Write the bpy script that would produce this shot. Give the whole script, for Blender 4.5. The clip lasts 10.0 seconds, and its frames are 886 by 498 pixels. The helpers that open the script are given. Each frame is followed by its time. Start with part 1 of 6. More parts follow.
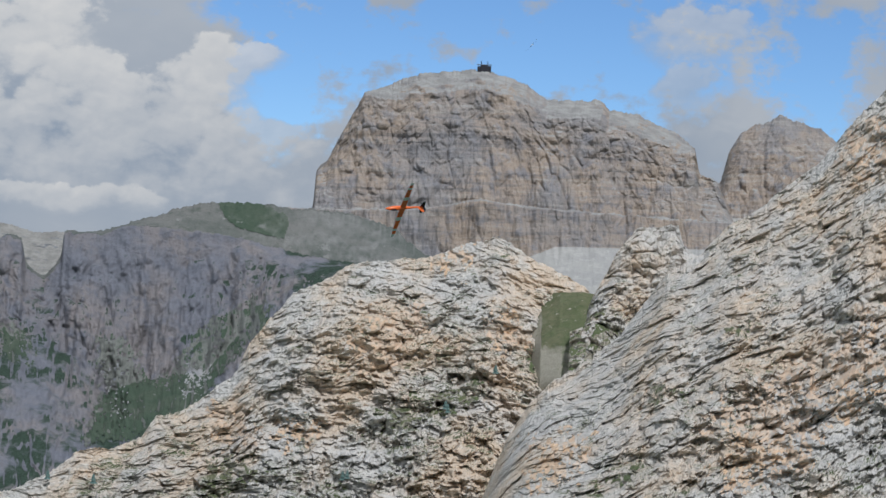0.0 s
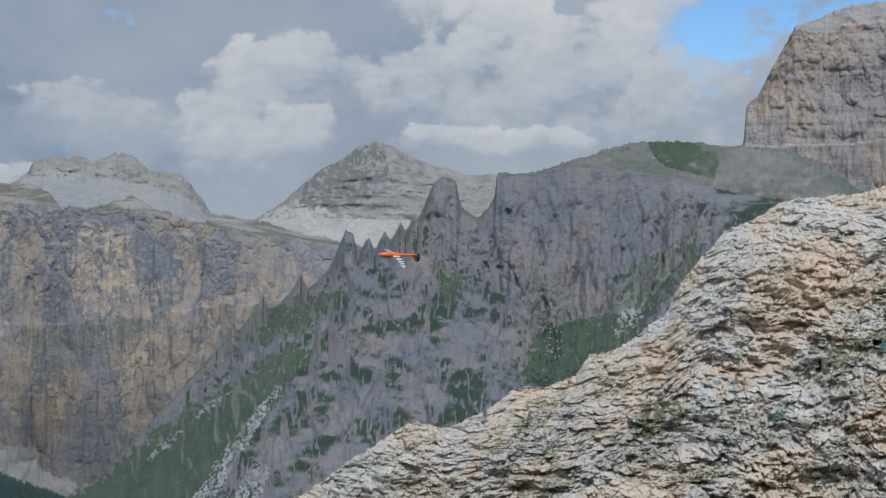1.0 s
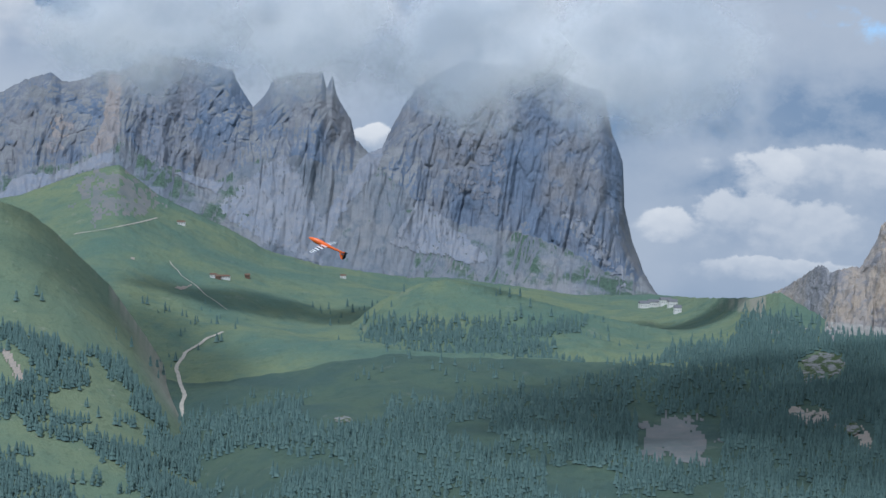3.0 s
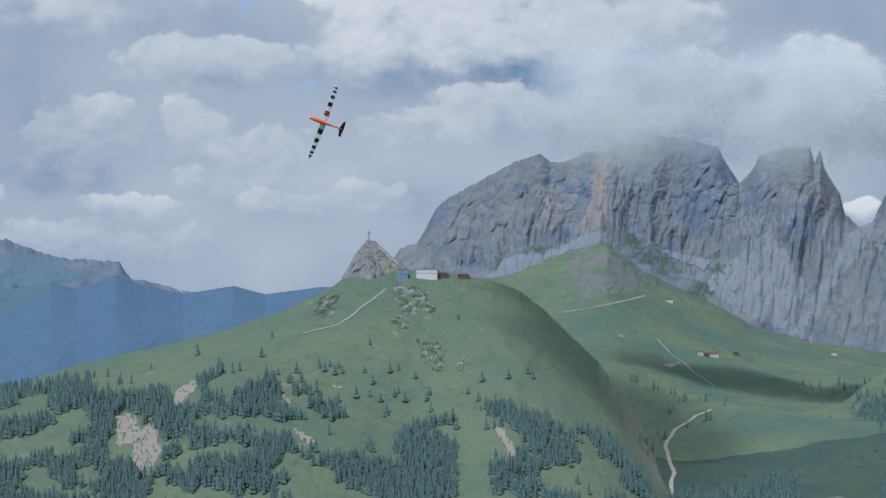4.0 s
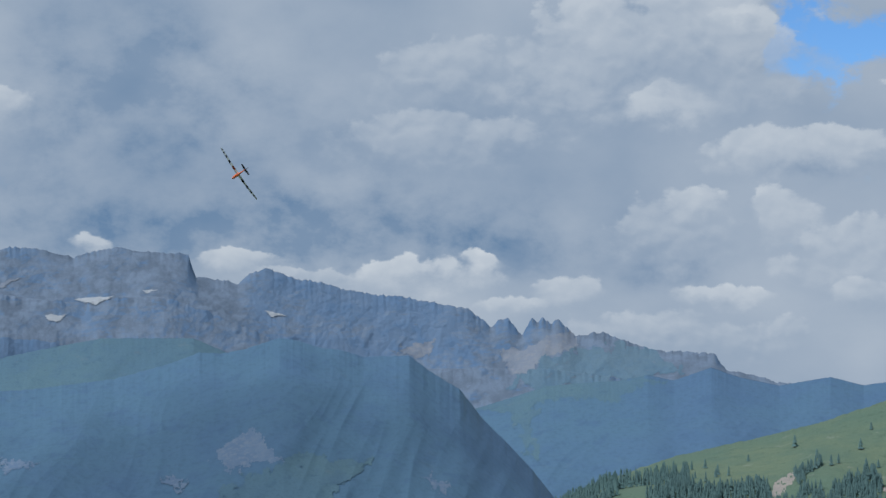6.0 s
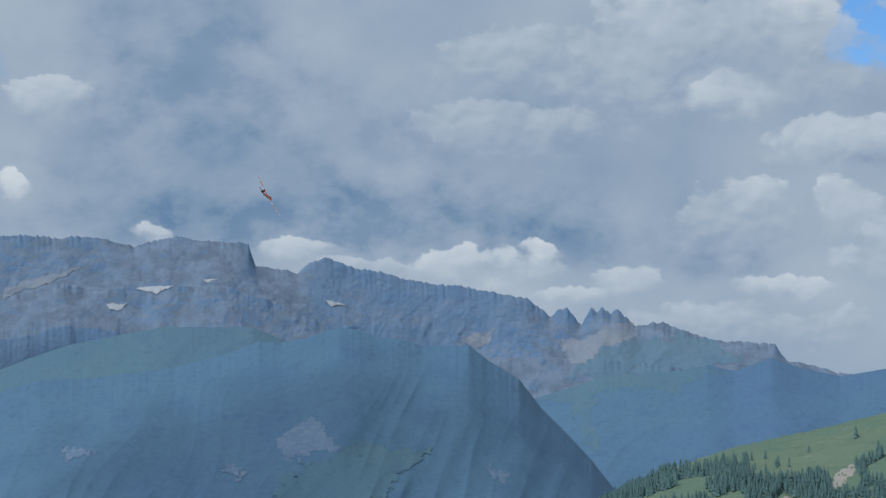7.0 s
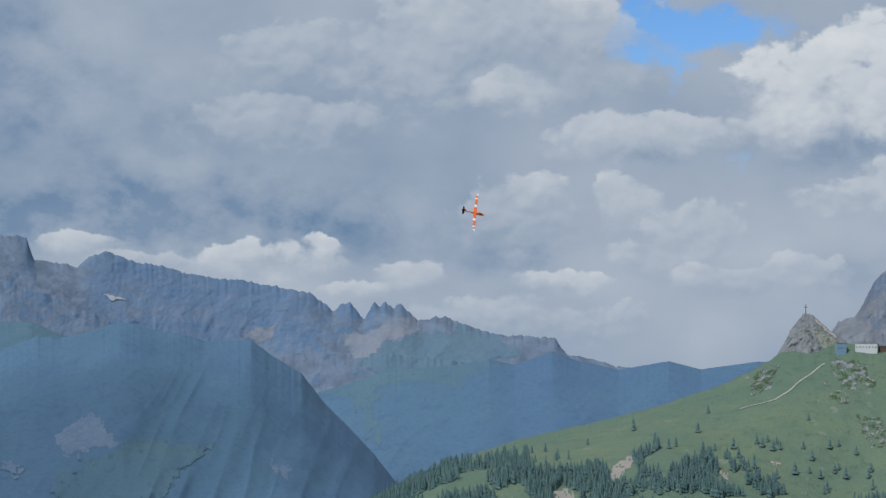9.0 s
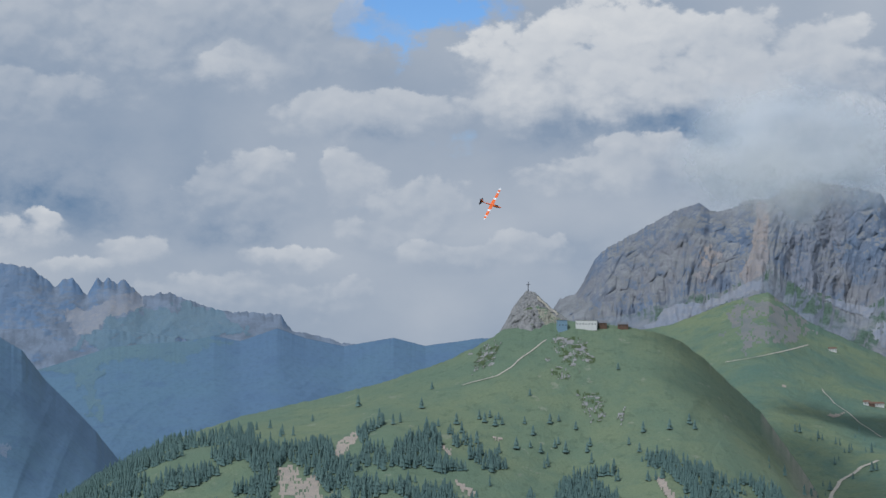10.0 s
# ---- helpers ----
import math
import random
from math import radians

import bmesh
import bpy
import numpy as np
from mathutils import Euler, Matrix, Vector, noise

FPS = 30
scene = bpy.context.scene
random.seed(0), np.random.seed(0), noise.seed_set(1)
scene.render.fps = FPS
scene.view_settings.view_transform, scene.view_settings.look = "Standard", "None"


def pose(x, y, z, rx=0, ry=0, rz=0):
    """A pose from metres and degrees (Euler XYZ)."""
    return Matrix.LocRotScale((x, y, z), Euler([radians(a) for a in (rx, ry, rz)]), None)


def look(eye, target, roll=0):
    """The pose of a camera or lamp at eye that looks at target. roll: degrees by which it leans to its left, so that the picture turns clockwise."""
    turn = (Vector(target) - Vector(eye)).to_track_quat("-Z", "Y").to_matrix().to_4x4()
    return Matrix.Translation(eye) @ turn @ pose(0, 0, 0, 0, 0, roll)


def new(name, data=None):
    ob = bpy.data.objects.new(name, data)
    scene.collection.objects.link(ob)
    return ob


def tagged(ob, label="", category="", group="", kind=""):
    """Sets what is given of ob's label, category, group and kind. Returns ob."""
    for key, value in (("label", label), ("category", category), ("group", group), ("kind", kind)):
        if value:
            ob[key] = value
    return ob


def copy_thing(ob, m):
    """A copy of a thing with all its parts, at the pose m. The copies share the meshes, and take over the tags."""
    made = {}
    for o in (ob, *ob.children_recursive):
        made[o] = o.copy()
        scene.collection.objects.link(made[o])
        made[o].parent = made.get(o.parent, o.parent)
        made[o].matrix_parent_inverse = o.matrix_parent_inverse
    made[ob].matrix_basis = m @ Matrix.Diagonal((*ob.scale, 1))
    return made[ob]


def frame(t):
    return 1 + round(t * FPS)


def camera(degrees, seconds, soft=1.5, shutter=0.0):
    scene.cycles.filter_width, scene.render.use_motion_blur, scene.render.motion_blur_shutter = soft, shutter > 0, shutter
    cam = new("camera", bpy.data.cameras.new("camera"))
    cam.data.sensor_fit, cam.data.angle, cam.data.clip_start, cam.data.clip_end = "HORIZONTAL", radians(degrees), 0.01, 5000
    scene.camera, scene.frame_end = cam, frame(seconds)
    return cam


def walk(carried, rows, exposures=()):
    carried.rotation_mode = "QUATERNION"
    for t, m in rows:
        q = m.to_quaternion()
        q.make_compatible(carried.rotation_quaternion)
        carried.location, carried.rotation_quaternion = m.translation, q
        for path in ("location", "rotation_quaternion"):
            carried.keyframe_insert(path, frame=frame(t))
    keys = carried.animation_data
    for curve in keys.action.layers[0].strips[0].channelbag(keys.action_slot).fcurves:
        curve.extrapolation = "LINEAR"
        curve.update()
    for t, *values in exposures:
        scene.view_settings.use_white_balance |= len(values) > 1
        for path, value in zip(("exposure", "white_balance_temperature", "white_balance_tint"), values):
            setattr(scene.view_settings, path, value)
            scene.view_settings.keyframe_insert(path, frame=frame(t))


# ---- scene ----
# ------------------------------------------------------------ camera
# A lookout point on a mountain shoulder; the camera pans, it does not travel.
EYE = 1.7
cam = camera(24.88, 10.0, soft=1.5)
PAN = [  # seconds, bearing to the left, pitch, lean
    (0, 0.00, 1.32, 2.22),
    (0.5, 5.69, 0.27, 1.87),
    (1, 12.18, -0.80, 1.40),
    (1.5, 19.49, -1.68, 1.02),
    (2, 27.68, -2.41, 0.93),
    (2.2, 31.11, -2.59, 0.42),
    (3.3, 48.65, -2.27, 1.79),
    (3.5, 51.48, -1.87, 1.44),
    (4, 58.05, -0.64, 0.54),
    (4.5, 63.73, 0.52, 0.00),
    (5, 68.14, 1.24, -0.18),
    (5.5, 71.72, 1.70, -0.28),
    (6, 74.88, 1.94, -0.35),
    (6.2, 75.84, 1.88, 0.00),
    (7.3, 76.60, 1.64, -0.24),
    (7.5, 76.27, 1.62, -0.15),
    (8, 75.12, 1.71, -0.09),
    (8.5, 73.15, 1.68, -0.11),
    (9, 70.39, 1.47, -0.21),
    (9.5, 66.93, 1.06, 0.06),
    (10, 62.59, 0.79, 0.05),
]
walk(cam, [(t, pose(0, 0, EYE) @ pose(0, 0, 0, 0, 0, b) @ pose(0, 0, 0, 90 + p) @ pose(0, 0, 0, 0, 0, r)) for t, b, p, r in PAN],
     [(0.0, -0.05, 5600, 10), (2.0, -0.07, 5300, 10), (3.5, 0.22, 5150, 10), (4.5, -0.02, 5300, 10), (7.3, -0.01, 5150, 6), (10.0, -0.03, 5400, 10)])

# ------------------------------------------------------------ world and sun
SUN_BEARING, SUN_HEIGHT = 203.0, 55.0


def toward(b, e):
    """The unit direction at bearing b (degrees to the left of +y) and elevation e."""
    b, e = radians(b), radians(e)
    return Vector((-math.sin(b) * math.cos(e), math.cos(b) * math.cos(e), math.sin(e)))


class Nodes:
    """A few short words for building node trees."""

    def __init__(self, tree):
        self.tree = tree

    def put(self, socket, value):
        if isinstance(value, bpy.types.NodeSocket):
            self.tree.links.new(value, socket)
        elif value is not None:
            socket.default_value = value

    def add(self, kind, **props):
        node = self.tree.nodes.new(kind)
        for key, value in props.items():
            setattr(node, key, value)
        return node

    def math(self, op, a, b=None, c=None, clamp=False):
        node = self.add("ShaderNodeMath", operation=op, use_clamp=clamp)
        for i, v in enumerate((a, b, c)):
            self.put(node.inputs[i], v)
        return node.outputs[0]

    def vec(self, op, a, b=None):
        node = self.add("ShaderNodeVectorMath", operation=op)
        self.put(node.inputs[0], a)
        if op == "SCALE":
            self.put(node.inputs[3], b)
        else:
            self.put(node.inputs[1], b)
        return node.outputs[1] if op in ("DOT_PRODUCT", "LENGTH", "DISTANCE") else node.outputs[0]

    def ramp(self, v, a, b, lo=0.0, hi=1.0, smooth=True):
        node = self.add("ShaderNodeMapRange", interpolation_type="SMOOTHSTEP" if smooth else "LINEAR")
        for i, x in enumerate((v, a, b, lo, hi)):
            self.put(node.inputs[i], x)
        return node.outputs[0]

    def noise(self, vector, scale, detail=4.0, rough=0.55, distort=0.0, lac=2.0):
        node = self.add("ShaderNodeTexNoise")
        self.put(node.inputs["Vector"], vector)
        for key, v in (("Scale", scale), ("Detail", detail), ("Roughness", rough), ("Distortion", distort), ("Lacunarity", lac)):
            self.put(node.inputs[key], v)
        return node.outputs[0]

    def voronoi(self, vector, scale, feature="F1", out=0):
        node = self.add("ShaderNodeTexVoronoi", feature=feature)
        self.put(node.inputs["Vector"], vector)
        self.put(node.inputs["Scale"], scale)
        return node.outputs[out]

    def mix(self, f, a, b, blend="MIX"):
        node = self.add("ShaderNodeMix", data_type="RGBA", blend_type=blend)
        self.put(node.inputs[0], f)
        self.put(node.inputs[6], (*a, 1) if isinstance(a, tuple) and len(a) == 3 else a)
        self.put(node.inputs[7], (*b, 1) if isinstance(b, tuple) and len(b) == 3 else b)
        return node.outputs[2]

    def mapped(self, vector, scale=(1, 1, 1), rot=(0, 0, 0), loc=(0, 0, 0)):
        node = self.add("ShaderNodeMapping")
        self.put(node.inputs[0], vector)
        node.inputs[1].default_value, node.inputs[3].default_value = loc, scale
        node.inputs[2].default_value = [radians(a) for a in rot]
        return node.outputs[0]

    def split(self, vector):
        node = self.add("ShaderNodeSeparateXYZ")
        self.put(node.inputs[0], vector)
        return node.outputs

    def join(self, x, y, z):
        node = self.add("ShaderNodeCombineXYZ")
        for i, v in enumerate((x, y, z)):
            self.put(node.inputs[i], v)
        return node.outputs[0]


# openings of blue between the clouds: bearing, elevation, half width, half height, depth
BLUE = [
    (64.4, 8.24, 0.97, 0.73, 1.0), (63.9, 6.43, 0.65, 0.49, 0.22), (66.0, 3.33, 0.4, 0.73, 0.13), (70.5, 2.34, 0.73, 0.65, 0.14), (88.8, 6.52, 0.4, 0.49, 0.22), (88.8, 4.32, 0.73, 0.4, 0.18),
    (63.0, 7.28, 1.94, 0.65, 1.0), (64.0, 6.4, 1.3, 0.65, 0.18), (61.7, 3.59, 1.21, 0.73, 0.1), (60.6, 2.63, 0.97, 0.32, 0.09), (64.8, 7.47, 0.49, 0.4, 0.22), (44.9, 4.07, 0.65, 0.73, 0.2),
    (44.0, 4.4, 0.65, 0.49, 0.18), (62.0, 3.76, 1.13, 0.49, 0.07), (42.2, 5.21, 0.81, 0.19, 0.18), (31.9, 3.79, 0.97, 0.49, 0.24), (21.9, 2.19, 1.46, 0.36, 0.3), (33.6, 4.23, 1.3, 0.32, 0.21),
    (27.4, 4.18, 1.46, 0.65, 0.24), (21.6, 5.43, 1.13, 0.29, 0.36), (28.8, 4.91, 0.97, 0.65, 0.3), (-3.2, 7.56, 4.21, 2.92, 1.0), (5.1, 6.58, 1.13, 1.94, 0.8), (-10.4, 6.78, 1.78, 2.43, 0.8),
    (3.1, 4.75, 0.97, 0.97, 0.42), (7.5, 7.72, 1.46, 0.49, 0.3), (3.2, 7.31, 2.2, 1.8, 0.9),
]
# heavy grey undersides
GREY = [
    (80.0, 2.46, 6.8, 0.97, 1.0), (83.7, 6.44, 3.08, 2.11, 0.7), (78.1, 4.71, 2.59, 1.3, 0.35), (68.3, 1.2, 1.46, 0.45, 0.6), (73.0, 1.79, 2.59, 0.65, 0.5), (87.0, 4.66, 1.94, 0.97, 0.3),
    (57.4, 4.13, 3.08, 0.45, 0.5), (52.6, 2.58, 2.43, 0.73, 0.5), (64.4, 4.32, 0.97, 0.29, 0.4), (59.0, 0.69, 0.97, 0.4, 0.3), (55.2, 4.39, 2.27, 0.57, 0.7), (48.1, 2.89, 4.21, 0.49, 0.5),
    (41.0, 1.77, 2.59, 0.49, 0.3), (34.7, 1.5, 5.83, 0.97, 1.0), (36.4, -0.68, 0.89, 0.62, 0.7), (31.3, -1.0, 1.46, 0.49, 0.4), (26.2, 2.93, 2.59, 1.13, 0.5), (20.0, 1.42, 0.65, 0.49, 0.5),
    (11.6, 4.08, 3.89, 0.81, 0.35), (24.4, 1.57, 1.46, 0.32, 0.3), (7.9, 3.89, 3.24, 0.65, 0.35),
]
# heaped clouds: bearing, elevation, half width, half height, brightness
HEAPS = [
    (74.9, 6.78, 2.43, 1.13, 0.45), (75.2, 5.02, 2.75, 0.97, 0.43), (68.4, 7.65, 3.73, 2.11, 0.55), (65.8, 7.11, 1.3, 1.54, 0.61), (70.8, 7.06, 2.43, 1.78, 0.51), (68.4, 5.98, 1.13, 0.68, 0.69),
    (65.8, 4.67, 1.54, 0.81, 0.61), (68.2, 2.24, 1.7, 1.21, 0.45), (67.7, 3.11, 0.97, 0.49, 0.61), (65.3, 2.69, 0.62, 1.13, 0.61), (66.8, 0.51, 1.38, 0.29, 0.69), (75.5, 1.16, 2.02, 0.49, 0.71),
    (73.9, 1.56, 0.57, 0.32, 0.75), (80.7, 1.58, 1.3, 0.32, 0.61), (84.9, 2.06, 0.57, 0.32, 0.67), (78.8, 1.17, 1.46, 0.23, 0.55), (73.0, 0.26, 0.97, 0.29, 0.63), (71.4, 0.74, 0.89, 0.45, 0.57),
    (68.2, -0.63, 4.21, 0.73, 0.47), (87.8, 5.99, 1.3, 0.57, 0.59), (88.6, 3.46, 0.45, 0.4, 0.8), (64.4, 1.41, 0.73, 0.97, 0.53), (58.6, 5.82, 3.4, 1.46, 0.82), (57.2, 6.91, 3.08, 0.97, 0.84),
    (53.6, 5.75, 3.24, 1.78, 0.68), (64.1, 4.72, 2.59, 0.62, 0.59), (58.5, 3.02, 1.94, 0.57, 0.66), (53.9, 3.31, 2.11, 0.52, 0.64), (51.9, 3.99, 1.3, 0.73, 0.68), (66.4, 6.63, 1.86, 1.3, 0.47),
    (67.3, 7.26, 3.24, 0.97, 0.45), (63.0, 1.99, 1.13, 0.97, 0.55), (60.1, 0.78, 1.21, 0.49, 0.57), (65.1, 2.95, 0.97, 0.65, 0.57), (62.2, 0.54, 1.94, 0.49, 0.51), (65.2, 1.42, 0.49, 0.45, 0.63),
    (54.6, 3.45, 4.21, 0.62, 0.56), (50.6, 4.27, 2.43, 0.81, 0.6), (47.5, 4.18, 2.11, 0.97, 0.68), (41.5, 4.43, 2.43, 1.3, 0.72), (43.3, 2.51, 1.94, 0.65, 0.64), (40.5, 2.4, 1.78, 0.81, 0.58),
    (46.3, 0.53, 0.65, 0.4, 0.88), (39.5, 3.75, 1.05, 0.97, 0.72), (30.1, 3.51, 1.78, 0.97, 0.56), (32.8, -0.06, 3.24, 0.62, 0.64), (35.0, -0.25, 0.97, 0.81, 0.72), (34.8, -1.69, 2.43, 0.97, 0.6),
    (37.8, -1.65, 0.89, 0.45, 0.76), (34.6, -2.89, 2.75, 0.32, 0.6), (28.9, -1.12, 0.65, 0.4, 0.78), (25.2, 0.95, 1.05, 0.4, 0.66), (18.3, 2.55, 1.46, 1.78, 0.64), (17.2, 3.82, 1.78, 0.97, 0.58),
    (22.7, 1.07, 1.94, 0.4, 0.53), (18.0, 3.8, 1.21, 1.3, 0.7), (15.9, 4.33, 1.94, 0.97, 0.58), (16.7, 2.55, 1.78, 0.81, 0.62), (22.3, 3.06, 2.11, 0.65, 0.58), (11.4, 2.41, 1.78, 0.36, 0.7),
    (28.1, 2.89, 1.13, 0.97, 0.48), (9.6, 4.13, 5.18, 2.11, 0.6), (11.8, 6.69, 2.11, 1.62, 0.78), (10.3, 5.51, 1.94, 1.3, 0.74), (6.7, 5.71, 1.78, 1.3, 0.72), (5.7, 6.39, 0.97, 0.57, 0.68),
    (5.3, 3.85, 1.78, 1.3, 0.58), (10.9, 2.32, 3.24, 0.4, 0.66), (-7.2, 7.66, 1.78, 1.13, 0.58), (-7.0, 5.75, 1.3, 1.3, 0.48),
]


def make_world():
    world = bpy.data.worlds.new("sky")
    world.use_nodes = True
    scene.world = world
    world.node_tree.nodes.clear()
    n = Nodes(world.node_tree)
    way = n.add("ShaderNodeTexCoord").outputs["Generated"]
    x, y, z = n.split(way)
    az = n.math("MULTIPLY", n.math("ARCTAN2", n.math("MULTIPLY", x, -1.0), y), 180 / math.pi)
    el = n.math("MULTIPLY", n.math("ARCSINE", z), 180 / math.pi)
    flat = n.join(az, n.math("MULTIPLY", el, 1.35), 0.0)
    shift = n.join(n.noise(flat, 0.45, 5, 0.6), n.noise(n.vec("ADD", flat, (31.0, 17.0, 5.0)), 0.45, 5, 0.6), 0.0)
    flat2 = n.vec("ADD", flat, n.vec("SCALE", n.vec("SUBTRACT", shift, (0.5, 0.5, 0.0)), 1.5))
    a2, e2, _ = n.split(flat2)
    e2 = n.math("DIVIDE", e2, 1.35)

    curl = n.noise(flat, 0.5, 9, 0.6)
    fray = n.math("SUBTRACT", curl, 0.5)

    def lobes(rows, torn=5.0):
        total = None
        for b, e, rb, re, depth in rows:
            u = n.math("DIVIDE", n.math("SUBTRACT", a2, b), rb)
            v = n.math("DIVIDE", n.math("SUBTRACT", e2, e), re)
            r = n.math("ADD", n.math("MULTIPLY", u, u), n.math("MULTIPLY", v, v))
            r = n.math("MAXIMUM", n.math("ADD", r, n.math("MULTIPLY", fray, torn)), 0.0)
            g = n.math("MULTIPLY", n.math("EXPONENT", n.math("MULTIPLY", r, -1.0)), depth)
            total = g if total is None else n.math("ADD", total, g)
        return total

    soft = n.noise(n.vec("ADD", flat, (3.0, 8.0, 2.0)), 0.16, 3, 0.5)

    def billows(offset):
        """Rounded heads, large and small."""
        at = n.vec("ADD", flat2, offset)
        return n.math("ADD", n.voronoi(at, 0.9), n.math("MULTIPLY", n.voronoi(at, 2.3), 0.45))

    heads = billows((0.0, 0.0, 0.0))
    bumps = n.math("MULTIPLY", n.math("SUBTRACT", billows((0.1, 0.25, 0.0)), heads), 0.16)
    cover = n.math("SUBTRACT", n.math("ADD", 0.80, n.math("MULTIPLY", fray, 0.9)), n.math("MULTIPLY", lobes(BLUE), 0.9))
    cover = n.ramp(cover, 0.18, 0.66)
    light = n.math("SUBTRACT", n.math("ADD", 0.38, n.math("MULTIPLY", n.math("SUBTRACT", soft, 0.5), 0.55)), n.math("MULTIPLY", lobes(GREY), 0.27))
    light = n.math("ADD", light, n.math("MULTIPLY", fray, 0.13))
    rim = n.math("ADD", n.math("MULTIPLY", fray, -3.6), n.math("MULTIPLY", n.math("SUBTRACT", heads, 0.75), 0.9))
    inner = n.math("ADD", bumps, n.math("MULTIPLY", fray, 0.35))
    for b, e, rb, re, bright in HEAPS:
        u = n.math("DIVIDE", n.math("SUBTRACT", a2, b), rb)
        v = n.math("DIVIDE", n.math("SUBTRACT", e2, e), re)
        r = n.math("ADD", n.math("MULTIPLY", u, u), n.math("MULTIPLY", v, v))
        r = n.math("ADD", r, rim)
        upper = n.ramp(v, -0.5, 0.6, 1.3, 0.35)
        inside = n.math("MULTIPLY", n.ramp(n.math("DIVIDE", n.math("SUBTRACT", 1.0, r), upper), -0.5, 0.9), 0.92)
        shade = n.math("ADD", n.math("ADD", bright - 0.03, n.math("MULTIPLY", v, 0.10)), inner)
        light = n.math("ADD", n.math("MULTIPLY", light, n.math("SUBTRACT", 1.0, inside)), n.math("MULTIPLY", shade, inside))
        cover = n.math("MAXIMUM", cover, n.math("MULTIPLY", inside, 0.5 + 0.5 * min(bright, 0.9)))
    light = n.math("ADD", light, 0.0, clamp=True)
    cloud = n.mix(light, (0.137, 0.205, 0.284), (0.78, 0.705, 0.595))
    sky = n.add("ShaderNodeTexSky", sky_type="NISHITA", sun_disc=False)
    sky.sun_elevation, sky.sun_rotation = radians(SUN_HEIGHT), radians(-SUN_BEARING)
    sky.altitude, sky.air_density, sky.dust_density, sky.ozone_density = 2300, 1.0, 0.3, 2.0
    blue = n.vec("MULTIPLY", sky.outputs[0], (0.083, 0.094, 0.102))
    both = n.mix(cover, blue, cloud)
    bg = n.add("ShaderNodeBackground")
    n.put(bg.inputs[0], both)
    bg.inputs[1].default_value = 1.0
    n.put(n.add("ShaderNodeOutputWorld").inputs[0], bg.outputs[0])


make_world()
sun = new("sun", bpy.data.lights.new("sun", "SUN"))
sun.data.energy, sun.data.angle, sun.data.color = 2.9, radians(1.0), (1.0, 0.95, 0.87)
sun.matrix_world = look(toward(SUN_BEARING, SUN_HEIGHT) * 100, (0, 0, 0))

# ------------------------------------------------------------ noise on arrays
def _hash(i, j, k, seed):
    h = (i * 374761393 + j * 668265263 + k * 2147483647 + seed * 974711) & 0xFFFFFFFF
    h = ((h ^ (h >> 13)) * 1274126177) & 0xFFFFFFFF
    h = ((h ^ (h >> 16)) * 2246822519) & 0xFFFFFFFF
    return ((h ^ (h >> 15)) & 0xFFFFFF) / float(0xFFFFFF)


def vnoise(x, y, z=0.0, seed=0):
    """Smooth value noise, -1 to 1, on arrays."""
    x, y, z = np.broadcast_arrays(np.asarray(x, float), np.asarray(y, float), np.asarray(z, float))
    i, j, k = (np.floor(v).astype(np.int64) for v in (x, y, z))
    u, v, w = x - i, y - j, z - k
    u, v, w = (c * c * c * (c * (c * 6 - 15) + 10) for c in (u, v, w))
    out = 0
    for a in (0, 1):
        for b in (0, 1):
            for c in (0, 1):
                out = out + _hash(i + a, j + b, k + c, seed) * (u if a else 1 - u) * (v if b else 1 - v) * (w if c else 1 - w)
    return out * 2 - 1


def fbm(x, y, z=0.0, octaves=5, gain=0.5, seed=0):
    total, amp, norm = 0, 1.0, 0
    for o in range(octaves):
        s = 2.03 ** o
        total = total + amp * vnoise(x * s + 7.1 * o, y * s + 3.7 * o, np.asarray(z) * s + 1.3 * o, seed + o)
        norm += amp
        amp *= gain
    return total / norm * 1.6


def ridged(x, y, z=0.0, octaves=4, gain=0.5, seed=0):
    total, amp, norm = 0, 1.0, 0
    for o in range(octaves):
        s = 2.1 ** o
        total = total + amp * (1 - 2 * np.abs(vnoise(x * s + 5.3 * o, y * s + 1.9 * o, np.asarray(z) * s, seed + o)))
        norm += amp
        amp *= gain
    return total / norm


def facets(x, y, seed=0, soft=0.45):
    """Broken rock: tilted flat faces, one to a cell, meeting in creases, and how deep each point lies in a joint. soft: how far a face leans into the crease."""
    i, j = np.floor(x).astype(np.int64), np.floor(y).astype(np.int64)
    f1, f2 = np.full(x.shape, 9.0), np.full(x.shape, 9.0)
    near_dx, near_dy, ni, nj = 0 * x, 0 * x, i * 0, j * 0
    for a in (-1, 0, 1):
        for b in (-1, 0, 1):
            dx, dy = x - (i + a + _hash(i + a, j + b, i * 0, seed)), y - (j + b + _hash(i + a, j + b, i * 0 + 1, seed))
            d = np.hypot(dx, dy)
            near = d < f1
            f2 = np.where(near, f1, np.minimum(f2, d))
            near_dx, near_dy = np.where(near, dx, near_dx), np.where(near, dy, near_dy)
            ni, nj = np.where(near, i + a, ni), np.where(near, j + b, nj)
            f1 = np.where(near, d, f1)
    r = [_hash(ni, nj, ni * 0 + k, seed) - 0.5 for k in (2, 3, 4)]
    face = r[0] + 1.5 * near_dx * r[1] + 1.5 * near_dy * r[2]
    return face * np.clip((f2 - f1) / soft, 0, 1), np.clip(1 - (f2 - f1) / 0.14, 0, 1)


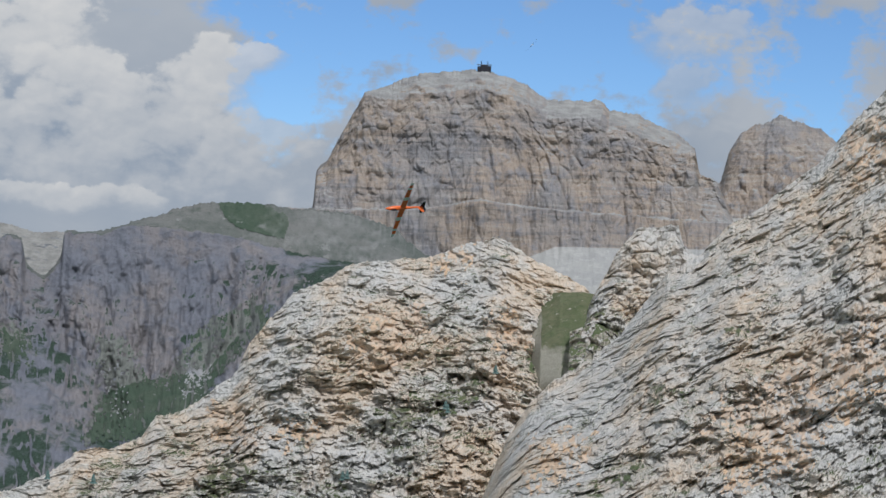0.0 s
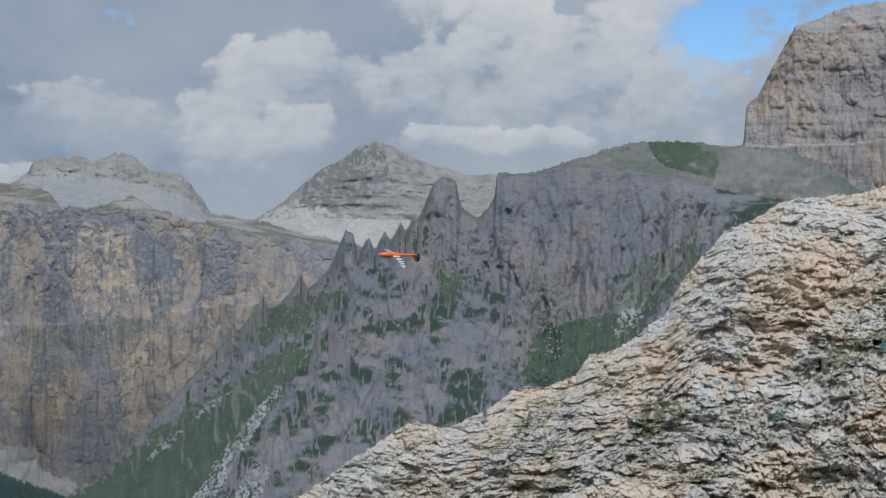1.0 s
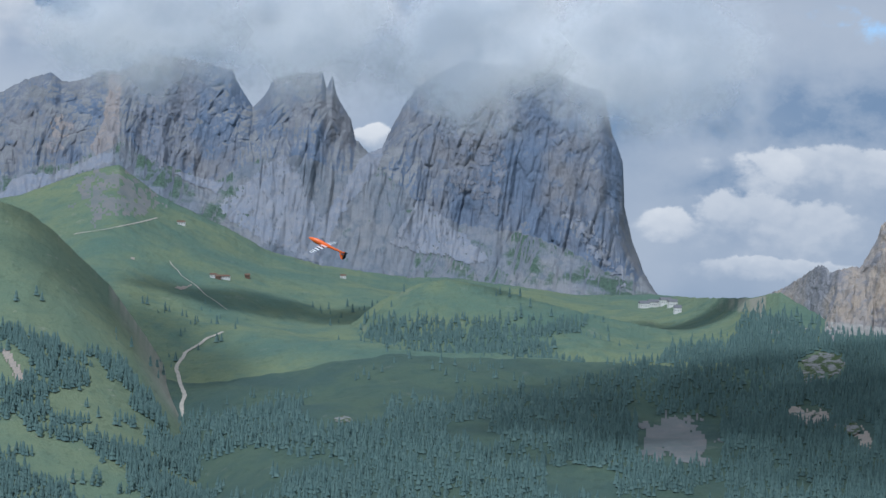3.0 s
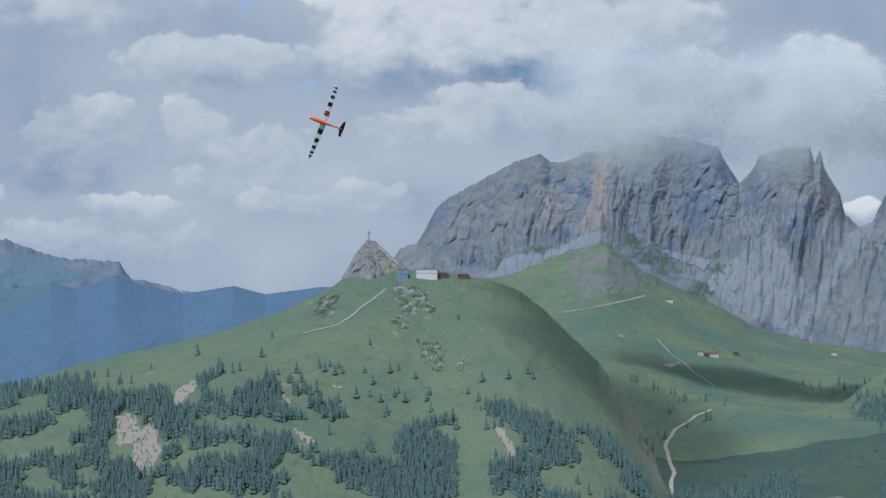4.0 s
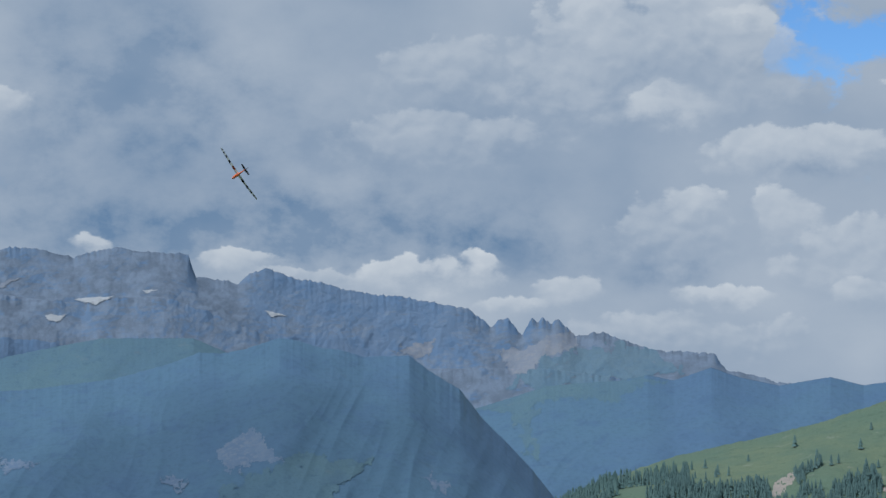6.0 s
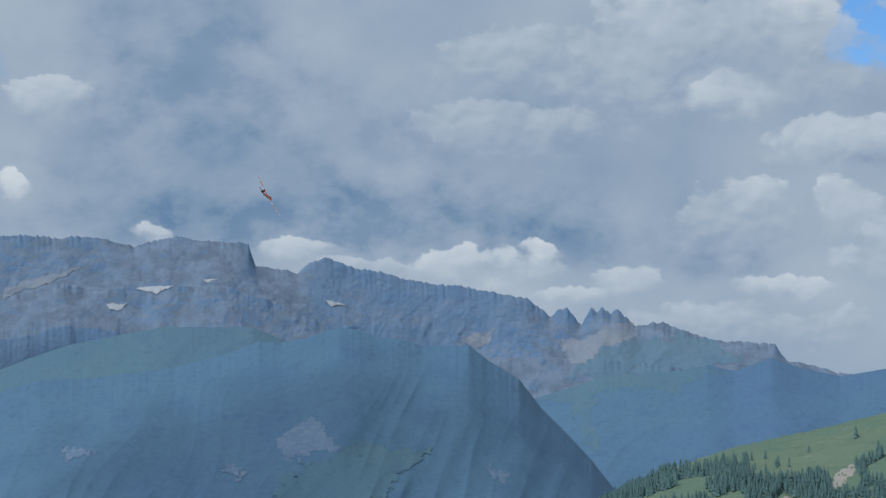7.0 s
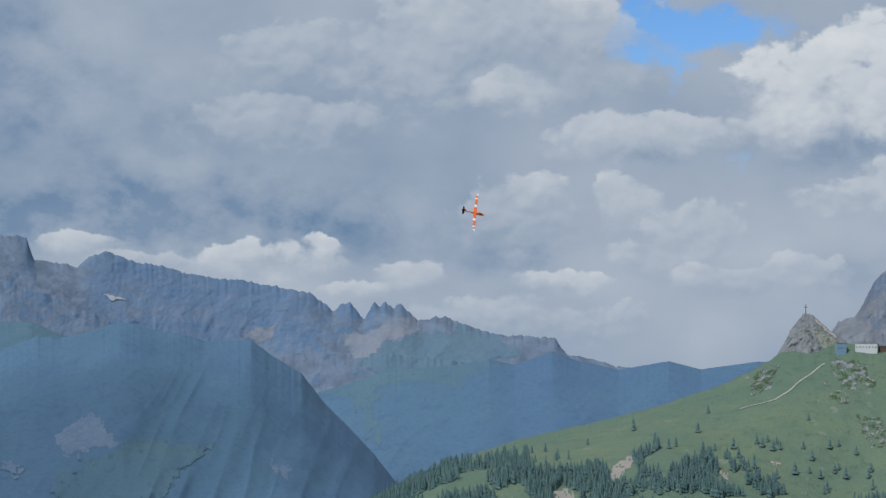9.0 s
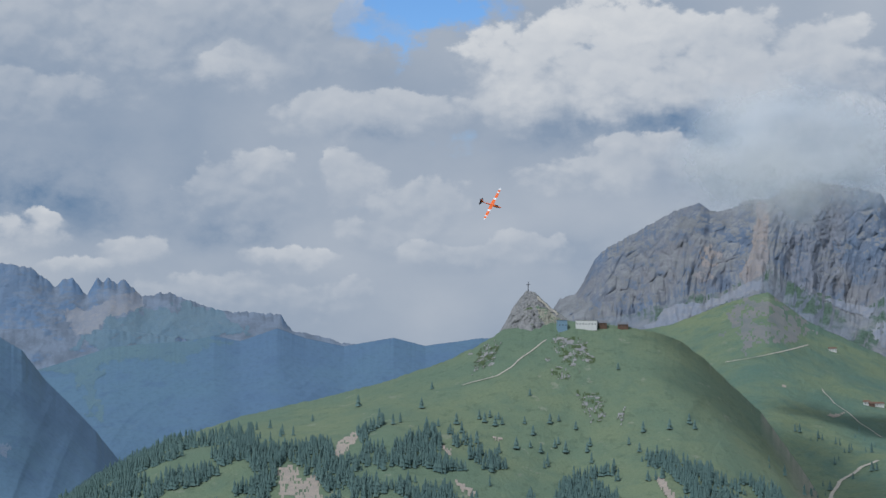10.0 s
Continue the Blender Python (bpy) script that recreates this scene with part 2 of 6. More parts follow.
# ------------------------------------------------------------ materials
def material(name, rough=0.9):
    mat = bpy.data.materials.new(name)
    mat.use_nodes = True
    n = Nodes(mat.node_tree)
    bsdf = mat.node_tree.nodes["Principled BSDF"]
    bsdf.inputs["Roughness"].default_value = rough
    bsdf.inputs["Specular IOR Level"].default_value = 0.25
    return mat, n, bsdf


def relief(n, bsdf, height, strength, distance):
    bump = n.add("ShaderNodeBump")
    bump.inputs["Strength"].default_value, bump.inputs["Distance"].default_value = strength, distance
    n.put(bump.inputs["Height"], height)
    n.put(bsdf.inputs["Normal"], bump.outputs[0])


def rock(name, tones, size, streak=0.25, strata=0.0, grass=None, grass_at=(0.62, 0.8), scree=None, scree_at=(0.55, 0.75), stain=0.35, bump=1.0):
    """Limestone: three tones in patches of size metres; streak: vertical staining; strata: level banding; grass and scree settle where it is flat enough."""
    mat, n, bsdf = material(name, 0.92)
    geo = n.add("ShaderNodeNewGeometry")
    p, normal = geo.outputs["Position"], geo.outputs["Normal"]
    big = n.noise(n.mapped(p, (1, 1, 0.8)), 1 / size, 5, 0.6)
    mid = n.noise(p, 5 / size, 6, 0.65)
    fine = n.noise(p, 26 / size, 5, 0.65)
    col = n.mix(n.ramp(big, 0.38, 0.62), tones[0], tones[1])
    col = n.mix(n.math("MULTIPLY", n.ramp(mid, 0.48, 0.66), 0.75), col, tones[2])
    if streak:
        runs = n.noise(n.mapped(p, (1, 1, 0.09)), 7 / size, 5, 0.6)
        col = n.mix(n.math("MULTIPLY", n.ramp(runs, 0.5, 0.68), streak), col, (0.13, 0.14, 0.16))
        runs2 = n.noise(n.mapped(p, (1, 1, 0.05), loc=(5, 3, 1)), 20 / size, 3, 0.6)
        col = n.mix(n.math("MULTIPLY", n.ramp(runs2, 0.55, 0.7), streak * 0.6), col, (0.16, 0.16, 0.18))
    if strata:
        beds = n.noise(n.mapped(p, (0.06, 0.06, 1.0)), 16 / size, 4, 0.6)
        col = n.mix(n.math("MULTIPLY", n.ramp(beds, 0.52, 0.66), strata), col, (0.17, 0.17, 0.18))
        col = n.mix(n.math("MULTIPLY", n.ramp(beds, 0.46, 0.34), strata * 0.7), col, (0.5, 0.47, 0.42))
    col = n.mix(n.math("MULTIPLY", n.ramp(fine, 0.5, 0.72), stain), col, (0.12, 0.12, 0.12))
    _, _, up = n.split(normal)
    slope = n.math("ADD", up, n.math("MULTIPLY", n.math("SUBTRACT", n.noise(p, 4 / size, 5, 0.65), 0.5), 0.35))
    if scree:
        col = n.mix(n.ramp(slope, *scree_at), col, n.mix(n.ramp(mid, 0.35, 0.65), scree, tuple(c * 0.72 for c in scree)))
    if grass:
        patch = n.noise(p, 1.6 / size, 4, 0.6)
        tuft = n.mix(n.ramp(fine, 0.35, 0.65), grass, tuple(c * 0.6 for c in grass))
        amount = n.math("MULTIPLY", n.ramp(slope, *grass_at), n.ramp(patch, 0.42, 0.56))
        col = n.mix(amount, col, tuft)
    n.put(bsdf.inputs["Base Color"], col)
    h = n.math("ADD", n.math("MULTIPLY", mid, 1.0), n.math("MULTIPLY", fine, 0.35))
    relief(n, bsdf, h, 0.9 * bump, 0.1 * size)
    return mat


def turf(name, tones, size, bare=(0.36, 0.33, 0.27), bare_amount=0.25, dark=(0.03, 0.05, 0.03), dark_amount=0.3, bump=0.6):
    """Alpine grass: tones in patches, thin bare spots and dark dwarf shrubs."""
    mat, n, bsdf = material(name, 0.95)
    geo = n.add("ShaderNodeNewGeometry")
    p, normal = geo.outputs["Position"], geo.outputs["Normal"]
    big = n.noise(p, 1 / size, 5, 0.6)
    mid = n.noise(p, 6 / size, 6, 0.65)
    fine = n.noise(p, 40 / size, 4, 0.6)
    col = n.mix(n.ramp(big, 0.36, 0.64), tones[0], tones[1])
    col = n.mix(n.math("MULTIPLY", n.ramp(mid, 0.45, 0.7), 0.6), col, tones[2])
    col = n.mix(n.math("MULTIPLY", n.ramp(n.noise(p, 9 / size, 5, 0.7), 0.56, 0.64), dark_amount), col, dark)
    _, _, up = n.split(normal)
    steep = n.ramp(up, 0.72, 0.5)
    spots = n.ramp(n.noise(n.mapped(p, loc=(9, 2, 4)), 5 / size, 5, 0.7), 0.62, 0.68)
    col = n.mix(n.math("MAXIMUM", n.math("MULTIPLY", steep, 0.8), n.math("MULTIPLY", spots, bare_amount)), col, bare)
    col = n.mix(n.math("MULTIPLY", n.ramp(fine, 0.45, 0.7), 0.25), col, tuple(c * 0.55 for c in tones[1]))
    n.put(bsdf.inputs["Base Color"], col)
    relief(n, bsdf, n.math("ADD", mid, n.math("MULTIPLY", fine, 0.3)), bump, 0.05 * size)
    return mat


def plain(name, colour, rough=0.8, metal=0.0, vary=0.15, size=1.0):
    mat, n, bsdf = material(name, rough)
    geo = n.add("ShaderNodeTexCoord").outputs["Object"]
    f = n.noise(geo, 3 / size, 4, 0.6)
    n.put(bsdf.inputs["Base Color"], n.mix(n.ramp(f, 0.35, 0.65), colour, tuple(c * (1 - vary) for c in colour)))
    bsdf.inputs["Metallic"].default_value = metal
    return mat


NEAR_ROCK = rock("weathered limestone", ((0.66, 0.535, 0.405), (0.585, 0.555, 0.515), (0.69, 0.65, 0.585)), 20, streak=0.08, grass=(0.10, 0.125, 0.05), grass_at=(0.88, 0.99), stain=0.22, bump=0.8)
DARK_ROCK = rock("grey dolomite", ((0.19, 0.193, 0.22), (0.25, 0.225, 0.22), (0.16, 0.168, 0.20)), 50, streak=0.35, grass=(0.05, 0.078, 0.055), grass_at=(0.7, 0.85), stain=0.4, bump=0.8)
PORDOI_ROCK = rock("banded dolomite", ((0.315, 0.29, 0.275), (0.40, 0.32, 0.25), (0.265, 0.26, 0.275)), 100, streak=0.35, strata=0.45, scree=(0.40, 0.385, 0.36), scree_at=(0.7, 0.9), stain=0.3, bump=0.8)
PALE_ROCK = rock("pale summit dolomite", ((0.235, 0.245, 0.26), (0.30, 0.29, 0.28), (0.20, 0.21, 0.23)), 90, streak=0.15, strata=0.42, scree=(0.36, 0.345, 0.315), scree_at=(0.5, 0.7))
WALL_ROCK = rock("ochre dolomite wall", ((0.262, 0.258, 0.268), (0.37, 0.308, 0.242), (0.205, 0.21, 0.236)), 110, streak=0.55, scree=(0.38, 0.365, 0.33), scree_at=(0.75, 0.9), stain=0.25, bump=0.8)
# Far rock: distance haze is put into these base colours as blue.
FAR_ROCK = rock("haze-tinted far dolomite", ((0.128, 0.162, 0.222), (0.19, 0.19, 0.20), (0.112, 0.15, 0.214)), 200, streak=0.2, scree=(0.22, 0.225, 0.23), scree_at=(0.6, 0.76), stain=0.1, bump=0.5)
FARTHEST_ROCK = rock("haze-blue farthest dolomite", ((0.13, 0.19, 0.285), (0.148, 0.20, 0.28), (0.116, 0.178, 0.275)), 220, streak=0.05, scree=(0.175, 0.21, 0.265), scree_at=(0.62, 0.8), stain=0.03, bump=0.4)
SCREE = rock("pale scree", ((0.40, 0.385, 0.355), (0.35, 0.34, 0.32), (0.45, 0.43, 0.40)), 60, streak=0.0, stain=0.2, bump=0.4)
MEADOW = turf("alpine meadow", ((0.118, 0.165, 0.108), (0.15, 0.185, 0.108), (0.10, 0.145, 0.10)), 160, dark_amount=0.25)
MEADOW_FAR = turf("high pasture", ((0.095, 0.15, 0.11), (0.155, 0.19, 0.105), (0.075, 0.132, 0.108)), 260, bare_amount=0.15, dark_amount=0.2)
FOREST_FLOOR = turf("spruce forest floor", ((0.055, 0.09, 0.075), (0.075, 0.11, 0.075), (0.045, 0.08, 0.07)), 120, bare_amount=0.1)
# Far woods, meadows, ochre and scree: haze blue is mixed into their tones.
SPRUCE_FAR = turf("haze-blue forest slopes", ((0.092, 0.148, 0.225), (0.096, 0.16, 0.222), (0.086, 0.14, 0.22)), 420, bare=(0.115, 0.17, 0.205), bare_amount=0.2, dark=(0.076, 0.124, 0.20), dark_amount=0.5, bump=0.2)
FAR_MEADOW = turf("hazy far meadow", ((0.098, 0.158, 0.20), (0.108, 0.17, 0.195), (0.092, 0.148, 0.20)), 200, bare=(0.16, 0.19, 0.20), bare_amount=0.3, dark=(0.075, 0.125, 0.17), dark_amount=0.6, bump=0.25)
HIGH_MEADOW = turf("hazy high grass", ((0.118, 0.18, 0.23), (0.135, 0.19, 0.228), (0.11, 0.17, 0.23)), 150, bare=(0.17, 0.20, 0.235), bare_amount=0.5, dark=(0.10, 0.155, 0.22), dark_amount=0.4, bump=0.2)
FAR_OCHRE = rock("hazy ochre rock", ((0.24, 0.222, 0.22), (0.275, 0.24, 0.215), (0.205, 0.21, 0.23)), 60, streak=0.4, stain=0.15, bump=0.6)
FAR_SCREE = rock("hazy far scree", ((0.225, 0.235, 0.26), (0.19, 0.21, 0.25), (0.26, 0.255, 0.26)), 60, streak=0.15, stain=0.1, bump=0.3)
SNOW = plain("old snow", (0.40, 0.40, 0.40), 0.7)
FAN = rock("pale scree fan", ((0.325, 0.315, 0.305), (0.27, 0.275, 0.285), (0.36, 0.345, 0.32)), 70, streak=0.3, stain=0.2, bump=0.3)
OCHRE = rock("fresh ochre rock", ((0.40, 0.335, 0.27), (0.46, 0.38, 0.285), (0.33, 0.30, 0.275)), 60, streak=0.45, stain=0.2, bump=0.6)
# Dark tone for stains and for shade that is painted as colour.
SHADE_STAIN = rock("dark rock for shade and stains", ((0.17, 0.185, 0.22), (0.21, 0.215, 0.235), (0.15, 0.165, 0.20)), 60, streak=0.4, stain=0.2, bump=0.6)
ORANGE_ROCK = rock("orange broken limestone", ((0.70, 0.50, 0.325), (0.66, 0.51, 0.38), (0.65, 0.56, 0.46)), 14, streak=0.08, stain=0.3, bump=0.7)
BROWN_SCREE = rock("brown grey scree", ((0.175, 0.175, 0.165), (0.14, 0.155, 0.145), (0.205, 0.185, 0.17)), 90, streak=0.25, stain=0.15, bump=0.4)
GULLY = turf("stony gully turf", ((0.10, 0.125, 0.055), (0.16, 0.155, 0.09), (0.08, 0.105, 0.045)), 12, bare=(0.45, 0.41, 0.34), bare_amount=0.95)
GREEN_TURF = turf("green alpine turf", ((0.06, 0.088, 0.058), (0.085, 0.105, 0.075), (0.05, 0.075, 0.052)), 40, bare=(0.25, 0.25, 0.23), bare_amount=0.6)
DARK_TURF = turf("dark alpine turf", ((0.12, 0.13, 0.115), (0.19, 0.185, 0.17), (0.085, 0.10, 0.085)), 70, bare=(0.27, 0.265, 0.25), bare_amount=0.8)
TERRACE = rock("pale terrace rubble", ((0.36, 0.345, 0.315), (0.31, 0.30, 0.27), (0.41, 0.395, 0.365)), 110, streak=0.0, strata=0.3, grass=(0.22, 0.215, 0.165), grass_at=(0.6, 0.85))
# Scree below the far massif, its colour blued by painted haze.
MASSIF_FOOT = rock("haze-tinted foot scree", ((0.16, 0.18, 0.21), (0.215, 0.218, 0.225), (0.12, 0.145, 0.175)), 150, streak=0.25, grass=(0.085, 0.13, 0.095), grass_at=(0.70, 0.86), stain=0.15, bump=0.5)
TIP_ROCK = rock("pale hill limestone", ((0.27, 0.262, 0.255), (0.225, 0.222, 0.22), (0.32, 0.305, 0.285)), 18, streak=0.2, grass=(0.085, 0.12, 0.05), grass_at=(0.55, 0.75))
BARE = rock("bare tan earth", ((0.34, 0.285, 0.23), (0.29, 0.25, 0.21), (0.38, 0.33, 0.28)), 8, streak=0.0, stain=0.35)
# Scar tone pulled toward blue, so the haze sits in the colour.
FAR_SCAR = rock("pale haze-blue scar", ((0.15, 0.195, 0.26), (0.125, 0.172, 0.245), (0.19, 0.22, 0.265)), 40, streak=0.1, stain=0.05, bump=0.4)


# ------------------------------------------------------------ landforms
def line(points, b):
    """A contour given by (bearing, value) rows, read at the bearings b."""
    if not isinstance(points, (list, tuple)):
        return np.full(b.shape, float(points))
    rows = sorted(points)
    return np.interp(b, [r[0] for r in rows], [r[1] for r in rows])


GRIDS = {}
LANDS = {}


def smooth(v, passes, keep):
    """Rounds the rows of a grid off, up to the row keep, which stays."""
    for _ in range(passes):
        v[1:keep] = 0.25 * v[:keep - 1] + 0.5 * v[1:keep] + 0.25 * v[2:keep + 1]
    return v


def blocks(x, y, seed, aspect=2.0):
    """Piled angular blocks with open joints between them, at four sizes; about -1 to 1."""
    wx, wy = x + 0.5 * fbm(x * 0.35, y * 0.35, 0.2, 3, 0.5, seed), y + 0.35 * fbm(x * 0.35, y * 0.35, 0.8, 3, 0.5, seed + 3)
    total = 0.35 * fbm(x * 0.6, y * 1.1, 0.4, 5, 0.6, seed + 7)
    for k, (s, a, stretch) in enumerate(((0.16, 1.3, 1.5), (0.42, 0.95, aspect), (1.0, 0.75, aspect), (2.2, 0.5, 1.4), (4.5, 0.28, 1.2))):
        face, joint = facets(wx * s / stretch + 0.12 * fbm(x * s * 2, y * s * 2, 0.3, 2, 0.5, seed + k), wy * s, seed + 11 * k, 0.5 if k < 2 else 0.15)
        opened = np.clip(0.45 + 0.9 * fbm(x * s * 0.5, y * s * 0.5, 0.1 * k, 2, 0.5, seed + 31), 0, 1)
        total = total + a * (face - 0.4 * joint ** 2 * opened)
    return total


def landform(name, b0, b1, columns, lines, label, category="mountain", seed=0, kind="", style="cliff", dip=0.0, beds=0.03, cracks=0.05, fine=1.0, lean=0.0, spurs=0.0):
    """A mountain built from its contour lines, from the foot over the crest and down its back. Each line: (elevation seen from the lookout, distance, rows up to
    the next line, material, relief, scale of the relief, upright stretch, unevenness of the line itself). Its bearings run from b0 to b1. style: cliff (broken
    walls, whose joints lean), soft (rolling ground) or blocky (broken beds that dip by so many degrees)."""
    b = np.linspace(b0, b1, columns)
    sharp = 16 if style == "blocky" else 5
    rows_d, rows_z, amp, scale, tall, row_line, got = [], [], [], [], [], [], []
    for k, (e, d, n, mat, a, s, up, jag) in enumerate(lines):
        dist, elev = line(d, b), line(e, b)
        rough = 0 * b
        w = max(3, int(columns * (0.03 if style == "soft" else 0.012)))
        even = np.convolve(np.pad(elev, w, "edge"), np.hanning(2 * w + 3)[1:-1] / np.hanning(2 * w + 3).sum(), "valid")
        if k == len(lines) - 2:
            rough = rough + dist * (np.tan(np.radians(elev)) - np.tan(np.radians(even)))
            elev = even
        elif style == "soft":
            elev = even
        if jag:
            x = np.radians(b) * dist
            rough = rough + jag * (fbm(x / (jag * 6), seed * 3.1 + k, 0.5, 5, 0.66, seed + k) + (0 if style == "soft" else 0.45 * fbm(x / (jag * 0.9), 2.0, 0.5, 3, 0.7, seed + k + 40)))
        got.append((dist, EYE + dist * np.tan(np.radians(elev)), rough))
    for k in range(len(lines) - 1):
        (d0, z0, r0), (d1, z1, r1) = got[k], got[k + 1]
        n = lines[k][2]
        last = k == len(lines) - 2
        nxt = lines[k] if last else lines[k + 1]
        for i in range(n + 1 if last else n):
            f = i / n
            rows_d.append(d0 * (1 - f) + d1 * f)
            rows_z.append(z0 * (1 - f) + z1 * f + r0 * (1 - f) ** sharp + r1 * f ** sharp)
            amp.append(lines[k][4] * (1 - f * f) + nxt[4] * f * f)
            scale.append(lines[k][5] * (1 - f) + nxt[5] * f)
            tall.append(lines[k][6] * (1 - f) + nxt[6] * f)
            row_line.append(k)
    D, Z = np.array(rows_d), np.array(rows_z)
    A, S, U = (np.array(v)[:, None] for v in (amp, scale, tall))
    crest = sum(ln[2] for ln in lines[:-2])
    if style == "soft":
        D, Z = smooth(D, 60, crest), smooth(Z, 60, crest)
        S = float((A * S).sum() / A.sum())
        px, py = -np.sin(np.radians(b)) * D, np.cos(np.radians(b)) * D
        rel = fbm(px / S, py / S, 0.3, 6, 0.5, seed)
        fade = np.ones(len(Z))
        fade[max(0, crest - 14):crest + 1] = np.linspace(1, 0.05, min(15, crest + 1))
        if spurs:
            run, high = np.radians(b)[None, :] * D.mean() / S, Z / S * 1.2
            rib = ridged(run + 0.6 * high + 0.4 * fbm(run * 0.6, high * 0.6, 0.7, 3, 0.5, seed + 4), high * 0.3, 0.2, 4, 0.5, seed + 2)
            D = D - A * fade[:, None] * (0.6 * fbm(run, high, 0.3, 5, 0.5, seed) + spurs * rib)
        else:
            Z = Z + A * rel * fade[:, None]
    else:
        X = np.radians(b)[None, :] * D.mean()
        H = Z + 0.45 * (D - D.mean())
        if style == "blocky":
            c, s = math.cos(radians(dip)), math.sin(radians(dip))
            u, v = (-X * c + H * s), (X * s + H * c) + 2 * fbm(X / 40, H / 40, 0.3, 3, 0.5, seed + 50)
            big = fbm(X / 48, H / 40, 0.4, 4, 0.5, seed) * 1.4 + 0.6 * ridged(X / 26, H / 34, 0.9, 3, 0.5, seed + 12)
            bend = v / S * 0.55 + 0.9 * fbm(u / 26, v / 26, 0.6, 3, 0.5, seed + 6)
            step = bend - np.floor(bend)
            strength = 0.35 + 0.65 * _hash(np.floor(bend).astype(np.int64), np.floor(u / S / 5 + 3 * fbm(u / 40, v / 40, 0.1, 2, 0.5, seed)).astype(np.int64), 0 * np.floor(u).astype(np.int64), seed)
            shelf = np.where(step < 0.86, step / 0.86, (1 - step) / 0.14) * strength
            D = D - A * (0.8 * big + 1.0 * blocks(u / S, v / S, seed, 1.3) + 0.16 * shelf)
        else:
            S = float((A * S).sum() / max(A.sum(), 1e-6))
            up = np.concatenate([0 * H[:1], np.cumsum(np.diff(H, axis=0) / U[:-1], 0)]) / S
            lx = X / S + lean * up + 0.07 * fbm(X / S * 0.9, up * 0.9, 0.6, 3, 0.5, seed + 15)
            rel = 0.15 * ridged(X / S, up, 0.3, 5, 0.58, seed) + 0.6 * fbm(X / S * 0.4, up * 0.5, 0.1, 4, 0.55, seed + 9)
            bed = fbm(X / S * 0.12, H / S * 2.2, 0.4, 4, 0.6, seed + 6)
            wob = 0.5 * up + 0.1 * fbm(X / S * 0.8, up, 0.2, 3, 0.5, seed + 8)
            for k, (f, a) in enumerate(((0.55, 0.9), (1.3, 0.55), (3.1, 0.28 * fine), (6.5, 0.13 * fine))):
                face, joint = facets(lx * f, wob * f * (1.0 if k < 2 else 2.2), seed + 3 + 13 * k, 0.6)
                rel = rel + a * face - 2 * a * cracks * joint
            rel = rel + fine * 0.12 * fbm(X / S * 4, wob * 6, 0.7, 4, 0.65, seed + 5) + beds * bed
            D = D - A * rel
    GRIDS[name] = (b, D, Z, crest)
    return sheet(name, b, D, Z, row_line, lines, label, category, kind)


def surface(name, bearing, elevation=None, row=None):
    """The place on a landform at that bearing where its front shows at that elevation, or at that share of its rows."""
    b, D, Z, crest = GRIDS[name]
    x = (bearing - b[0]) / (b[-1] - b[0]) * (len(b) - 1)
    i = int(min(max(x, 0), len(b) - 2))
    f = x - i
    d, z = D[:, i] * (1 - f) + D[:, i + 1] * f, Z[:, i] * (1 - f) + Z[:, i + 1] * f
    if row is None:
        e = np.degrees(np.arctan2(z - EYE, d))[:crest + 1]
        k = int(np.argmax(e >= elevation)) if (e >= elevation).any() else crest
        k = max(k, 1)
        g = min(max((elevation - e[k - 1]) / max(e[k] - e[k - 1], 1e-6), 0), 1)
        r = k - 1 + g
    else:
        r = row * crest
    k = int(min(r, len(d) - 2))
    g = r - k
    dd, zz = d[k] * (1 - g) + d[k + 1] * g, z[k] * (1 - g) + z[k + 1] * g
    a = radians(bearing)
    return Vector((-math.sin(a) * dd, math.cos(a) * dd, zz))


def sheet(name, b, D, Z, row_line, lines, label, category, kind=""):
    rows, cols = D.shape
    br = np.radians(b)[None, :] + 0 * D
    co = np.stack([-np.sin(br) * D, np.cos(br) * D, Z], -1).reshape(-1, 3)
    idx = np.arange(rows * cols).reshape(rows, cols)
    quads = np.stack([idx[:-1, 1:], idx[:-1, :-1], idx[1:, :-1], idx[1:, 1:]], -1).reshape(-1, 4)
    me = bpy.data.meshes.new(name)
    me.vertices.add(len(co))
    me.vertices.foreach_set("co", co.ravel())
    me.loops.add(quads.size)
    me.loops.foreach_set("vertex_index", quads.ravel())
    me.polygons.add(len(quads))
    me.polygons.foreach_set("loop_start", np.arange(0, quads.size, 4))
    slots = []
    for ln in lines:
        if ln[3] and ln[3] not in slots:
            slots.append(ln[3])
            me.materials.append(ln[3])
    pick = np.array([slots.index(lines[k][3]) for k in row_line[:rows - 1]])
    me.polygons.foreach_set("material_index", np.repeat(pick, cols - 1))
    me.polygons.foreach_set("use_smooth", np.full(len(quads), lines[0][3] is not NEAR_ROCK))
    me.update()
    me.validate()
    ob = new(name, me)
    LANDS[name] = ob
    return tagged(ob, label, category, kind=kind)


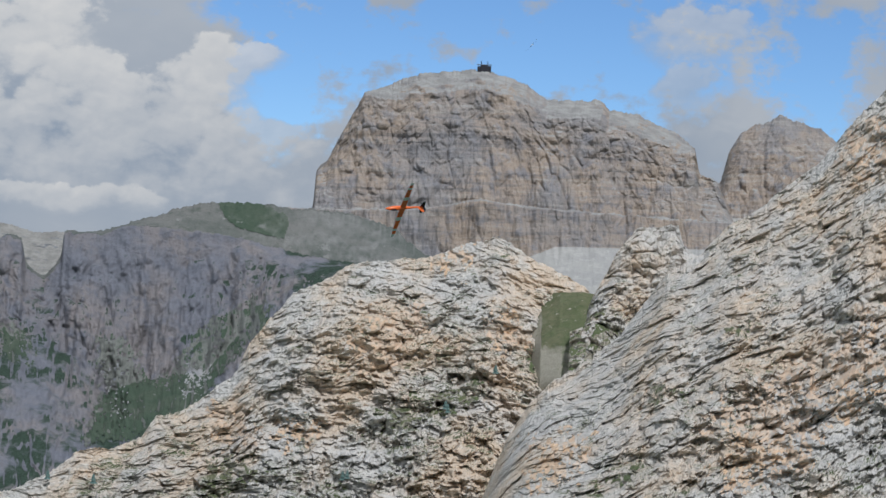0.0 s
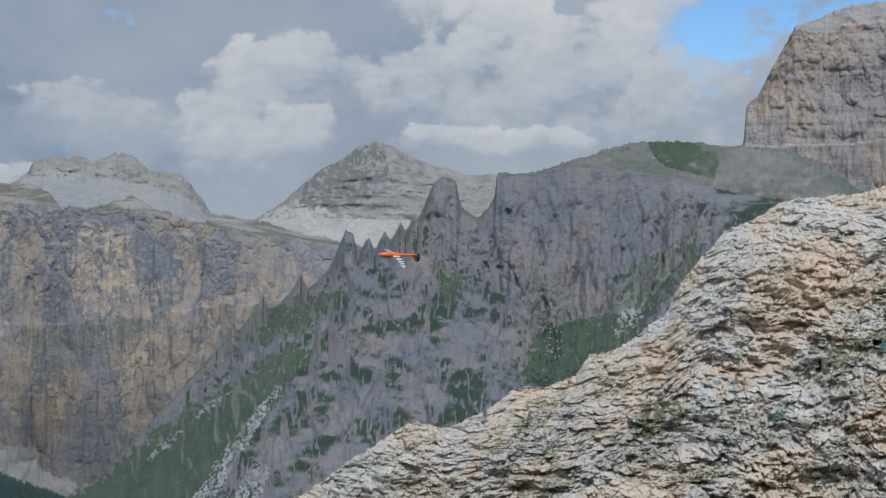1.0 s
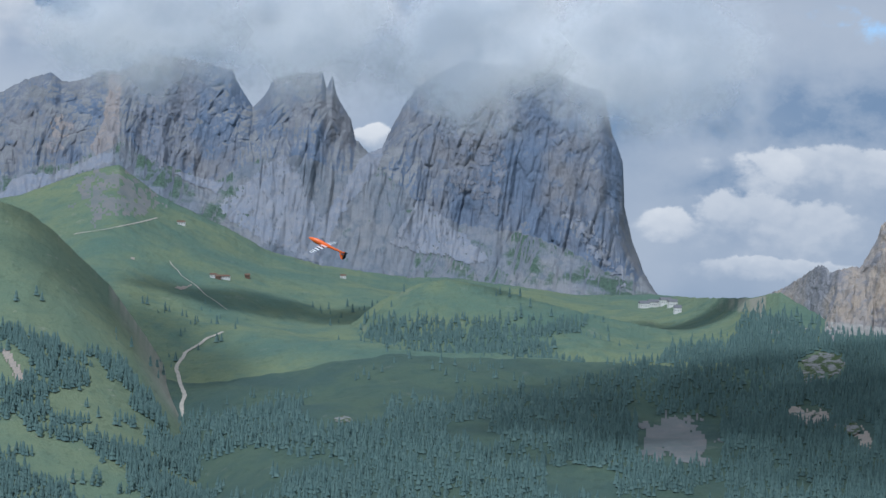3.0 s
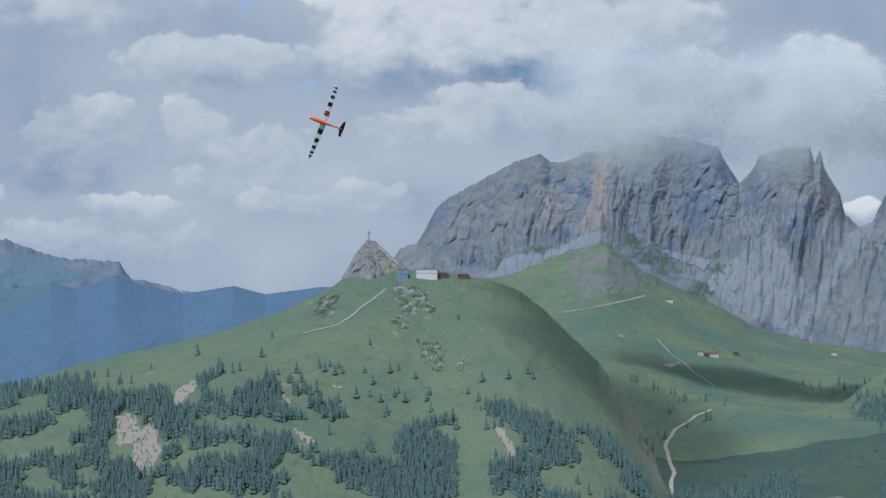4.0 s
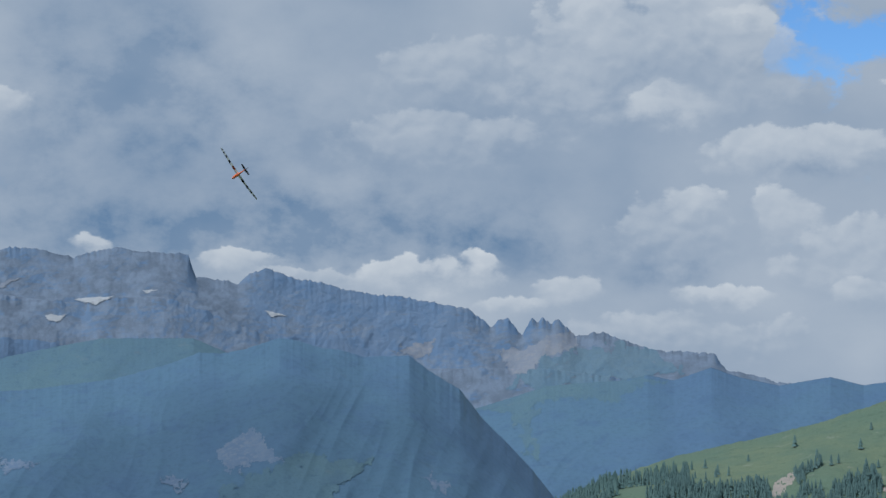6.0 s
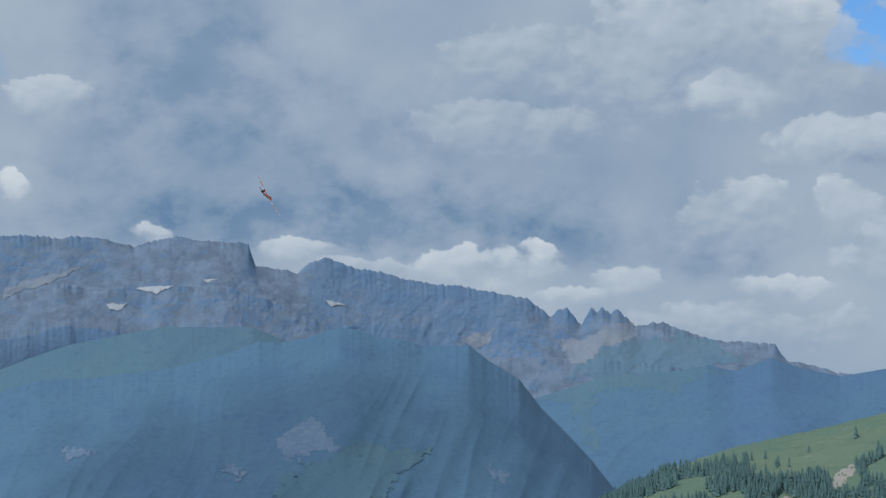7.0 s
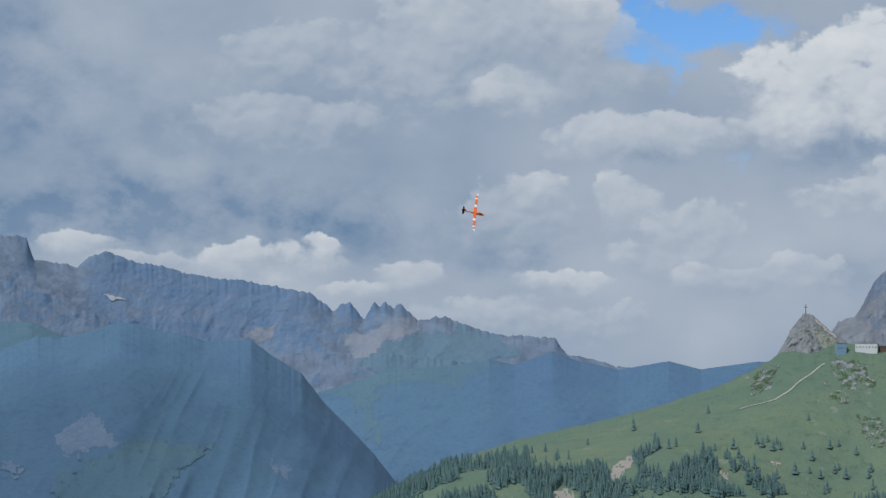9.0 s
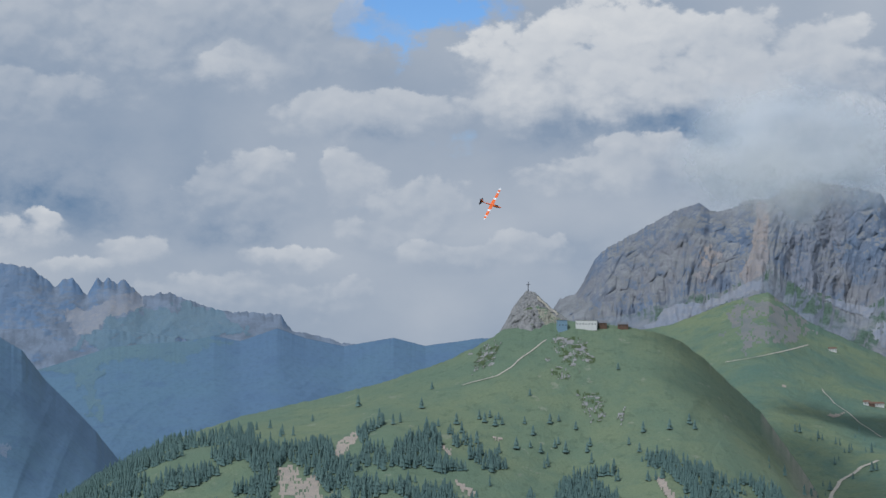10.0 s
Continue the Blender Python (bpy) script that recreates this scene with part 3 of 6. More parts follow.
def patch(name, land, outline, mat, ragged=0.15, label="", grain=3.0, gaps=0.0):
    """A part of a landform with another cover (scree, turf, bare rock), inside an outline of bearings and elevations, with a ragged edge and gaps."""
    b, D, Z, crest = GRIDS[land]
    lo, hi = min(p[0] for p in outline) - 2 * ragged, max(p[0] for p in outline) + 2 * ragged
    k0, k1 = max(0, int(np.searchsorted(b, lo)) - 1), min(len(b), int(np.searchsorted(b, hi)) + 2)
    elev = np.degrees(np.arctan2(Z[:crest + 1, k0:k1] - EYE, D[:crest + 1, k0:k1]))
    seen = np.nonzero(((elev > min(p[1] for p in outline) - 2 * ragged) & (elev < max(p[1] for p in outline) + 2 * ragged)).any(1))[0]
    if k1 - k0 < 2 or len(seen) < 2:
        return
    r0, r1 = max(0, seen[0] - 1), min(crest + 1, seen[-1] + 2)
    D, Z = D[r0:r1, k0:k1], Z[r0:r1, k0:k1]
    b = np.linspace(b[k0], b[k1 - 1], D.shape[1])
    rows = slice(0, len(D))
    dc = 0.25 * (D[rows][:-1, :-1] + D[rows][1:, :-1] + D[rows][:-1, 1:] + D[rows][1:, 1:])
    zc = 0.25 * (Z[rows][:-1, :-1] + Z[rows][1:, :-1] + Z[rows][:-1, 1:] + Z[rows][1:, 1:])
    bc = 0.5 * (b[:-1] + b[1:])[None, :] + 0 * dc
    ec = np.degrees(np.arctan2(zc - EYE, dc))
    seed = len(name) + int(abs(outline[0][0] * 31))
    u = bc + ragged * fbm(bc * grain, ec * grain, 0.3, 4, 0.65, seed)
    v = ec + ragged * fbm(bc * grain, ec * grain, 5.3, 4, 0.65, seed + 9)
    inside = np.zeros(u.shape, bool)
    for (x0, y0), (x1, y1) in zip(outline, outline[1:] + outline[:1]):
        if y0 != y1:
            inside ^= ((y0 > v) != (y1 > v)) & (u < (x1 - x0) * (v - y0) / (y1 - y0) + x0)
    if gaps:
        inside &= fbm(bc * grain * 3, ec * grain * 3, 0.9, 4, 0.6, seed + 2) > gaps - 1
    r, c = np.nonzero(inside)
    if not len(r):
        return
    cols = len(b)
    quads = np.stack([r * cols + c + 1, r * cols + c, (r + 1) * cols + c, (r + 1) * cols + c + 1], -1)
    used, flat = np.unique(quads, return_inverse=True)
    k, m = used // cols, used % cols
    lift = 0.00006 * (1 + len(LANDS[land].children) % 6)
    d = D[k, m] * (1 - lift)
    z = Z[k, m] + D[k, m] * lift
    a = np.radians(b[m])
    me = bpy.data.meshes.new(name)
    me.from_pydata(np.stack([-np.sin(a) * d, np.cos(a) * d, z], -1).tolist(), [], flat.reshape(-1, 4).tolist())
    me.materials.append(mat)
    me.polygons.foreach_set("use_smooth", np.full(len(r), mat is not NEAR_ROCK))
    ob = new(name, me)
    ob.parent = LANDS[land]
    if label:
        tagged(ob, label)


# ------------------------------------------------------------ ground
def ground():
    """One sheet to the horizon: the lookout's shoulder, steep below it, the valley floor and the land behind."""
    b = np.radians(np.linspace(-180, 180, 181))[None, :]
    r = np.concatenate([np.linspace(0.0, 60, 12), np.geomspace(75, 30000, 50)])[:, None]
    front = np.clip((np.cos(b - radians(40)) + 0.15) / 0.6, 0, 1)
    drop = np.interp(r, [0, 4, 30, 120, 400, 900, 1600, 2600, 30000], [0, 0, -9, -55, -170, -330, -470, -560, -640])
    back = np.interp(r, [0, 10, 300, 2000, 30000], [0, 0.5, 40, 120, -640])
    z = drop * front + back * (1 - front)
    z = z + np.minimum(r * 0.03, 40) * fbm(r * np.cos(b) / 400, r * np.sin(b) / 400, 0.2, 4)
    z[r[:, 0] < 5] = 0.0
    co = np.stack([-np.sin(b) * r, np.cos(b) * r, z], -1)
    idx = np.arange(co.shape[0] * co.shape[1]).reshape(co.shape[:2])
    quads = np.stack([idx[:-1, 1:], idx[:-1, :-1], idx[1:, :-1], idx[1:, 1:]], -1).reshape(-1, 4)
    me = bpy.data.meshes.new("ground")
    me.from_pydata(co.reshape(-1, 3).tolist(), [], quads.tolist())
    me.materials.append(MEADOW_FAR)
    tagged(new("ground", me), "green alpine ground falling away into the valley", "ground", kind="structure")


ground()

# ------------------------------------------------------------ mountains, nearest first
# every line: elevation, distance, rows, material, relief, its scale, upright stretch, unevenness
CRAG_TOP = [(17.4, -9.2), (16.9, -8.2), (15.9, -7.8), (14.0, -6.4), (13.0, -5.75), (11.9, -5.9), (10.8, -5.35), (10.0, -4.7), (9.1, -4.6), (8.3, -4.25), (7.95, -3.7), (7.1, -3.5), (5.7, -2.4), (5.4, -1.6), (4.2, -0.1), (2.3, 0.85), (0.4, 1.1), (-1.5, 1.75), (-2.5, 1.2), (-4.16, 0.37), (-5.0, -0.8), (-6.5, -2.0), (-9.0, -3.2)]
KNOB_TOP = [(-3.9, -1.5), (-4.25, -0.05), (-4.5, 0.46), (-4.92, 1.36), (-5.5, 2.1), (-6.65, 2.25), (-6.85, 1.65), (-7.3, 1.3), (-7.9, 0.5)]
KNOLL_TOP = [(49.5, -7.5), (47.5, -5.45), (45.9, -4.1), (44.8, -3.58), (44.0, -3.45), (42.7, -3.66), (41.1, -4.08), (39.5, -4.41), (36.1, -4.96), (33, -6.2)]
TIP_TOP = [(61.15, -1.9), (60.93, -1.5), (60.75, -1.2), (60.6, -0.88), (60.35, -0.55), (60.21, -0.4), (59.97, -0.44), (59.57, -0.82), (59.0, -1.25), (58.6, -1.6)]
SLOPE_TOP = [(-0.6, -8.5), (-1.4, -5.6), (-2.0, -4.1), (-2.6, -3.0), (-3.2, -2.4), (-3.8, -2.0), (-4.6, -1.4), (-5.15, -0.9), (-6.0, 0.3), (-6.4, 0.95), (-7.3, 1.45), (-8.2, 2.4), (-9.0, 2.86), (-10.5, 4.1), (-11.6, 5.46), (-12.3, 6.2), (-16, 10.0)]
DARK_TOP = [(25.5, -9.6), (23.3, -8.5), (21.7, -7.4), (19.2, -4.55), (18.3, -3.5), (18.1, -3.0), (17.95, -3.3), (17.5, -2.6), (17.25, -2.25), (17.1, -2.7), (16.6, -2.25), (16.2, -1.6), (16.0, -2.05), (15.4, -1.4), (14.97, -0.33), (14.75, -0.4), (14.6, -1.0), (14.3, -0.5), (14.12, -0.95), (13.85, -0.3), (13.68, -0.65), (13.42, -0.05), (13.25, -0.4), (13.05, 0.15), (12.9, 0.0), (12.75, 0.45), (12.49, 1.1), (12.3, 1.28), (11.85, 1.15), (11.7, 0.4), (11.2, 0.1), (10.75, 0.6), (10.7, 1.4), (9.66, 1.45), (8.86, 1.72), (7.0, 2.34), (6.15, 2.42), (3.8, 2.29), (2.3, 2.17), (1.3, 1.8), (0.6, 1.2), (-2, 0.2)]
DARK_FOOT = [(25.5, -9.8), (21, -7.5), (17.6, -4.0), (14.5, -1.6), (12.5, -1.5), (10.3, -2.1), (9.4, -3.1), (7.8, -2.6), (6.6, -2.4), (4.7, -0.2), (2, 0.6), (-2, 0.0)]
PORDOI_TOP = [(4.2, 1.5), (3.75, 2.3), (3.7, 3.4), (3.4, 3.7), (3.1, 4.35), (2.4, 5.67), (1.5, 6.02), (0.8, 6.29), (-0.9, 6.49), (-2.2, 6.08), (-2.8, 5.66), (-4.36, 5.71), (-4.6, 5.44), (-5.4, 5.31), (-6.6, 4.78), (-7.05, 4.4), (-7.2, 3.7), (-7.7, 3.5), (-8.2, 2.4)]
PEAKD_TOP = [(-6.4, 1.5), (-7.1, 2.5), (-7.8, 3.5), (-8.0, 4.35), (-8.3, 4.9), (-9.4, 5.45), (-10.5, 5.04), (-11, 4.66), (-13, 3.8)]
PEAKB_TOP = [(18.5, -0.6), (17.4, 0.0), (16.8, 0.4), (15.84, 1.3), (15.2, 1.64), (14.57, 2.1), (14.17, 2.23), (13.6, 2.05), (12.95, 1.7), (11.5, 1.33), (10.7, 1.35), (8.5, 0.7)]
CIAV_TOP = [(28.8, -2.0), (28.1, -0.28), (27.87, 0.25), (26.6, 0.47), (25.2, 0.3), (22.5, 0.14), (19.6, -0.05), (18.8, -0.33), (17.6, -0.5), (16.0, -0.71), (12.5, -1.2)]
CIAV_PLATEAU = [(28.8, -2.0), (28.1, -0.25), (27.85, 0.36), (27.3, 0.61), (26.6, 0.78), (24.4, 0.75), (23.4, 0.95), (20.6, 0.9), (19.6, 0.5), (18.8, 0.0), (17.6, -0.1), (16.0, -0.5), (12.5, -1.1)]
CIAV_SUMMIT = [(28.8, -2.2), (28.1, -0.3), (27.85, 0.3), (26.6, 0.7), (24.4, 0.72), (23.9, 1.08), (23.8, 1.4), (23.2, 1.52), (22.5, 1.57), (22.2, 1.43), (21.5, 1.74), (21.06, 1.66), (20.6, 1.3), (19.6, 1.08), (19.0, 0.44), (18.8, 0.05), (17.6, -0.12), (16, -0.52), (12.5, -1.15)]
CIAV_MID = [(28.8, -3.7), (26.6, -3.2), (23.1, -3.17), (21.6, -3.0), (19.2, -2.7), (16.0, -2.3), (12.5, -2.3)]
CIAV_FOOT = [(29.5, -5.4), (28.0, -5.6), (26.7, -6.2), (24.8, -6.6), (23.2, -7.35), (22, -7.5), (20.8, -7.2), (17.5, -6.5), (12.5, -6)]
TOWERS_TOP = [(37.2, -4.1), (35.4, -3.75), (34.6, -3.45), (33.85, -2.96), (33.45, -2.65), (33.2, -2.87), (32.4, -2.7), (32.0, -1.97), (31.87, -1.5), (31.55, -1.27), (31.07, -1.48), (30.8, -1.63), (30.67, -1.07), (30.27, -0.62), (29.87, -0.9), (29.38, -0.97), (29.05, -1.37), (28.65, -1.52), (28.3, -1.9), (27.6, -2.9), (27, -4.2)]
TOWERS_FOOT = [(37.2, -4.2), (34.6, -4.1), (33.0, -4.4), (30.6, -5.0), (29.0, -5.6), (27, -6.0)]
LANG_TOP = [(59.9, -1.5), (59.3, -0.72), (58.8, -0.47), (58.3, 0.42), (57.9, 0.83), (57.1, 1.25), (56.2, 1.76), (55.34, 2.1), (54.93, 1.81), (54.46, 1.87), (54.0, 2.16), (53.5, 2.17), (52.4, 2.7), (50.3, 2.36), (50.05, 1.81), (49.67, 1.34), (49.4, 1.59), (49.1, 2.08), (48.5, 2.26), (47.73, 2.36), (47.59, 1.89), (47.44, 2.21), (47.31, 1.65), (46.9, 1.1), (46.74, 0.47), (46.37, 0.12), (45.98, 0.25), (45.7, 0.9), (45.37, 1.47), (45.0, 2.04), (44.6, 2.29), (43.7, 2.8), (41.4, 2.6), (39.74, 1.95), (39.47, 0.85), (39.12, 0.0), (39.04, -1.29), (38.8, -2.23), (38.46, -3.0), (38.1, -3.6), (37.8, -3.9)]
LANG_SCREE = [(59.9, -1.6), (57.2, -1.0), (55.7, -0.54), (54.56, -0.34), (53.6, 0.3), (52.3, -0.27), (50.85, -0.87), (49.4, -0.2), (48.5, 0.0), (46.8, -0.6), (46.37, -0.1), (45.9, -0.4), (44.9, -1.3), (43.9, -1.8), (42, -2.03), (40.4, -2.6), (38.1, -3.7), (37.8, -4.0)]
LANG_FOOT = [(59.9, -1.9), (57.7, -1.8), (54.8, -1.8), (53.3, -1.0), (51, -1.7), (50, -2.2), (48.4, -3.05), (47.5, -3.2), (45.1, -3.4), (42.7, -3.75), (37.8, -4.1)]
ROD_TOP = [(76, -7.6), (73.5, -6.4), (71.8, -5.37), (70.2, -4.6), (68.3, -3.95), (66.5, -3.55), (64.25, -3.0), (62.6, -2.43), (61.6, -1.98), (60.85, -1.5), (59.0, -1.25), (57.3, -1.42), (56.5, -1.58), (55.85, -1.81), (55.2, -2.29), (54.55, -2.92), (53.6, -3.8), (52.9, -4.74), (51.9, -6.2), (51.4, -7.6), (50.5, -9)]
PASTURE_TOP = [(60, -1.9), (57.7, -1.65), (56.1, -1.35), (54.4, -0.68), (53.4, -0.42), (52.3, -1.24), (51.3, -1.7), (50, -2.3), (49.2, -2.75), (47.6, -3.15), (45.1, -3.43), (44, -3.39), (41.9, -3.6), (40.3, -3.8), (38.2, -3.7), (37, -3.75), (35.4, -3.7), (34.6, -3.5), (33, -4.4), (30.6, -5.0), (28, -6.0), (24, -7.8), (22, -8.5)]
ROS_TOP = [(96, 1.4), (92, 1.8), (88.7, 2.02), (86.5, 1.98), (85.3, 1.76), (84.35, 1.99), (82.1, 1.8), (81.9, 1.16), (80.7, 1.0), (80.5, 1.24), (79.9, 1.4), (79.2, 1.15), (77.6, 0.8), (76, 0.55), (74.9, 0.4), (74.2, 0.26), (73.5, -0.33), (73.3, -0.1), (73.0, -0.05), (72.8, -0.35), (72.64, -0.47), (72.45, -0.15), (72.35, 0.0), (72.2, -0.14), (72.05, -0.02), (71.8, -0.22), (71.6, -0.12), (71.1, -0.56), (70.3, -0.5), (69.3, -0.85), (68, -1.02), (67.2, -1.12), (66.9, -1.5), (65.5, -1.9), (63, -2.1)]
MIDR_TOP = [(76, -3.2), (73.8, -2.56), (73, -2.32), (72, -2.0), (71.2, -1.92), (69.9, -1.84), (69.1, -1.68), (68.35, -1.83), (67.3, -1.47), (66.5, -1.75), (65.4, -1.98), (64, -1.74), (63.1, -1.97), (61.5, -1.75), (60, -1.8), (58, -2.5)]
FRONT_TOP = [(91.15, -3.34), (88.87, -2.28), (87.95, -2.01), (86.55, -1.96), (84.19, -1.69), (82.61, -1.26), (81.81, -0.96), (81.17, -0.99), (80.53, -0.88), (79.56, -0.57), (79.08, -0.63), (78.44, -0.84), (77.8, -0.93), (77.15, -1.12), (75.86, -1.09), (75.22, -1.58), (74.42, -2.06), (73.78, -2.9), (72.98, -3.7), (72.35, -4.38), (71.55, -5.41), (70, -7.5)]
ALP_TOP = [(91.15, -2.41), (88.87, -1.65), (88.1, -1.35), (87.17, -1.04), (85.77, -0.76), (84.51, -0.54), (81.97, -0.56), (81.17, -0.91), (80.05, -1.56), (78.77, -2.85), (76.84, -5.09)]
PLATEAU_TOP = [(96, 0.3), (88.7, 0.37), (87.2, 0.68), (85.1, 0.4), (84.35, 0.6), (82.8, 0.6), (81.6, 0.19), (80.5, -0.29), (79.2, -0.94), (77, -1.5), (72, -1.5), (69, -1.9), (66, -2.2)]


def mountains():
    landform("crag", -9, 18, 940, [
        (-14, [(18, 470), (13, 440), (7, 370), (-9, 330)], 20, NEAR_ROCK, 3, 3.6, 1, 0), ([(18, -10.5), (10, -8.5), (-9, -8)], [(18, 494), (13, 472), (7, 432), (-9, 410)], 330, NEAR_ROCK, 4.8, 3.6, 1, 0),
        (CRAG_TOP, 500, 10, NEAR_ROCK, 1.6, 3.6, 1, 0.8), ([(18, -11), (-9, -7)], 600, 1, NEAR_ROCK, 0, 10, 1, 0)],
        "tan and grey limestone crag in tilted broken layers", "crag", 1, style="blocky", dip=-14)
    landform("rock_slope", -17, -0.6, 740, [
        (-16, 235, 20, NEAR_ROCK, 2, 3.6, 1, 0), ([(-4, -9), (-17, -6)], 296, 330, NEAR_ROCK, 3.6, 3.8, 1, 0),
        (SLOPE_TOP, 392, 10, NEAR_ROCK, 1.6, 3.6, 1, 0.7), ([(-4, -8), (-17, 0)], 500, 1, NEAR_ROCK, 0, 10, 1, 0)],
        "sunlit limestone mountainside with slabs and grassy ledges", "mountainside", 2, style="blocky", dip=33)
    landform("stone_hump", -8, -3.7, 260, [
        ([(-3.7, -2.0), (-5, -2.2), (-8, -2.5)], 446, 40, NEAR_ROCK, 3, 3.8, 1, 0), ([(-3.7, -0.9), (-4.4, -0.6), (-5.2, -0.9), (-8, -0.8)], 464, 120, NEAR_ROCK, 3.2, 3.8, 1, 0), (KNOB_TOP, 478, 8, NEAR_ROCK, 1.4, 3.8, 1, 0.6), (-6, 520, 1, NEAR_ROCK, 0, 5, 1, 0)],
        "blocky limestone hump above a grassy gully", "crag", 15, style="blocky", dip=38)
    landform("grass_gully", -6.0, -1.6, 160, [
        (-5.5, 492, 20, GULLY, 1.0, 14, 1, 0), (-2.6, [(-6, 470), (-4.2, 456), (-3.5, 455), (-2.9, 460), (-2.4, 474), (-1.6, 490)], 40, GULLY, 1.6, 12, 1, 0), (-1.2, [(-6, 476), (-5.1, 466), (-4, 462), (-2.9, 467), (-2.4, 482), (-1.6, 500)], 40, GULLY, 1.6, 12, 1, 0),
        ([(-6, 0.0), (-4, 0.25), (-3.3, 0.2), (-1.6, 0)], [(-6, 500), (-4, 486), (-3.4, 488), (-2.8, 500), (-1.6, 520)], 6, GULLY, 1.2, 12, 1, 0), (-3, 540, 1, GULLY, 0, 9, 1, 0)],
        "steep grassy gully strewn with pale stones", "gully", 16, style="soft")
    edge = line([(26, -9), (8.9, -9), (8.6, 1.6), (7, 1.55), (5.4, 1.4), (3.8, 0.95), (2, 0.75), (0.5, 0.4), (-0.2, -9)], np.array([b for b, _ in DARK_TOP]))
    rim = [(b, max(min(e - 0.05, c), e - 0.08) if c < -2 else c) for (b, e), c in zip(DARK_TOP, edge)]
    landform("tower_ridge", -3, 26, 900, [
        (-14, 1000, 10, DARK_ROCK, 10, 30, 1, 0), ([(26, -11), (-3, -9)], 1100, 150, DARK_ROCK, 24, 30, 2.6, 0),
        (DARK_FOOT, 1430, 120, DARK_ROCK, 32, 24, 6, 0), (rim, 1500, 24, DARK_TURF, 3, 26, 2, 2), (DARK_TOP, 1530, 12, DARK_TURF, 1, 30, 1, 2.5), ([(26, -11), (-3, -6)], 1750, 1, DARK_ROCK, 0, 10, 1, 0)],
        "dark grey dolomite ridge with towers above steep grassy ribs", "mountain", 3, fine=1.3, cracks=0.07)
    landform("great_wall", -8.5, 4.6, 620, [
        (-3, 1800, 10, SCREE, 5, 50, 1, 0), ([(4.6, -0.6), (-2.0, -0.5), (-3.0, 0.2), (-8.5, 0.4)], 2250, 20, SCREE, 8, 60, 1, 0),
        ([(4.6, 0.2), (-1.9, 0.3), (-2.5, 1.2), (-3.2, 1.5), (-8.5, 1.6)], 2380, 34, PORDOI_ROCK, 14, 40, 3, 0), ([(3.65, 2.3), (0.7, 2.4), (-0.9, 2.74), (-2.6, 2.57), (-8.5, 2.3)], 2400, 3, PORDOI_ROCK, 20, 50, 5, 4),
        ([(3.65, 2.34), (0.7, 2.44), (-0.9, 2.78), (-2.6, 2.61), (-8.5, 2.34)], 2418, 130, PORDOI_ROCK, 19, 50, 3.5, 4), ([(b, e - 0.55 if -6.8 < b < 2.4 else e - 0.05) for b, e in PORDOI_TOP], 2480, 24, PORDOI_ROCK, 14, 40, 1.2, 4),
        (PORDOI_TOP, 2560, 8, PORDOI_ROCK, 3, 30, 1, 3), ([(4.6, -2), (-8.5, -2)], 3000, 1, PORDOI_ROCK, 0, 10, 1, 0)],
        "massive banded tan and grey dolomite table mountain", "mountain", 4, beds=0.12, fine=1.7, cracks=0.12)
    landform("side_peak", -13.5, -6.2, 300, [
        (-3, 2300, 10, SCREE, 5, 50, 1, 0), (1.0, 2500, 20, SCREE, 8, 60, 1, 0), ([(-6.2, 1.2), (-7.2, 2.3), (-8, 2.5), (-13.5, 2.5)], 2620, 80, PORDOI_ROCK, 22, 45, 3, 0),
        (PEAKD_TOP, 2720, 8, PORDOI_ROCK, 4, 30, 1, 4), (-3, 3100, 1, PORDOI_ROCK, 0, 10, 1, 0)],
        "rounded banded dolomite peak beside a scree gully", "mountain", 5, beds=0.12, fine=1.7, cracks=0.12)
    landform("pale_pyramid", 8, 19, 420, [
        (-4, 2900, 10, SCREE, 5, 60, 1, 0), ([(19, -1.4), (13, -1.2), (8, -1)], 3150, 30, SCREE, 10, 80, 1, 0), ([(19, -0.7), (17, 0.0), (14, 0.0), (8, 0)], 3300, 90, PALE_ROCK, 22, 60, 0.8, 0),
        (PEAKB_TOP, 3420, 8, PALE_ROCK, 4, 40, 1, 3), (-4, 3900, 1, PALE_ROCK, 0, 10, 1, 0)],
        "pale layered pyramid peak above scree", "mountain", 6, beds=0.25)
    near = [(12, 2700), (20, 2670), (24, 2680), (26.5, 2715), (28.2, 2800), (29.6, 2930)]
    far = lambda k: [(b, d + k) for b, d in near]
    landform("ochre_wall", 12, 29.6, 860, [
        ([(b, e - 0.9) for b, e in CIAV_FOOT], far(-90), 14, GREEN_TURF, 10, 50, 1, 0), ([(b, e - 0.25 - 0.35 * math.sin(b * 2.1) ** 2) for b, e in CIAV_FOOT], far(-20), 10, WALL_ROCK, 12, 40, 1, 0), ([(b, e + 0.25 * math.sin(b * 3.3)) for b, e in CIAV_FOOT], near, 90, WALL_ROCK, 12, 50, 3.5, 10), (CIAV_MID, far(40), 4, WALL_ROCK, 15, 55, 6, 14),
        ([(b, e + 0.05) for b, e in CIAV_MID], far(52), 110, WALL_ROCK, 13, 55, 4.5, 14), (CIAV_TOP, far(100), 24, TERRACE, 6, 70, 0.7, 4),
        (CIAV_PLATEAU, far(300), 20, PALE_ROCK, 14, 40, 0.8, 4), (CIAV_SUMMIT, far(360), 6, PALE_ROCK, 4, 30, 1, 6), (-4, 3600, 1, PALE_ROCK, 0, 10, 1, 0)],
        "broad ochre and grey dolomite wall with a pale terraced top", "mountain", 7, fine=1.8, cracks=0.14)
    foot = [(26.8, 2750), (28, 2720), (33, 2720), (35.5, 3080), (37.4, 3900)]
    back = lambda k: [(b, d + k) for b, d in foot]
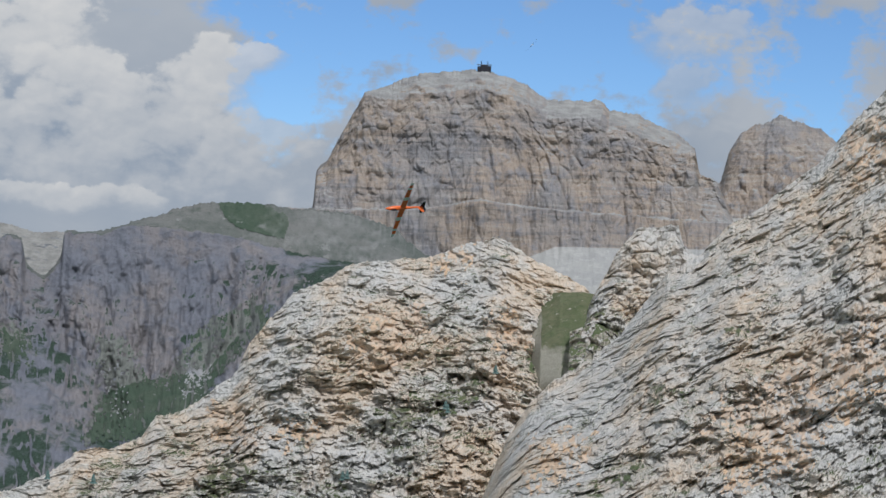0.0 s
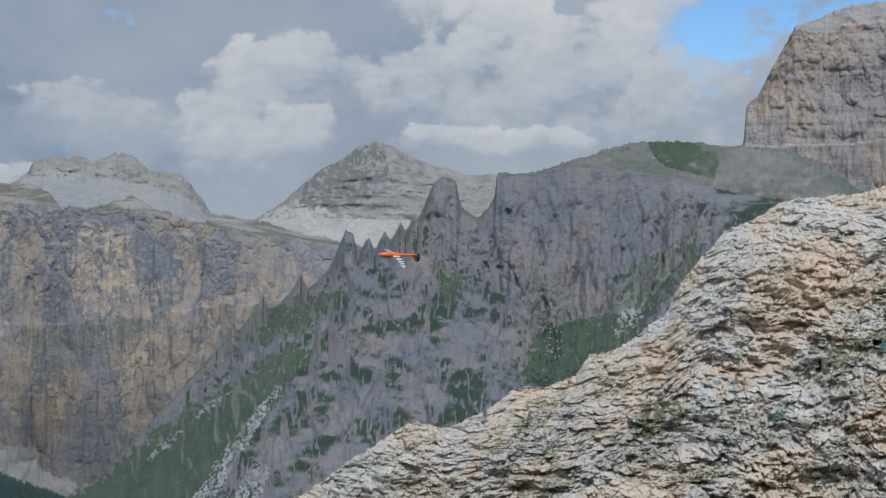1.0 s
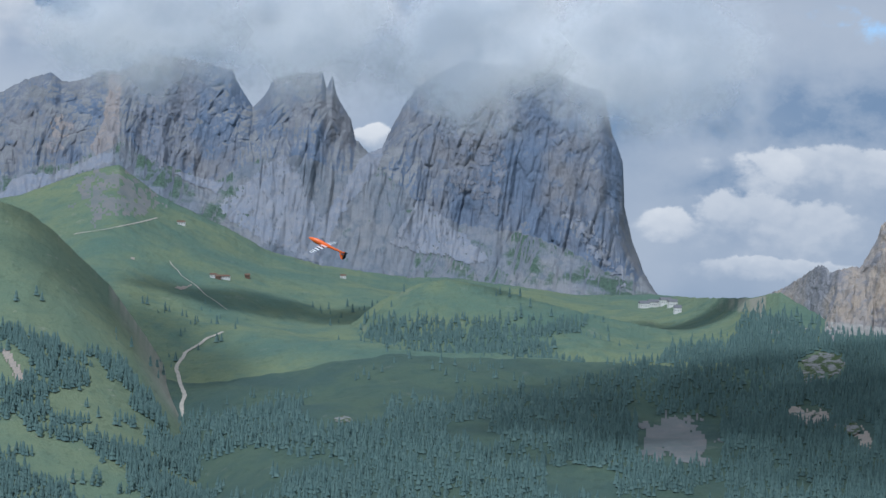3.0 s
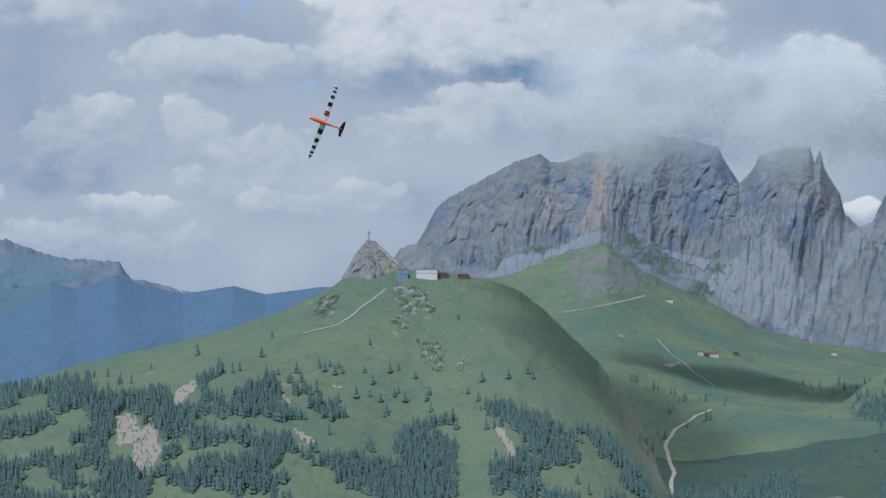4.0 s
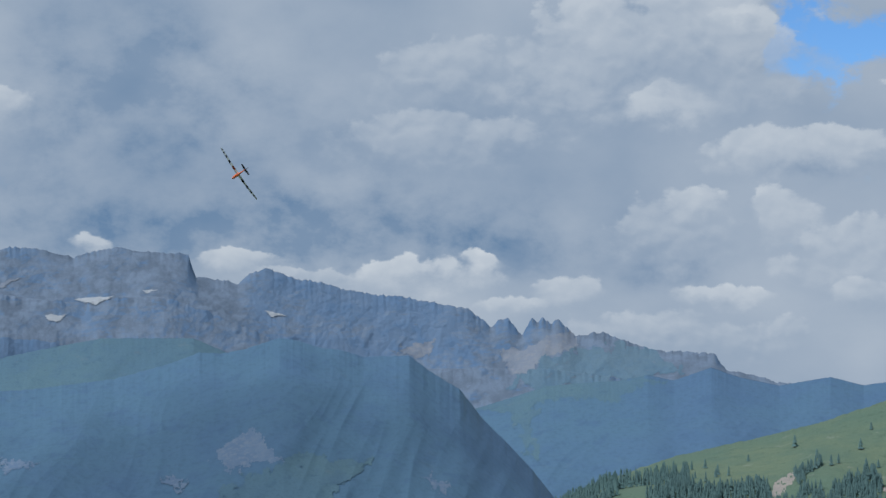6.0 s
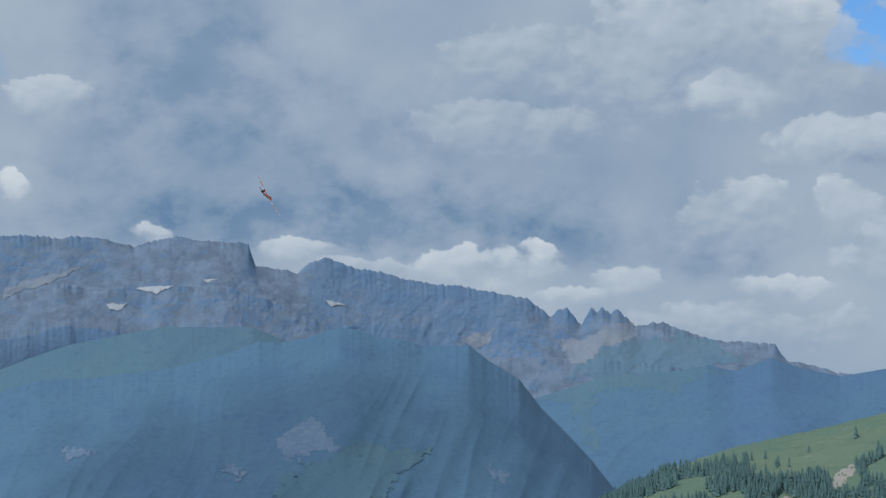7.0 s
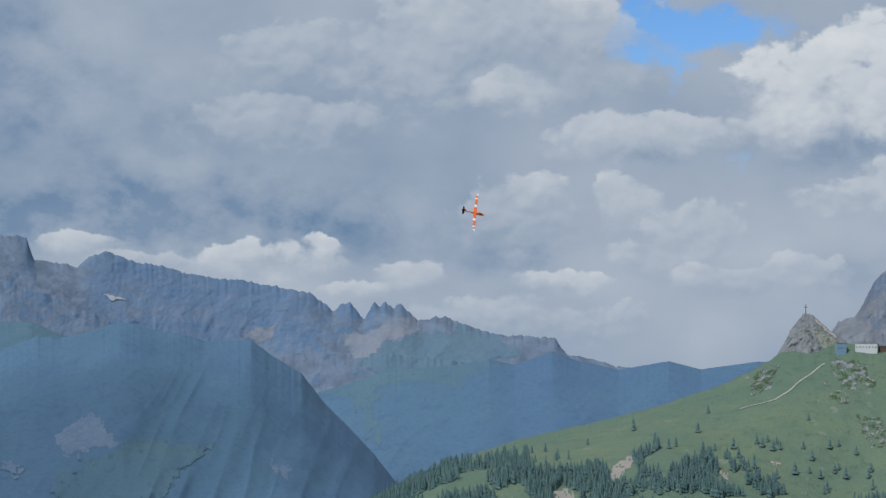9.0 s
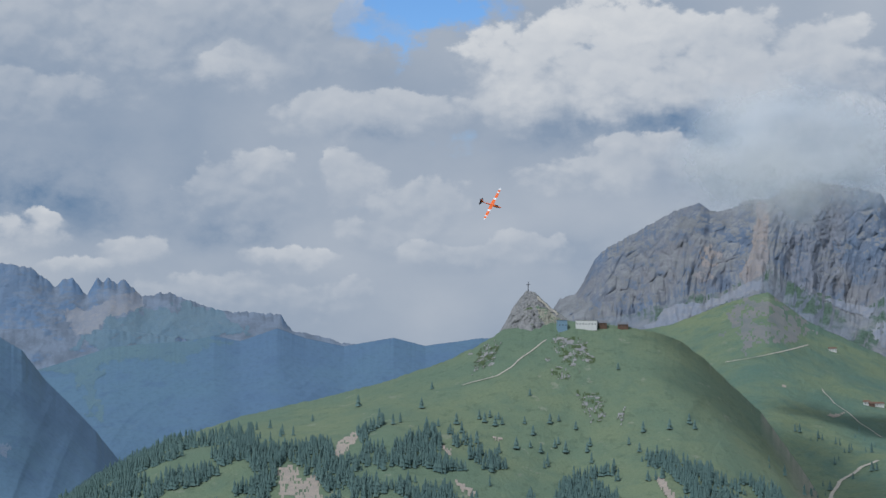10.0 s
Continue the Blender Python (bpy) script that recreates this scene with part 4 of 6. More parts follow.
    landform("tower_mountain", 26.8, 37.4, 460, [
        ([(b, e - 0.6) for b, e in TOWERS_FOOT], foot, 20, WALL_ROCK, 14, 40, 1, 0), ([(b, e - 0.2) for b, e in TOWERS_FOOT], back(60), 30, WALL_ROCK, 22, 34, 2, 0), ([(b, e + 0.55 if b < 33 else e + 0.1) for b, e in TOWERS_FOOT], back(110), 70, WALL_ROCK, 24, 44, 5, 0), (TOWERS_TOP, back(180), 8, WALL_ROCK, 3, 30, 1, 4), (-6, 4300, 1, WALL_ROCK, 0, 10, 1, 0)],
        "cluster of grey dolomite towers", "mountain", 8, fine=1.6, cracks=0.12)
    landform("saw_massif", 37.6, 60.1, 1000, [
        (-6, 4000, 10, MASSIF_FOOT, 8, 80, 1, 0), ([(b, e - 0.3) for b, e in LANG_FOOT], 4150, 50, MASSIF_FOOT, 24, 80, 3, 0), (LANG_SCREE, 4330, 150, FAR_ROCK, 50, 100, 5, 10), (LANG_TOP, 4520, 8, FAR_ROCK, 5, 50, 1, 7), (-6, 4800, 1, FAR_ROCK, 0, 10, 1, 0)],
        "huge dolomite massif in haze blue-grey with jagged spires and scree fans", "mountain", 9, cracks=0.10, fine=1.4, lean=0.45)
    landform("pass_pasture", 21, 60.5, 760, [
        (-16, [(21, 1500), (48, 1500), (60.5, 2500)], 10, FOREST_FLOOR, 8, 90, 1, 0), (-10, [(21, 1900), (48, 1900), (52, 2250), (60.5, 2750)], 60, FOREST_FLOOR, 12, 260, 1, 0), ([(21, -8.8), (28, -7.4), (32, -6.6), (38, -5.8), (45, -5.8), (49, -6.2), (51.5, -6.4), (60, -5)], [(21, 2350), (31, 2400), (38, 2750), (52, 2750), (60.5, 3050)], 90, MEADOW_FAR, 18, 300, 1, 0),
        (PASTURE_TOP, [(21, 2640), (31, 2720), (35, 3000), (38, 3900), (60.5, 3900)], 6, MEADOW_FAR, 6, 120, 1, 2), (-8, 4300, 1, MEADOW_FAR, 0, 10, 1, 0)],
        "rolling green pasture and forest below the pass", "pasture", 10, style="soft")
    landform("grass_knoll", 32.5, 50, 420, [
        (-12, 2000, 8, FOREST_FLOOR, 8, 90, 1, 0), ([(50, -11), (47.5, -9.3), (44, -8.2), (32.5, -8.0)], [(32.5, 2350), (50, 2450)], 60, MEADOW_FAR, 20, 150, 1, 0), ([(50, -9.8), (48, -7.4), (46, -5.9), (40, -5.9), (32.5, -6.8)], [(32.5, 2800), (50, 2850)], 60, MEADOW_FAR, 20, 160, 1, 0),
        (KNOLL_TOP, [(32.5, 3100), (50, 3150)], 6, MEADOW_FAR, 5, 100, 1, 2), (-9, 3500, 1, MEADOW_FAR, 0, 10, 1, 0)],
        "broad green knoll with dark forest on its flank", "hill", 18, style="soft")
    landform("lookout_hill", 50, 77, 760, [
        (-16, 1700, 10, MEADOW, 8, 90, 1, 0), ([(50, -10.5), (60, -10), (77, -10)], 2050, 60, MEADOW, 20, 150, 1, 0),
        ([(77, -8), (73.5, -6.8), (70.5, -5.1), (68.1, -4.8), (65.8, -4.8), (64.2, -4.4), (61.6, -4.9), (59, -5.6), (56.1, -4.9), (54.5, -5.3), (52.9, -6.2), (50, -9.3)], 2500, 70, MEADOW, 14, 130, 1, 0),
        (ROD_TOP, 2850, 8, MEADOW, 2, 60, 1, 1.5), (-12, 3400, 1, MEADOW, 0, 10, 1, 0)],
        "green grassy hill with a forested foot", "hill", 11, style="soft", spurs=0.6)
    landform("summit_rock", 58.4, 61.25, 170, [
        ([(61.25, -2.6), (60.9, -2.2), (60.2, -2.0), (59.6, -1.95), (58.4, -2.2)], 2828, 60, TIP_ROCK, 9, 16, 1.6, 0), (TIP_TOP, 2866, 30, TIP_ROCK, 1.5, 12, 1, 1.0), (-4, 2990, 1, TIP_ROCK, 0, 10, 1, 0)],
        "pointed pale rock summit with a grassy back", "rock", 19, cracks=0.16, fine=1.4)
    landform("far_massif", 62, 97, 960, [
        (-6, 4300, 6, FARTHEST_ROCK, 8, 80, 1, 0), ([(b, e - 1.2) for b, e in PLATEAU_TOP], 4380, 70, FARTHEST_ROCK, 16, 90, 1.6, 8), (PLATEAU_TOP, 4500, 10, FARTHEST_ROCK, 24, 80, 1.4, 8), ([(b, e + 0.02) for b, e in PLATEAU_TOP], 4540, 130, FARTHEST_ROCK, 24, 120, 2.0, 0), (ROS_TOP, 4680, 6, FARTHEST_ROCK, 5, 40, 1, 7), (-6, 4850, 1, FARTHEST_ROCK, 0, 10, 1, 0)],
        "distant dolomite range in haze blue under low cloud", "mountain", 12, cracks=0.0, fine=0.7, lean=0.3)
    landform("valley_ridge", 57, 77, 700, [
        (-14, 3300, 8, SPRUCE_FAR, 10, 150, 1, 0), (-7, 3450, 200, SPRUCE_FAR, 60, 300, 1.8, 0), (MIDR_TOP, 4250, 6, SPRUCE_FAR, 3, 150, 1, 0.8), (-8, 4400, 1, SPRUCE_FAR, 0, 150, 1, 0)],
        "wooded ridges in haze blue-green beyond the valley", "ridge", 13, style="soft", spurs=0.8)
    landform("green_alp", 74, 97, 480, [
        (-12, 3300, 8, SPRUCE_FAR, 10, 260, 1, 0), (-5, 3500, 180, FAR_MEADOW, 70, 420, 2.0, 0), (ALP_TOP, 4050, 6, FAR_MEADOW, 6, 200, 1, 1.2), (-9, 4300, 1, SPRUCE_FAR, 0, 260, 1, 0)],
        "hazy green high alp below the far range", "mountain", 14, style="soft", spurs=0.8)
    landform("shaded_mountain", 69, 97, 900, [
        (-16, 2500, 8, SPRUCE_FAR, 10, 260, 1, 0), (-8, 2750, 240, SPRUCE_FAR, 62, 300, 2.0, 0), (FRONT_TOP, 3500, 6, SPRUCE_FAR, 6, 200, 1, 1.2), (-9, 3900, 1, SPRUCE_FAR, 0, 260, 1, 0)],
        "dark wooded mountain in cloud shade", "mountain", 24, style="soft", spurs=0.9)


mountains()


def covers():
    """Scree, turf, scars and coloured rock faces on the mountains."""
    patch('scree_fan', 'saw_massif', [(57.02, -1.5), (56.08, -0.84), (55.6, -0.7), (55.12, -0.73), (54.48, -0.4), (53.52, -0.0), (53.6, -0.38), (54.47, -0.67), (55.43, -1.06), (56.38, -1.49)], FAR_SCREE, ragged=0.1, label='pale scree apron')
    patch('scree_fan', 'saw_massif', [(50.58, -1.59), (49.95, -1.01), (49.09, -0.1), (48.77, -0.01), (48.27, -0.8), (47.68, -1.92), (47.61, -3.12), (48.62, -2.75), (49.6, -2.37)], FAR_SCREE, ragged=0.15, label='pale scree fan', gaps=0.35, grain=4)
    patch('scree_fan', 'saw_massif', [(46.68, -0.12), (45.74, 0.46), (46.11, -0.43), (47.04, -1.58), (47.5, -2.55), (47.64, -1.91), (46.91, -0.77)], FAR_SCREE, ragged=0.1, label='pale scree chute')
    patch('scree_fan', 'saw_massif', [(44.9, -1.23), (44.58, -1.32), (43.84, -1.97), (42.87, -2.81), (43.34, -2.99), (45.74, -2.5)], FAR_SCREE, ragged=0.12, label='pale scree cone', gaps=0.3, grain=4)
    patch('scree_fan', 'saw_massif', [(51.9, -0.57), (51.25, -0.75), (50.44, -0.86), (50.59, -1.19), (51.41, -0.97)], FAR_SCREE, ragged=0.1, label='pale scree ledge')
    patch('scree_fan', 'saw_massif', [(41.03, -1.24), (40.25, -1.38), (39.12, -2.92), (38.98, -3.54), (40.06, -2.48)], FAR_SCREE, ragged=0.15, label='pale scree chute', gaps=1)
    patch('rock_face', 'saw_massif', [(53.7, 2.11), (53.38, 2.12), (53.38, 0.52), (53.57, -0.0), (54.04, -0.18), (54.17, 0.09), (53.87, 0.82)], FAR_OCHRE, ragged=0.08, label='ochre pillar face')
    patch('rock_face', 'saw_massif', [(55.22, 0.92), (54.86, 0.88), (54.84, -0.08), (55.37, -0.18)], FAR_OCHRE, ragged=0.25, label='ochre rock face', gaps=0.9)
    # Darkened by colour where the face lies in shade.
    patch('rock_face', 'saw_massif', [(53.25, 1.8), (52.29, 1.99), (51.32, 2.01), (51.43, -0.08), (52.23, -0.42), (52.88, -0.12)], SHADE_STAIN, ragged=0.25, label='rock face with painted shade', gaps=1)
    patch('rock_face', 'saw_massif', [(44.27, 1.86), (42.83, 1.25), (42.33, 0.15), (42.59, -1.45), (43.71, -1.0), (44.22, 0.1)], SHADE_STAIN, ragged=0.25, label='dark blue-grey rock face', gaps=1)
    patch('scree_slope', 'pass_pasture', [(54.55, -0.88), (53.84, -0.46), (53.19, -0.69), (52.12, -1.42), (52.83, -1.89), (54.12, -2.05), (54.46, -1.44)], BROWN_SCREE, ragged=0.3, label='brown scree mound', gaps=0.7)
    patch('bare_patch', 'pass_pasture', [(52.97, -3.02), (52.81, -3.06), (52.97, -3.12)], BARE, ragged=0.05)
    patch('bare_patch', 'pass_pasture', [(51.82, -3.88), (51.25, -3.78), (51.57, -3.95)], BARE, ragged=0.05)
    patch('scree_fan', 'ochre_wall', [(26.63, -6.4), (25.73, -6.74), (24.76, -6.84), (24.12, -6.51), (23.56, -6.53), (23.38, -7.21), (22.25, -7.58), (23.12, -8.37), (23.93, -8.29), (23.45, -7.85), (24.75, -7.16), (26.22, -6.75)], SCREE, ragged=0.14, label='pale scree at the foot of the wall')
    patch('grass_ledge', 'ochre_wall', [(24.34, -3.7), (23.22, -3.36), (22.25, -3.34), (21.14, -2.99), (20.26, -3.18), (21.29, -3.64), (22.89, -3.83)], GREEN_TURF, ragged=0.12, label='grassy ledge', gaps=0.9, grain=4)
    patch('grass_ledge', 'ochre_wall', [(26.92, -3.35), (25.79, -3.46), (24.18, -3.3), (24.18, -3.49), (25.79, -3.65), (26.92, -3.54)], FAN, ragged=0.05, label='narrow pale ledge', gaps=0.95)
    # Stain streaks and dark gullies; the gullies' shade is painted as colour.
    patch('wet_streak', 'ochre_wall', [(23.76, -0.04), (22.45, -0.02), (22.53, -1.66), (22.98, -3.27), (23.46, -3.16), (23.25, -1.67)], SHADE_STAIN, ragged=0.1, gaps=0.95)
    patch('wet_streak', 'ochre_wall', [(24.48, -0.17), (24.19, -0.21), (24.33, -2.01), (24.6, -2.18)], SHADE_STAIN, ragged=0.1, gaps=0.95)
    patch('wet_streak', 'ochre_wall', [(26.73, -0.12), (26.2, -0.11), (26.43, -1.73), (26.87, -4.31), (27.18, -5.29), (27.16, -3.35), (26.71, -1.73)], SHADE_STAIN, ragged=0.1, gaps=0.95)
    patch('wet_streak', 'ochre_wall', [(23.4, -3.76), (23.17, -3.92), (23.58, -5.53), (23.8, -6.5), (23.95, -5.54)], SHADE_STAIN, ragged=0.1, gaps=0.95)
    patch('wet_streak', 'ochre_wall', [(21.04, -0.51), (19.45, -0.64), (19.57, -2.56), (20.35, -2.9), (20.77, -1.94)], SHADE_STAIN, ragged=0.1, gaps=0.95)
    patch('wet_streak', 'ochre_wall', [(25.77, -0.11), (25.61, -0.1), (25.72, -2.84), (25.88, -2.85)], SHADE_STAIN, ragged=0.1, gaps=0.95)
    patch('wet_streak', 'ochre_wall', [(22.0, -0.21), (21.81, -0.2), (21.79, -2.45), (21.92, -2.45)], SHADE_STAIN, ragged=0.1, gaps=0.95)
    patch('wet_streak', 'ochre_wall', [(25.29, -4.29), (25.13, -4.28), (25.33, -6.54), (25.49, -6.54)], SHADE_STAIN, ragged=0.1, gaps=0.95)
    patch('wet_streak', 'ochre_wall', [(19.13, -0.64), (17.87, -0.77), (18.15, -2.21), (19.09, -2.39)], SHADE_STAIN, ragged=0.1, gaps=0.95)
    patch('wet_streak', 'ochre_wall', [(28.1, -0.14), (27.86, 0.02), (28.32, -1.44), (28.48, -2.08)], SHADE_STAIN, ragged=0.1, gaps=0.95)
    patch('rock_face', 'ochre_wall', [(26.09, -0.11), (24.48, -0.25), (24.68, -2.34), (25.15, -3.08), (26.2, -2.93)], OCHRE, ragged=0.2, label='ochre rock face', gaps=0.95)
    patch('rock_face', 'ochre_wall', [(22.47, -0.37), (21.12, -0.35), (20.92, -2.27), (22.1, -3.01), (22.68, -2.3)], OCHRE, ragged=0.2, label='ochre rock face', gaps=0.95)
    patch('rock_face', 'ochre_wall', [(23.27, -4.73), (22.47, -4.51), (22.34, -5.5), (23.16, -6.25)], OCHRE, ragged=0.2, label='ochre rock face', gaps=0.95)
    patch('rock_face', 'ochre_wall', [(27.9, -2.88), (27.09, -3.03), (27.39, -4.32), (28.12, -4.33)], OCHRE, ragged=0.2, label='ochre rock face', gaps=0.95)
    patch('rock_face', 'ochre_wall', [(21.28, -4.2), (20.33, -3.85), (20.63, -4.82), (21.42, -5.16)], OCHRE, ragged=0.2, label='ochre rock face', gaps=0.95)
    patch('rock_face', 'ochre_wall', [(26.41, -4.79), (24.8, -4.92), (25.09, -6.37), (26.06, -6.23)], OCHRE, ragged=0.2, label='ochre rock face', gaps=0.95)
    patch('rock_face', 'tower_mountain', [(31.94, -1.49), (31.3, -1.4), (30.82, -1.8), (30.97, -2.6), (31.77, -2.61)], OCHRE, ragged=0.2, gaps=1)
    patch('rock_face', 'tower_mountain', [(30.94, -4.37), (30.31, -3.72), (29.18, -3.55), (29.0, -4.99), (29.97, -4.68)], FAN, ragged=0.2, gaps=1)
    patch('grass_rib', 'tower_ridge', [(21.98, -7.65), (20.08, -6.04), (16.58, -3.73), (15.77, -3.87), (16.87, -5.18), (17.98, -6.64), (19.39, -8.58), (24.2, -8.77)], GREEN_TURF, ragged=0.3, label='dark turf on the steep rib', grain=5)
    patch('scree_streak', 'tower_ridge', [(17.07, -4.99), (16.64, -4.78), (17.81, -6.8), (18.74, -8.57), (19.55, -8.58), (18.14, -6.49)], FAN, ragged=0.12, label='pale scree streak', gaps=0.95, grain=5)
    patch('scree_streak', 'tower_ridge', [(20.08, -6.52), (19.44, -6.03), (19.75, -6.51), (20.39, -7.0)], FAN, ragged=0.12, label='pale scree streak', gaps=0.95, grain=5)
    patch('scree_streak', 'tower_ridge', [(17.48, -7.11), (16.84, -6.94), (17.45, -8.42), (18.42, -8.44)], FAN, ragged=0.12, label='pale scree streak', gaps=0.95, grain=5)
    patch('scree_streak', 'tower_ridge', [(18.81, -5.38), (17.85, -4.88), (18.49, -5.37), (19.28, -5.87)], FAN, ragged=0.12, label='pale scree streak', gaps=0.95, grain=5)
    patch('grass_rib', 'tower_ridge', [(9.8, -1.49), (8.85, -1.54), (8.1, -2.96), (6.69, -2.76), (5.93, -1.94), (6.53, -3.15), (8.38, -4.48), (9.97, -4.53), (9.45, -3.08)], GREEN_TURF, ragged=0.25, label='dark turf under the towers', gaps=0.55, grain=5)
    patch('grass_rib', 'tower_ridge', [(18.05, -2.71), (15.32, -2.17), (14.69, -1.76), (15.78, -3.23), (18.03, -3.76)], GREEN_TURF, ragged=0.3, label='dark turf ledges', gaps=0.55, grain=6)
    patch('grass_rib', 'tower_ridge', [(12.45, -1.22), (11.64, -1.37), (11.3, -2.48), (12.1, -2.18)], GREEN_TURF, ragged=0.3, label='dark turf ledges', gaps=0.55, grain=6)
    patch('grass_crown', 'tower_ridge', [(6.46, 2.39), (6.06, 2.51), (5.1, 2.39), (4.41, 2.05), (4.5, 1.4), (5.87, 1.66), (6.2, 1.97)], GREEN_TURF, ragged=0.06, label='green turf on the ridge top')
    patch('grass_rib', 'tower_ridge', [(6.4, -0.84), (4.99, -0.31), (4.8, -0.94), (6.03, -2.27), (7.08, -3.74), (9.41, -4.44), (9.16, -3.01), (7.76, -2.65)], GREEN_TURF, ragged=0.25, label='dark turf under the towers', gaps=0.55, grain=5)
    patch('scree_streak', 'tower_ridge', [(7.14, -2.31), (6.34, -2.28), (6.63, -3.09), (7.41, -3.27)], FAN, ragged=0.15, label='pale scree streak', gaps=1, grain=5)
    patch('scree_streak', 'tower_ridge', [(9.51, -2.23), (8.96, -2.21), (8.66, -3.79), (9.11, -4.27)], FAN, ragged=0.15, label='pale scree streak', gaps=1, grain=5)
    patch('grass_bank', 'crag', [(-3.31, -0.47), (-3.76, 0.19), (-4.34, -0.19), (-5.29, -0.87), (-4.86, -1.37), (-3.71, -2.78), (-2.39, -1.87), (-2.93, -1.13)], GULLY, ragged=0.25, label='green bank in the gully', gaps=0.8, grain=3)
    patch('grass_bank', 'grass_gully', [(-3.31, -0.47), (-3.76, 0.19), (-4.34, -0.19), (-5.29, -0.87), (-4.86, -1.37), (-3.71, -2.78), (-2.39, -1.87), (-2.93, -1.13)], GULLY, ragged=0.25, label='green bank in the gully', gaps=0.8, grain=3)
    patch('grass_bank', 'stone_hump', [(-3.31, -0.47), (-3.76, 0.19), (-4.34, -0.19), (-5.29, -0.87), (-4.86, -1.37), (-3.71, -2.78), (-2.39, -1.87), (-2.93, -1.13)], GULLY, ragged=0.25, label='green bank in the gully', gaps=0.8, grain=3)
    patch('grass_bank', 'crag', [(6.39, -4.91), (5.13, -4.71), (4.78, -5.34), (5.72, -5.95), (6.43, -5.97)], GULLY, ragged=0.25, label='small green bank', gaps=0.85)
    patch('grass_bank', 'crag', [(-0.1, -2.85), (-1.36, -2.16), (-1.07, -3.13), (-0.28, -3.32), (0.68, -3.68), (1.29, -4.34), (1.63, -4.03), (1.17, -3.38)], GULLY, ragged=0.2, label='green ledge', gaps=0.95)
    patch('broken_face', 'crag', [(2.24, -0.69), (0.32, -0.29), (0.61, -1.27), (1.85, -2.6), (2.66, -2.31)], ORANGE_ROCK, ragged=0.5, label='orange broken face', gaps=0.95)
    patch('broken_face', 'crag', [(6.3, -3.4), (5.19, -3.2), (4.97, -4.63), (6.26, -4.35)], ORANGE_ROCK, ragged=0.5, label='orange broken face', gaps=0.95)
    patch('broken_face', 'crag', [(-1.29, -0.39), (-2.25, -0.19), (-2.46, -1.47), (-1.67, -1.82)], ORANGE_ROCK, ragged=0.5, label='orange broken face', gaps=0.95)
    patch('broken_face', 'crag', [(4.69, -3.66), (3.41, -3.62), (3.38, -4.42), (4.5, -4.45)], ORANGE_ROCK, ragged=0.5, label='orange broken face', gaps=0.95)
    patch('broken_face', 'crag', [(0.38, 1.16), (-0.9, 1.53), (-0.76, 0.88), (0.03, 0.53)], ORANGE_ROCK, ragged=0.5, label='orange broken face', gaps=0.95)
    patch('broken_face', 'rock_slope', [(-7.78, -2.84), (-10.25, -1.46), (-12.49, 0.21), (-12.58, -2.61), (-10.78, -3.33), (-10.06, -4.94), (-8.34, -5.19)], ORANGE_ROCK, ragged=0.7, label='orange broken face', gaps=0.95)
    patch('broken_face', 'rock_slope', [(-10.98, 4.58), (-12.31, 5.55), (-12.37, 3.83), (-11.33, 3.49)], ORANGE_ROCK, ragged=0.7, label='orange broken face', gaps=0.95)
    patch('broken_face', 'rock_slope', [(-2.87, -3.86), (-4.47, -3.63), (-3.89, -5.25), (-2.61, -5.46)], ORANGE_ROCK, ragged=0.7, label='orange broken face', gaps=0.95)
    patch('grass_bank', 'rock_slope', [(-5.87, -2.61), (-7.12, -2.16), (-6.98, -2.56), (-6.04, -3.08)], GULLY, ragged=0.3, label='thin green ledge', gaps=0.95)
    patch('grass_bank', 'rock_slope', [(-8.03, -0.76), (-8.96, -0.33), (-8.5, -0.9)], GULLY, ragged=0.3, label='thin green ledge', gaps=0.95)
    patch('grass_bank', 'rock_slope', [(-4.69, -5.21), (-5.94, -4.52), (-5.49, -5.33)], GULLY, ragged=0.3, label='thin green ledge', gaps=0.95)
    patch('bare_scar', 'lookout_hill', [(65.74, -5.13), (65.55, -4.65), (64.87, -4.3), (65.06, -4.65), (65.47, -5.06)], BARE, ragged=0.07, label='bare tan scar', gaps=0.6, grain=6)
    patch('bare_scar', 'lookout_hill', [(66.75, -6.03), (66.19, -5.56), (65.94, -6.43), (66.35, -6.9), (66.83, -6.82)], BARE, ragged=0.07, label='bare tan scar', gaps=0.6, grain=6)
    patch('bare_scar', 'lookout_hill', [(62.68, -4.71), (62.29, -4.92), (62.37, -5.13)], BARE, ragged=0.07, label='bare tan scar', gaps=0.6, grain=6)
    patch('bare_scar', 'lookout_hill', [(61.23, -4.49), (60.83, -4.6), (61.04, -4.71)], BARE, ragged=0.07, label='bare tan scar', gaps=0.6, grain=6)
    patch('bare_scar', 'lookout_hill', [(62.36, -5.67), (61.65, -6.15), (61.84, -6.31)], BARE, ragged=0.07, label='bare tan scar', gaps=0.6, grain=6)
    patch('bare_scar', 'lookout_hill', [(56.58, -5.63), (56.29, -5.75), (55.85, -6.51), (56.07, -6.57)], BARE, ragged=0.07, label='bare tan scar', gaps=0.6, grain=6)
    patch('bare_scar', 'lookout_hill', [(67.31, -5.47), (66.83, -5.31), (66.51, -5.95), (67.15, -6.27)], BARE, ragged=0.07, label='bare tan scar', gaps=0.6, grain=6)
    patch('stony_patch', 'lookout_hill', [(59.51, -1.7), (58.6, -1.75), (58.39, -2.26), (59.11, -2.5), (59.43, -2.1)], TIP_ROCK, ragged=0.12, label='pale stones in the turf', gaps=1, grain=8)
    patch('stony_patch', 'lookout_hill', [(58.82, -3.26), (58.12, -3.35), (57.86, -3.89), (58.27, -4.21), (58.63, -3.7)], TIP_ROCK, ragged=0.12, label='pale stones in the turf', gaps=1, grain=8)
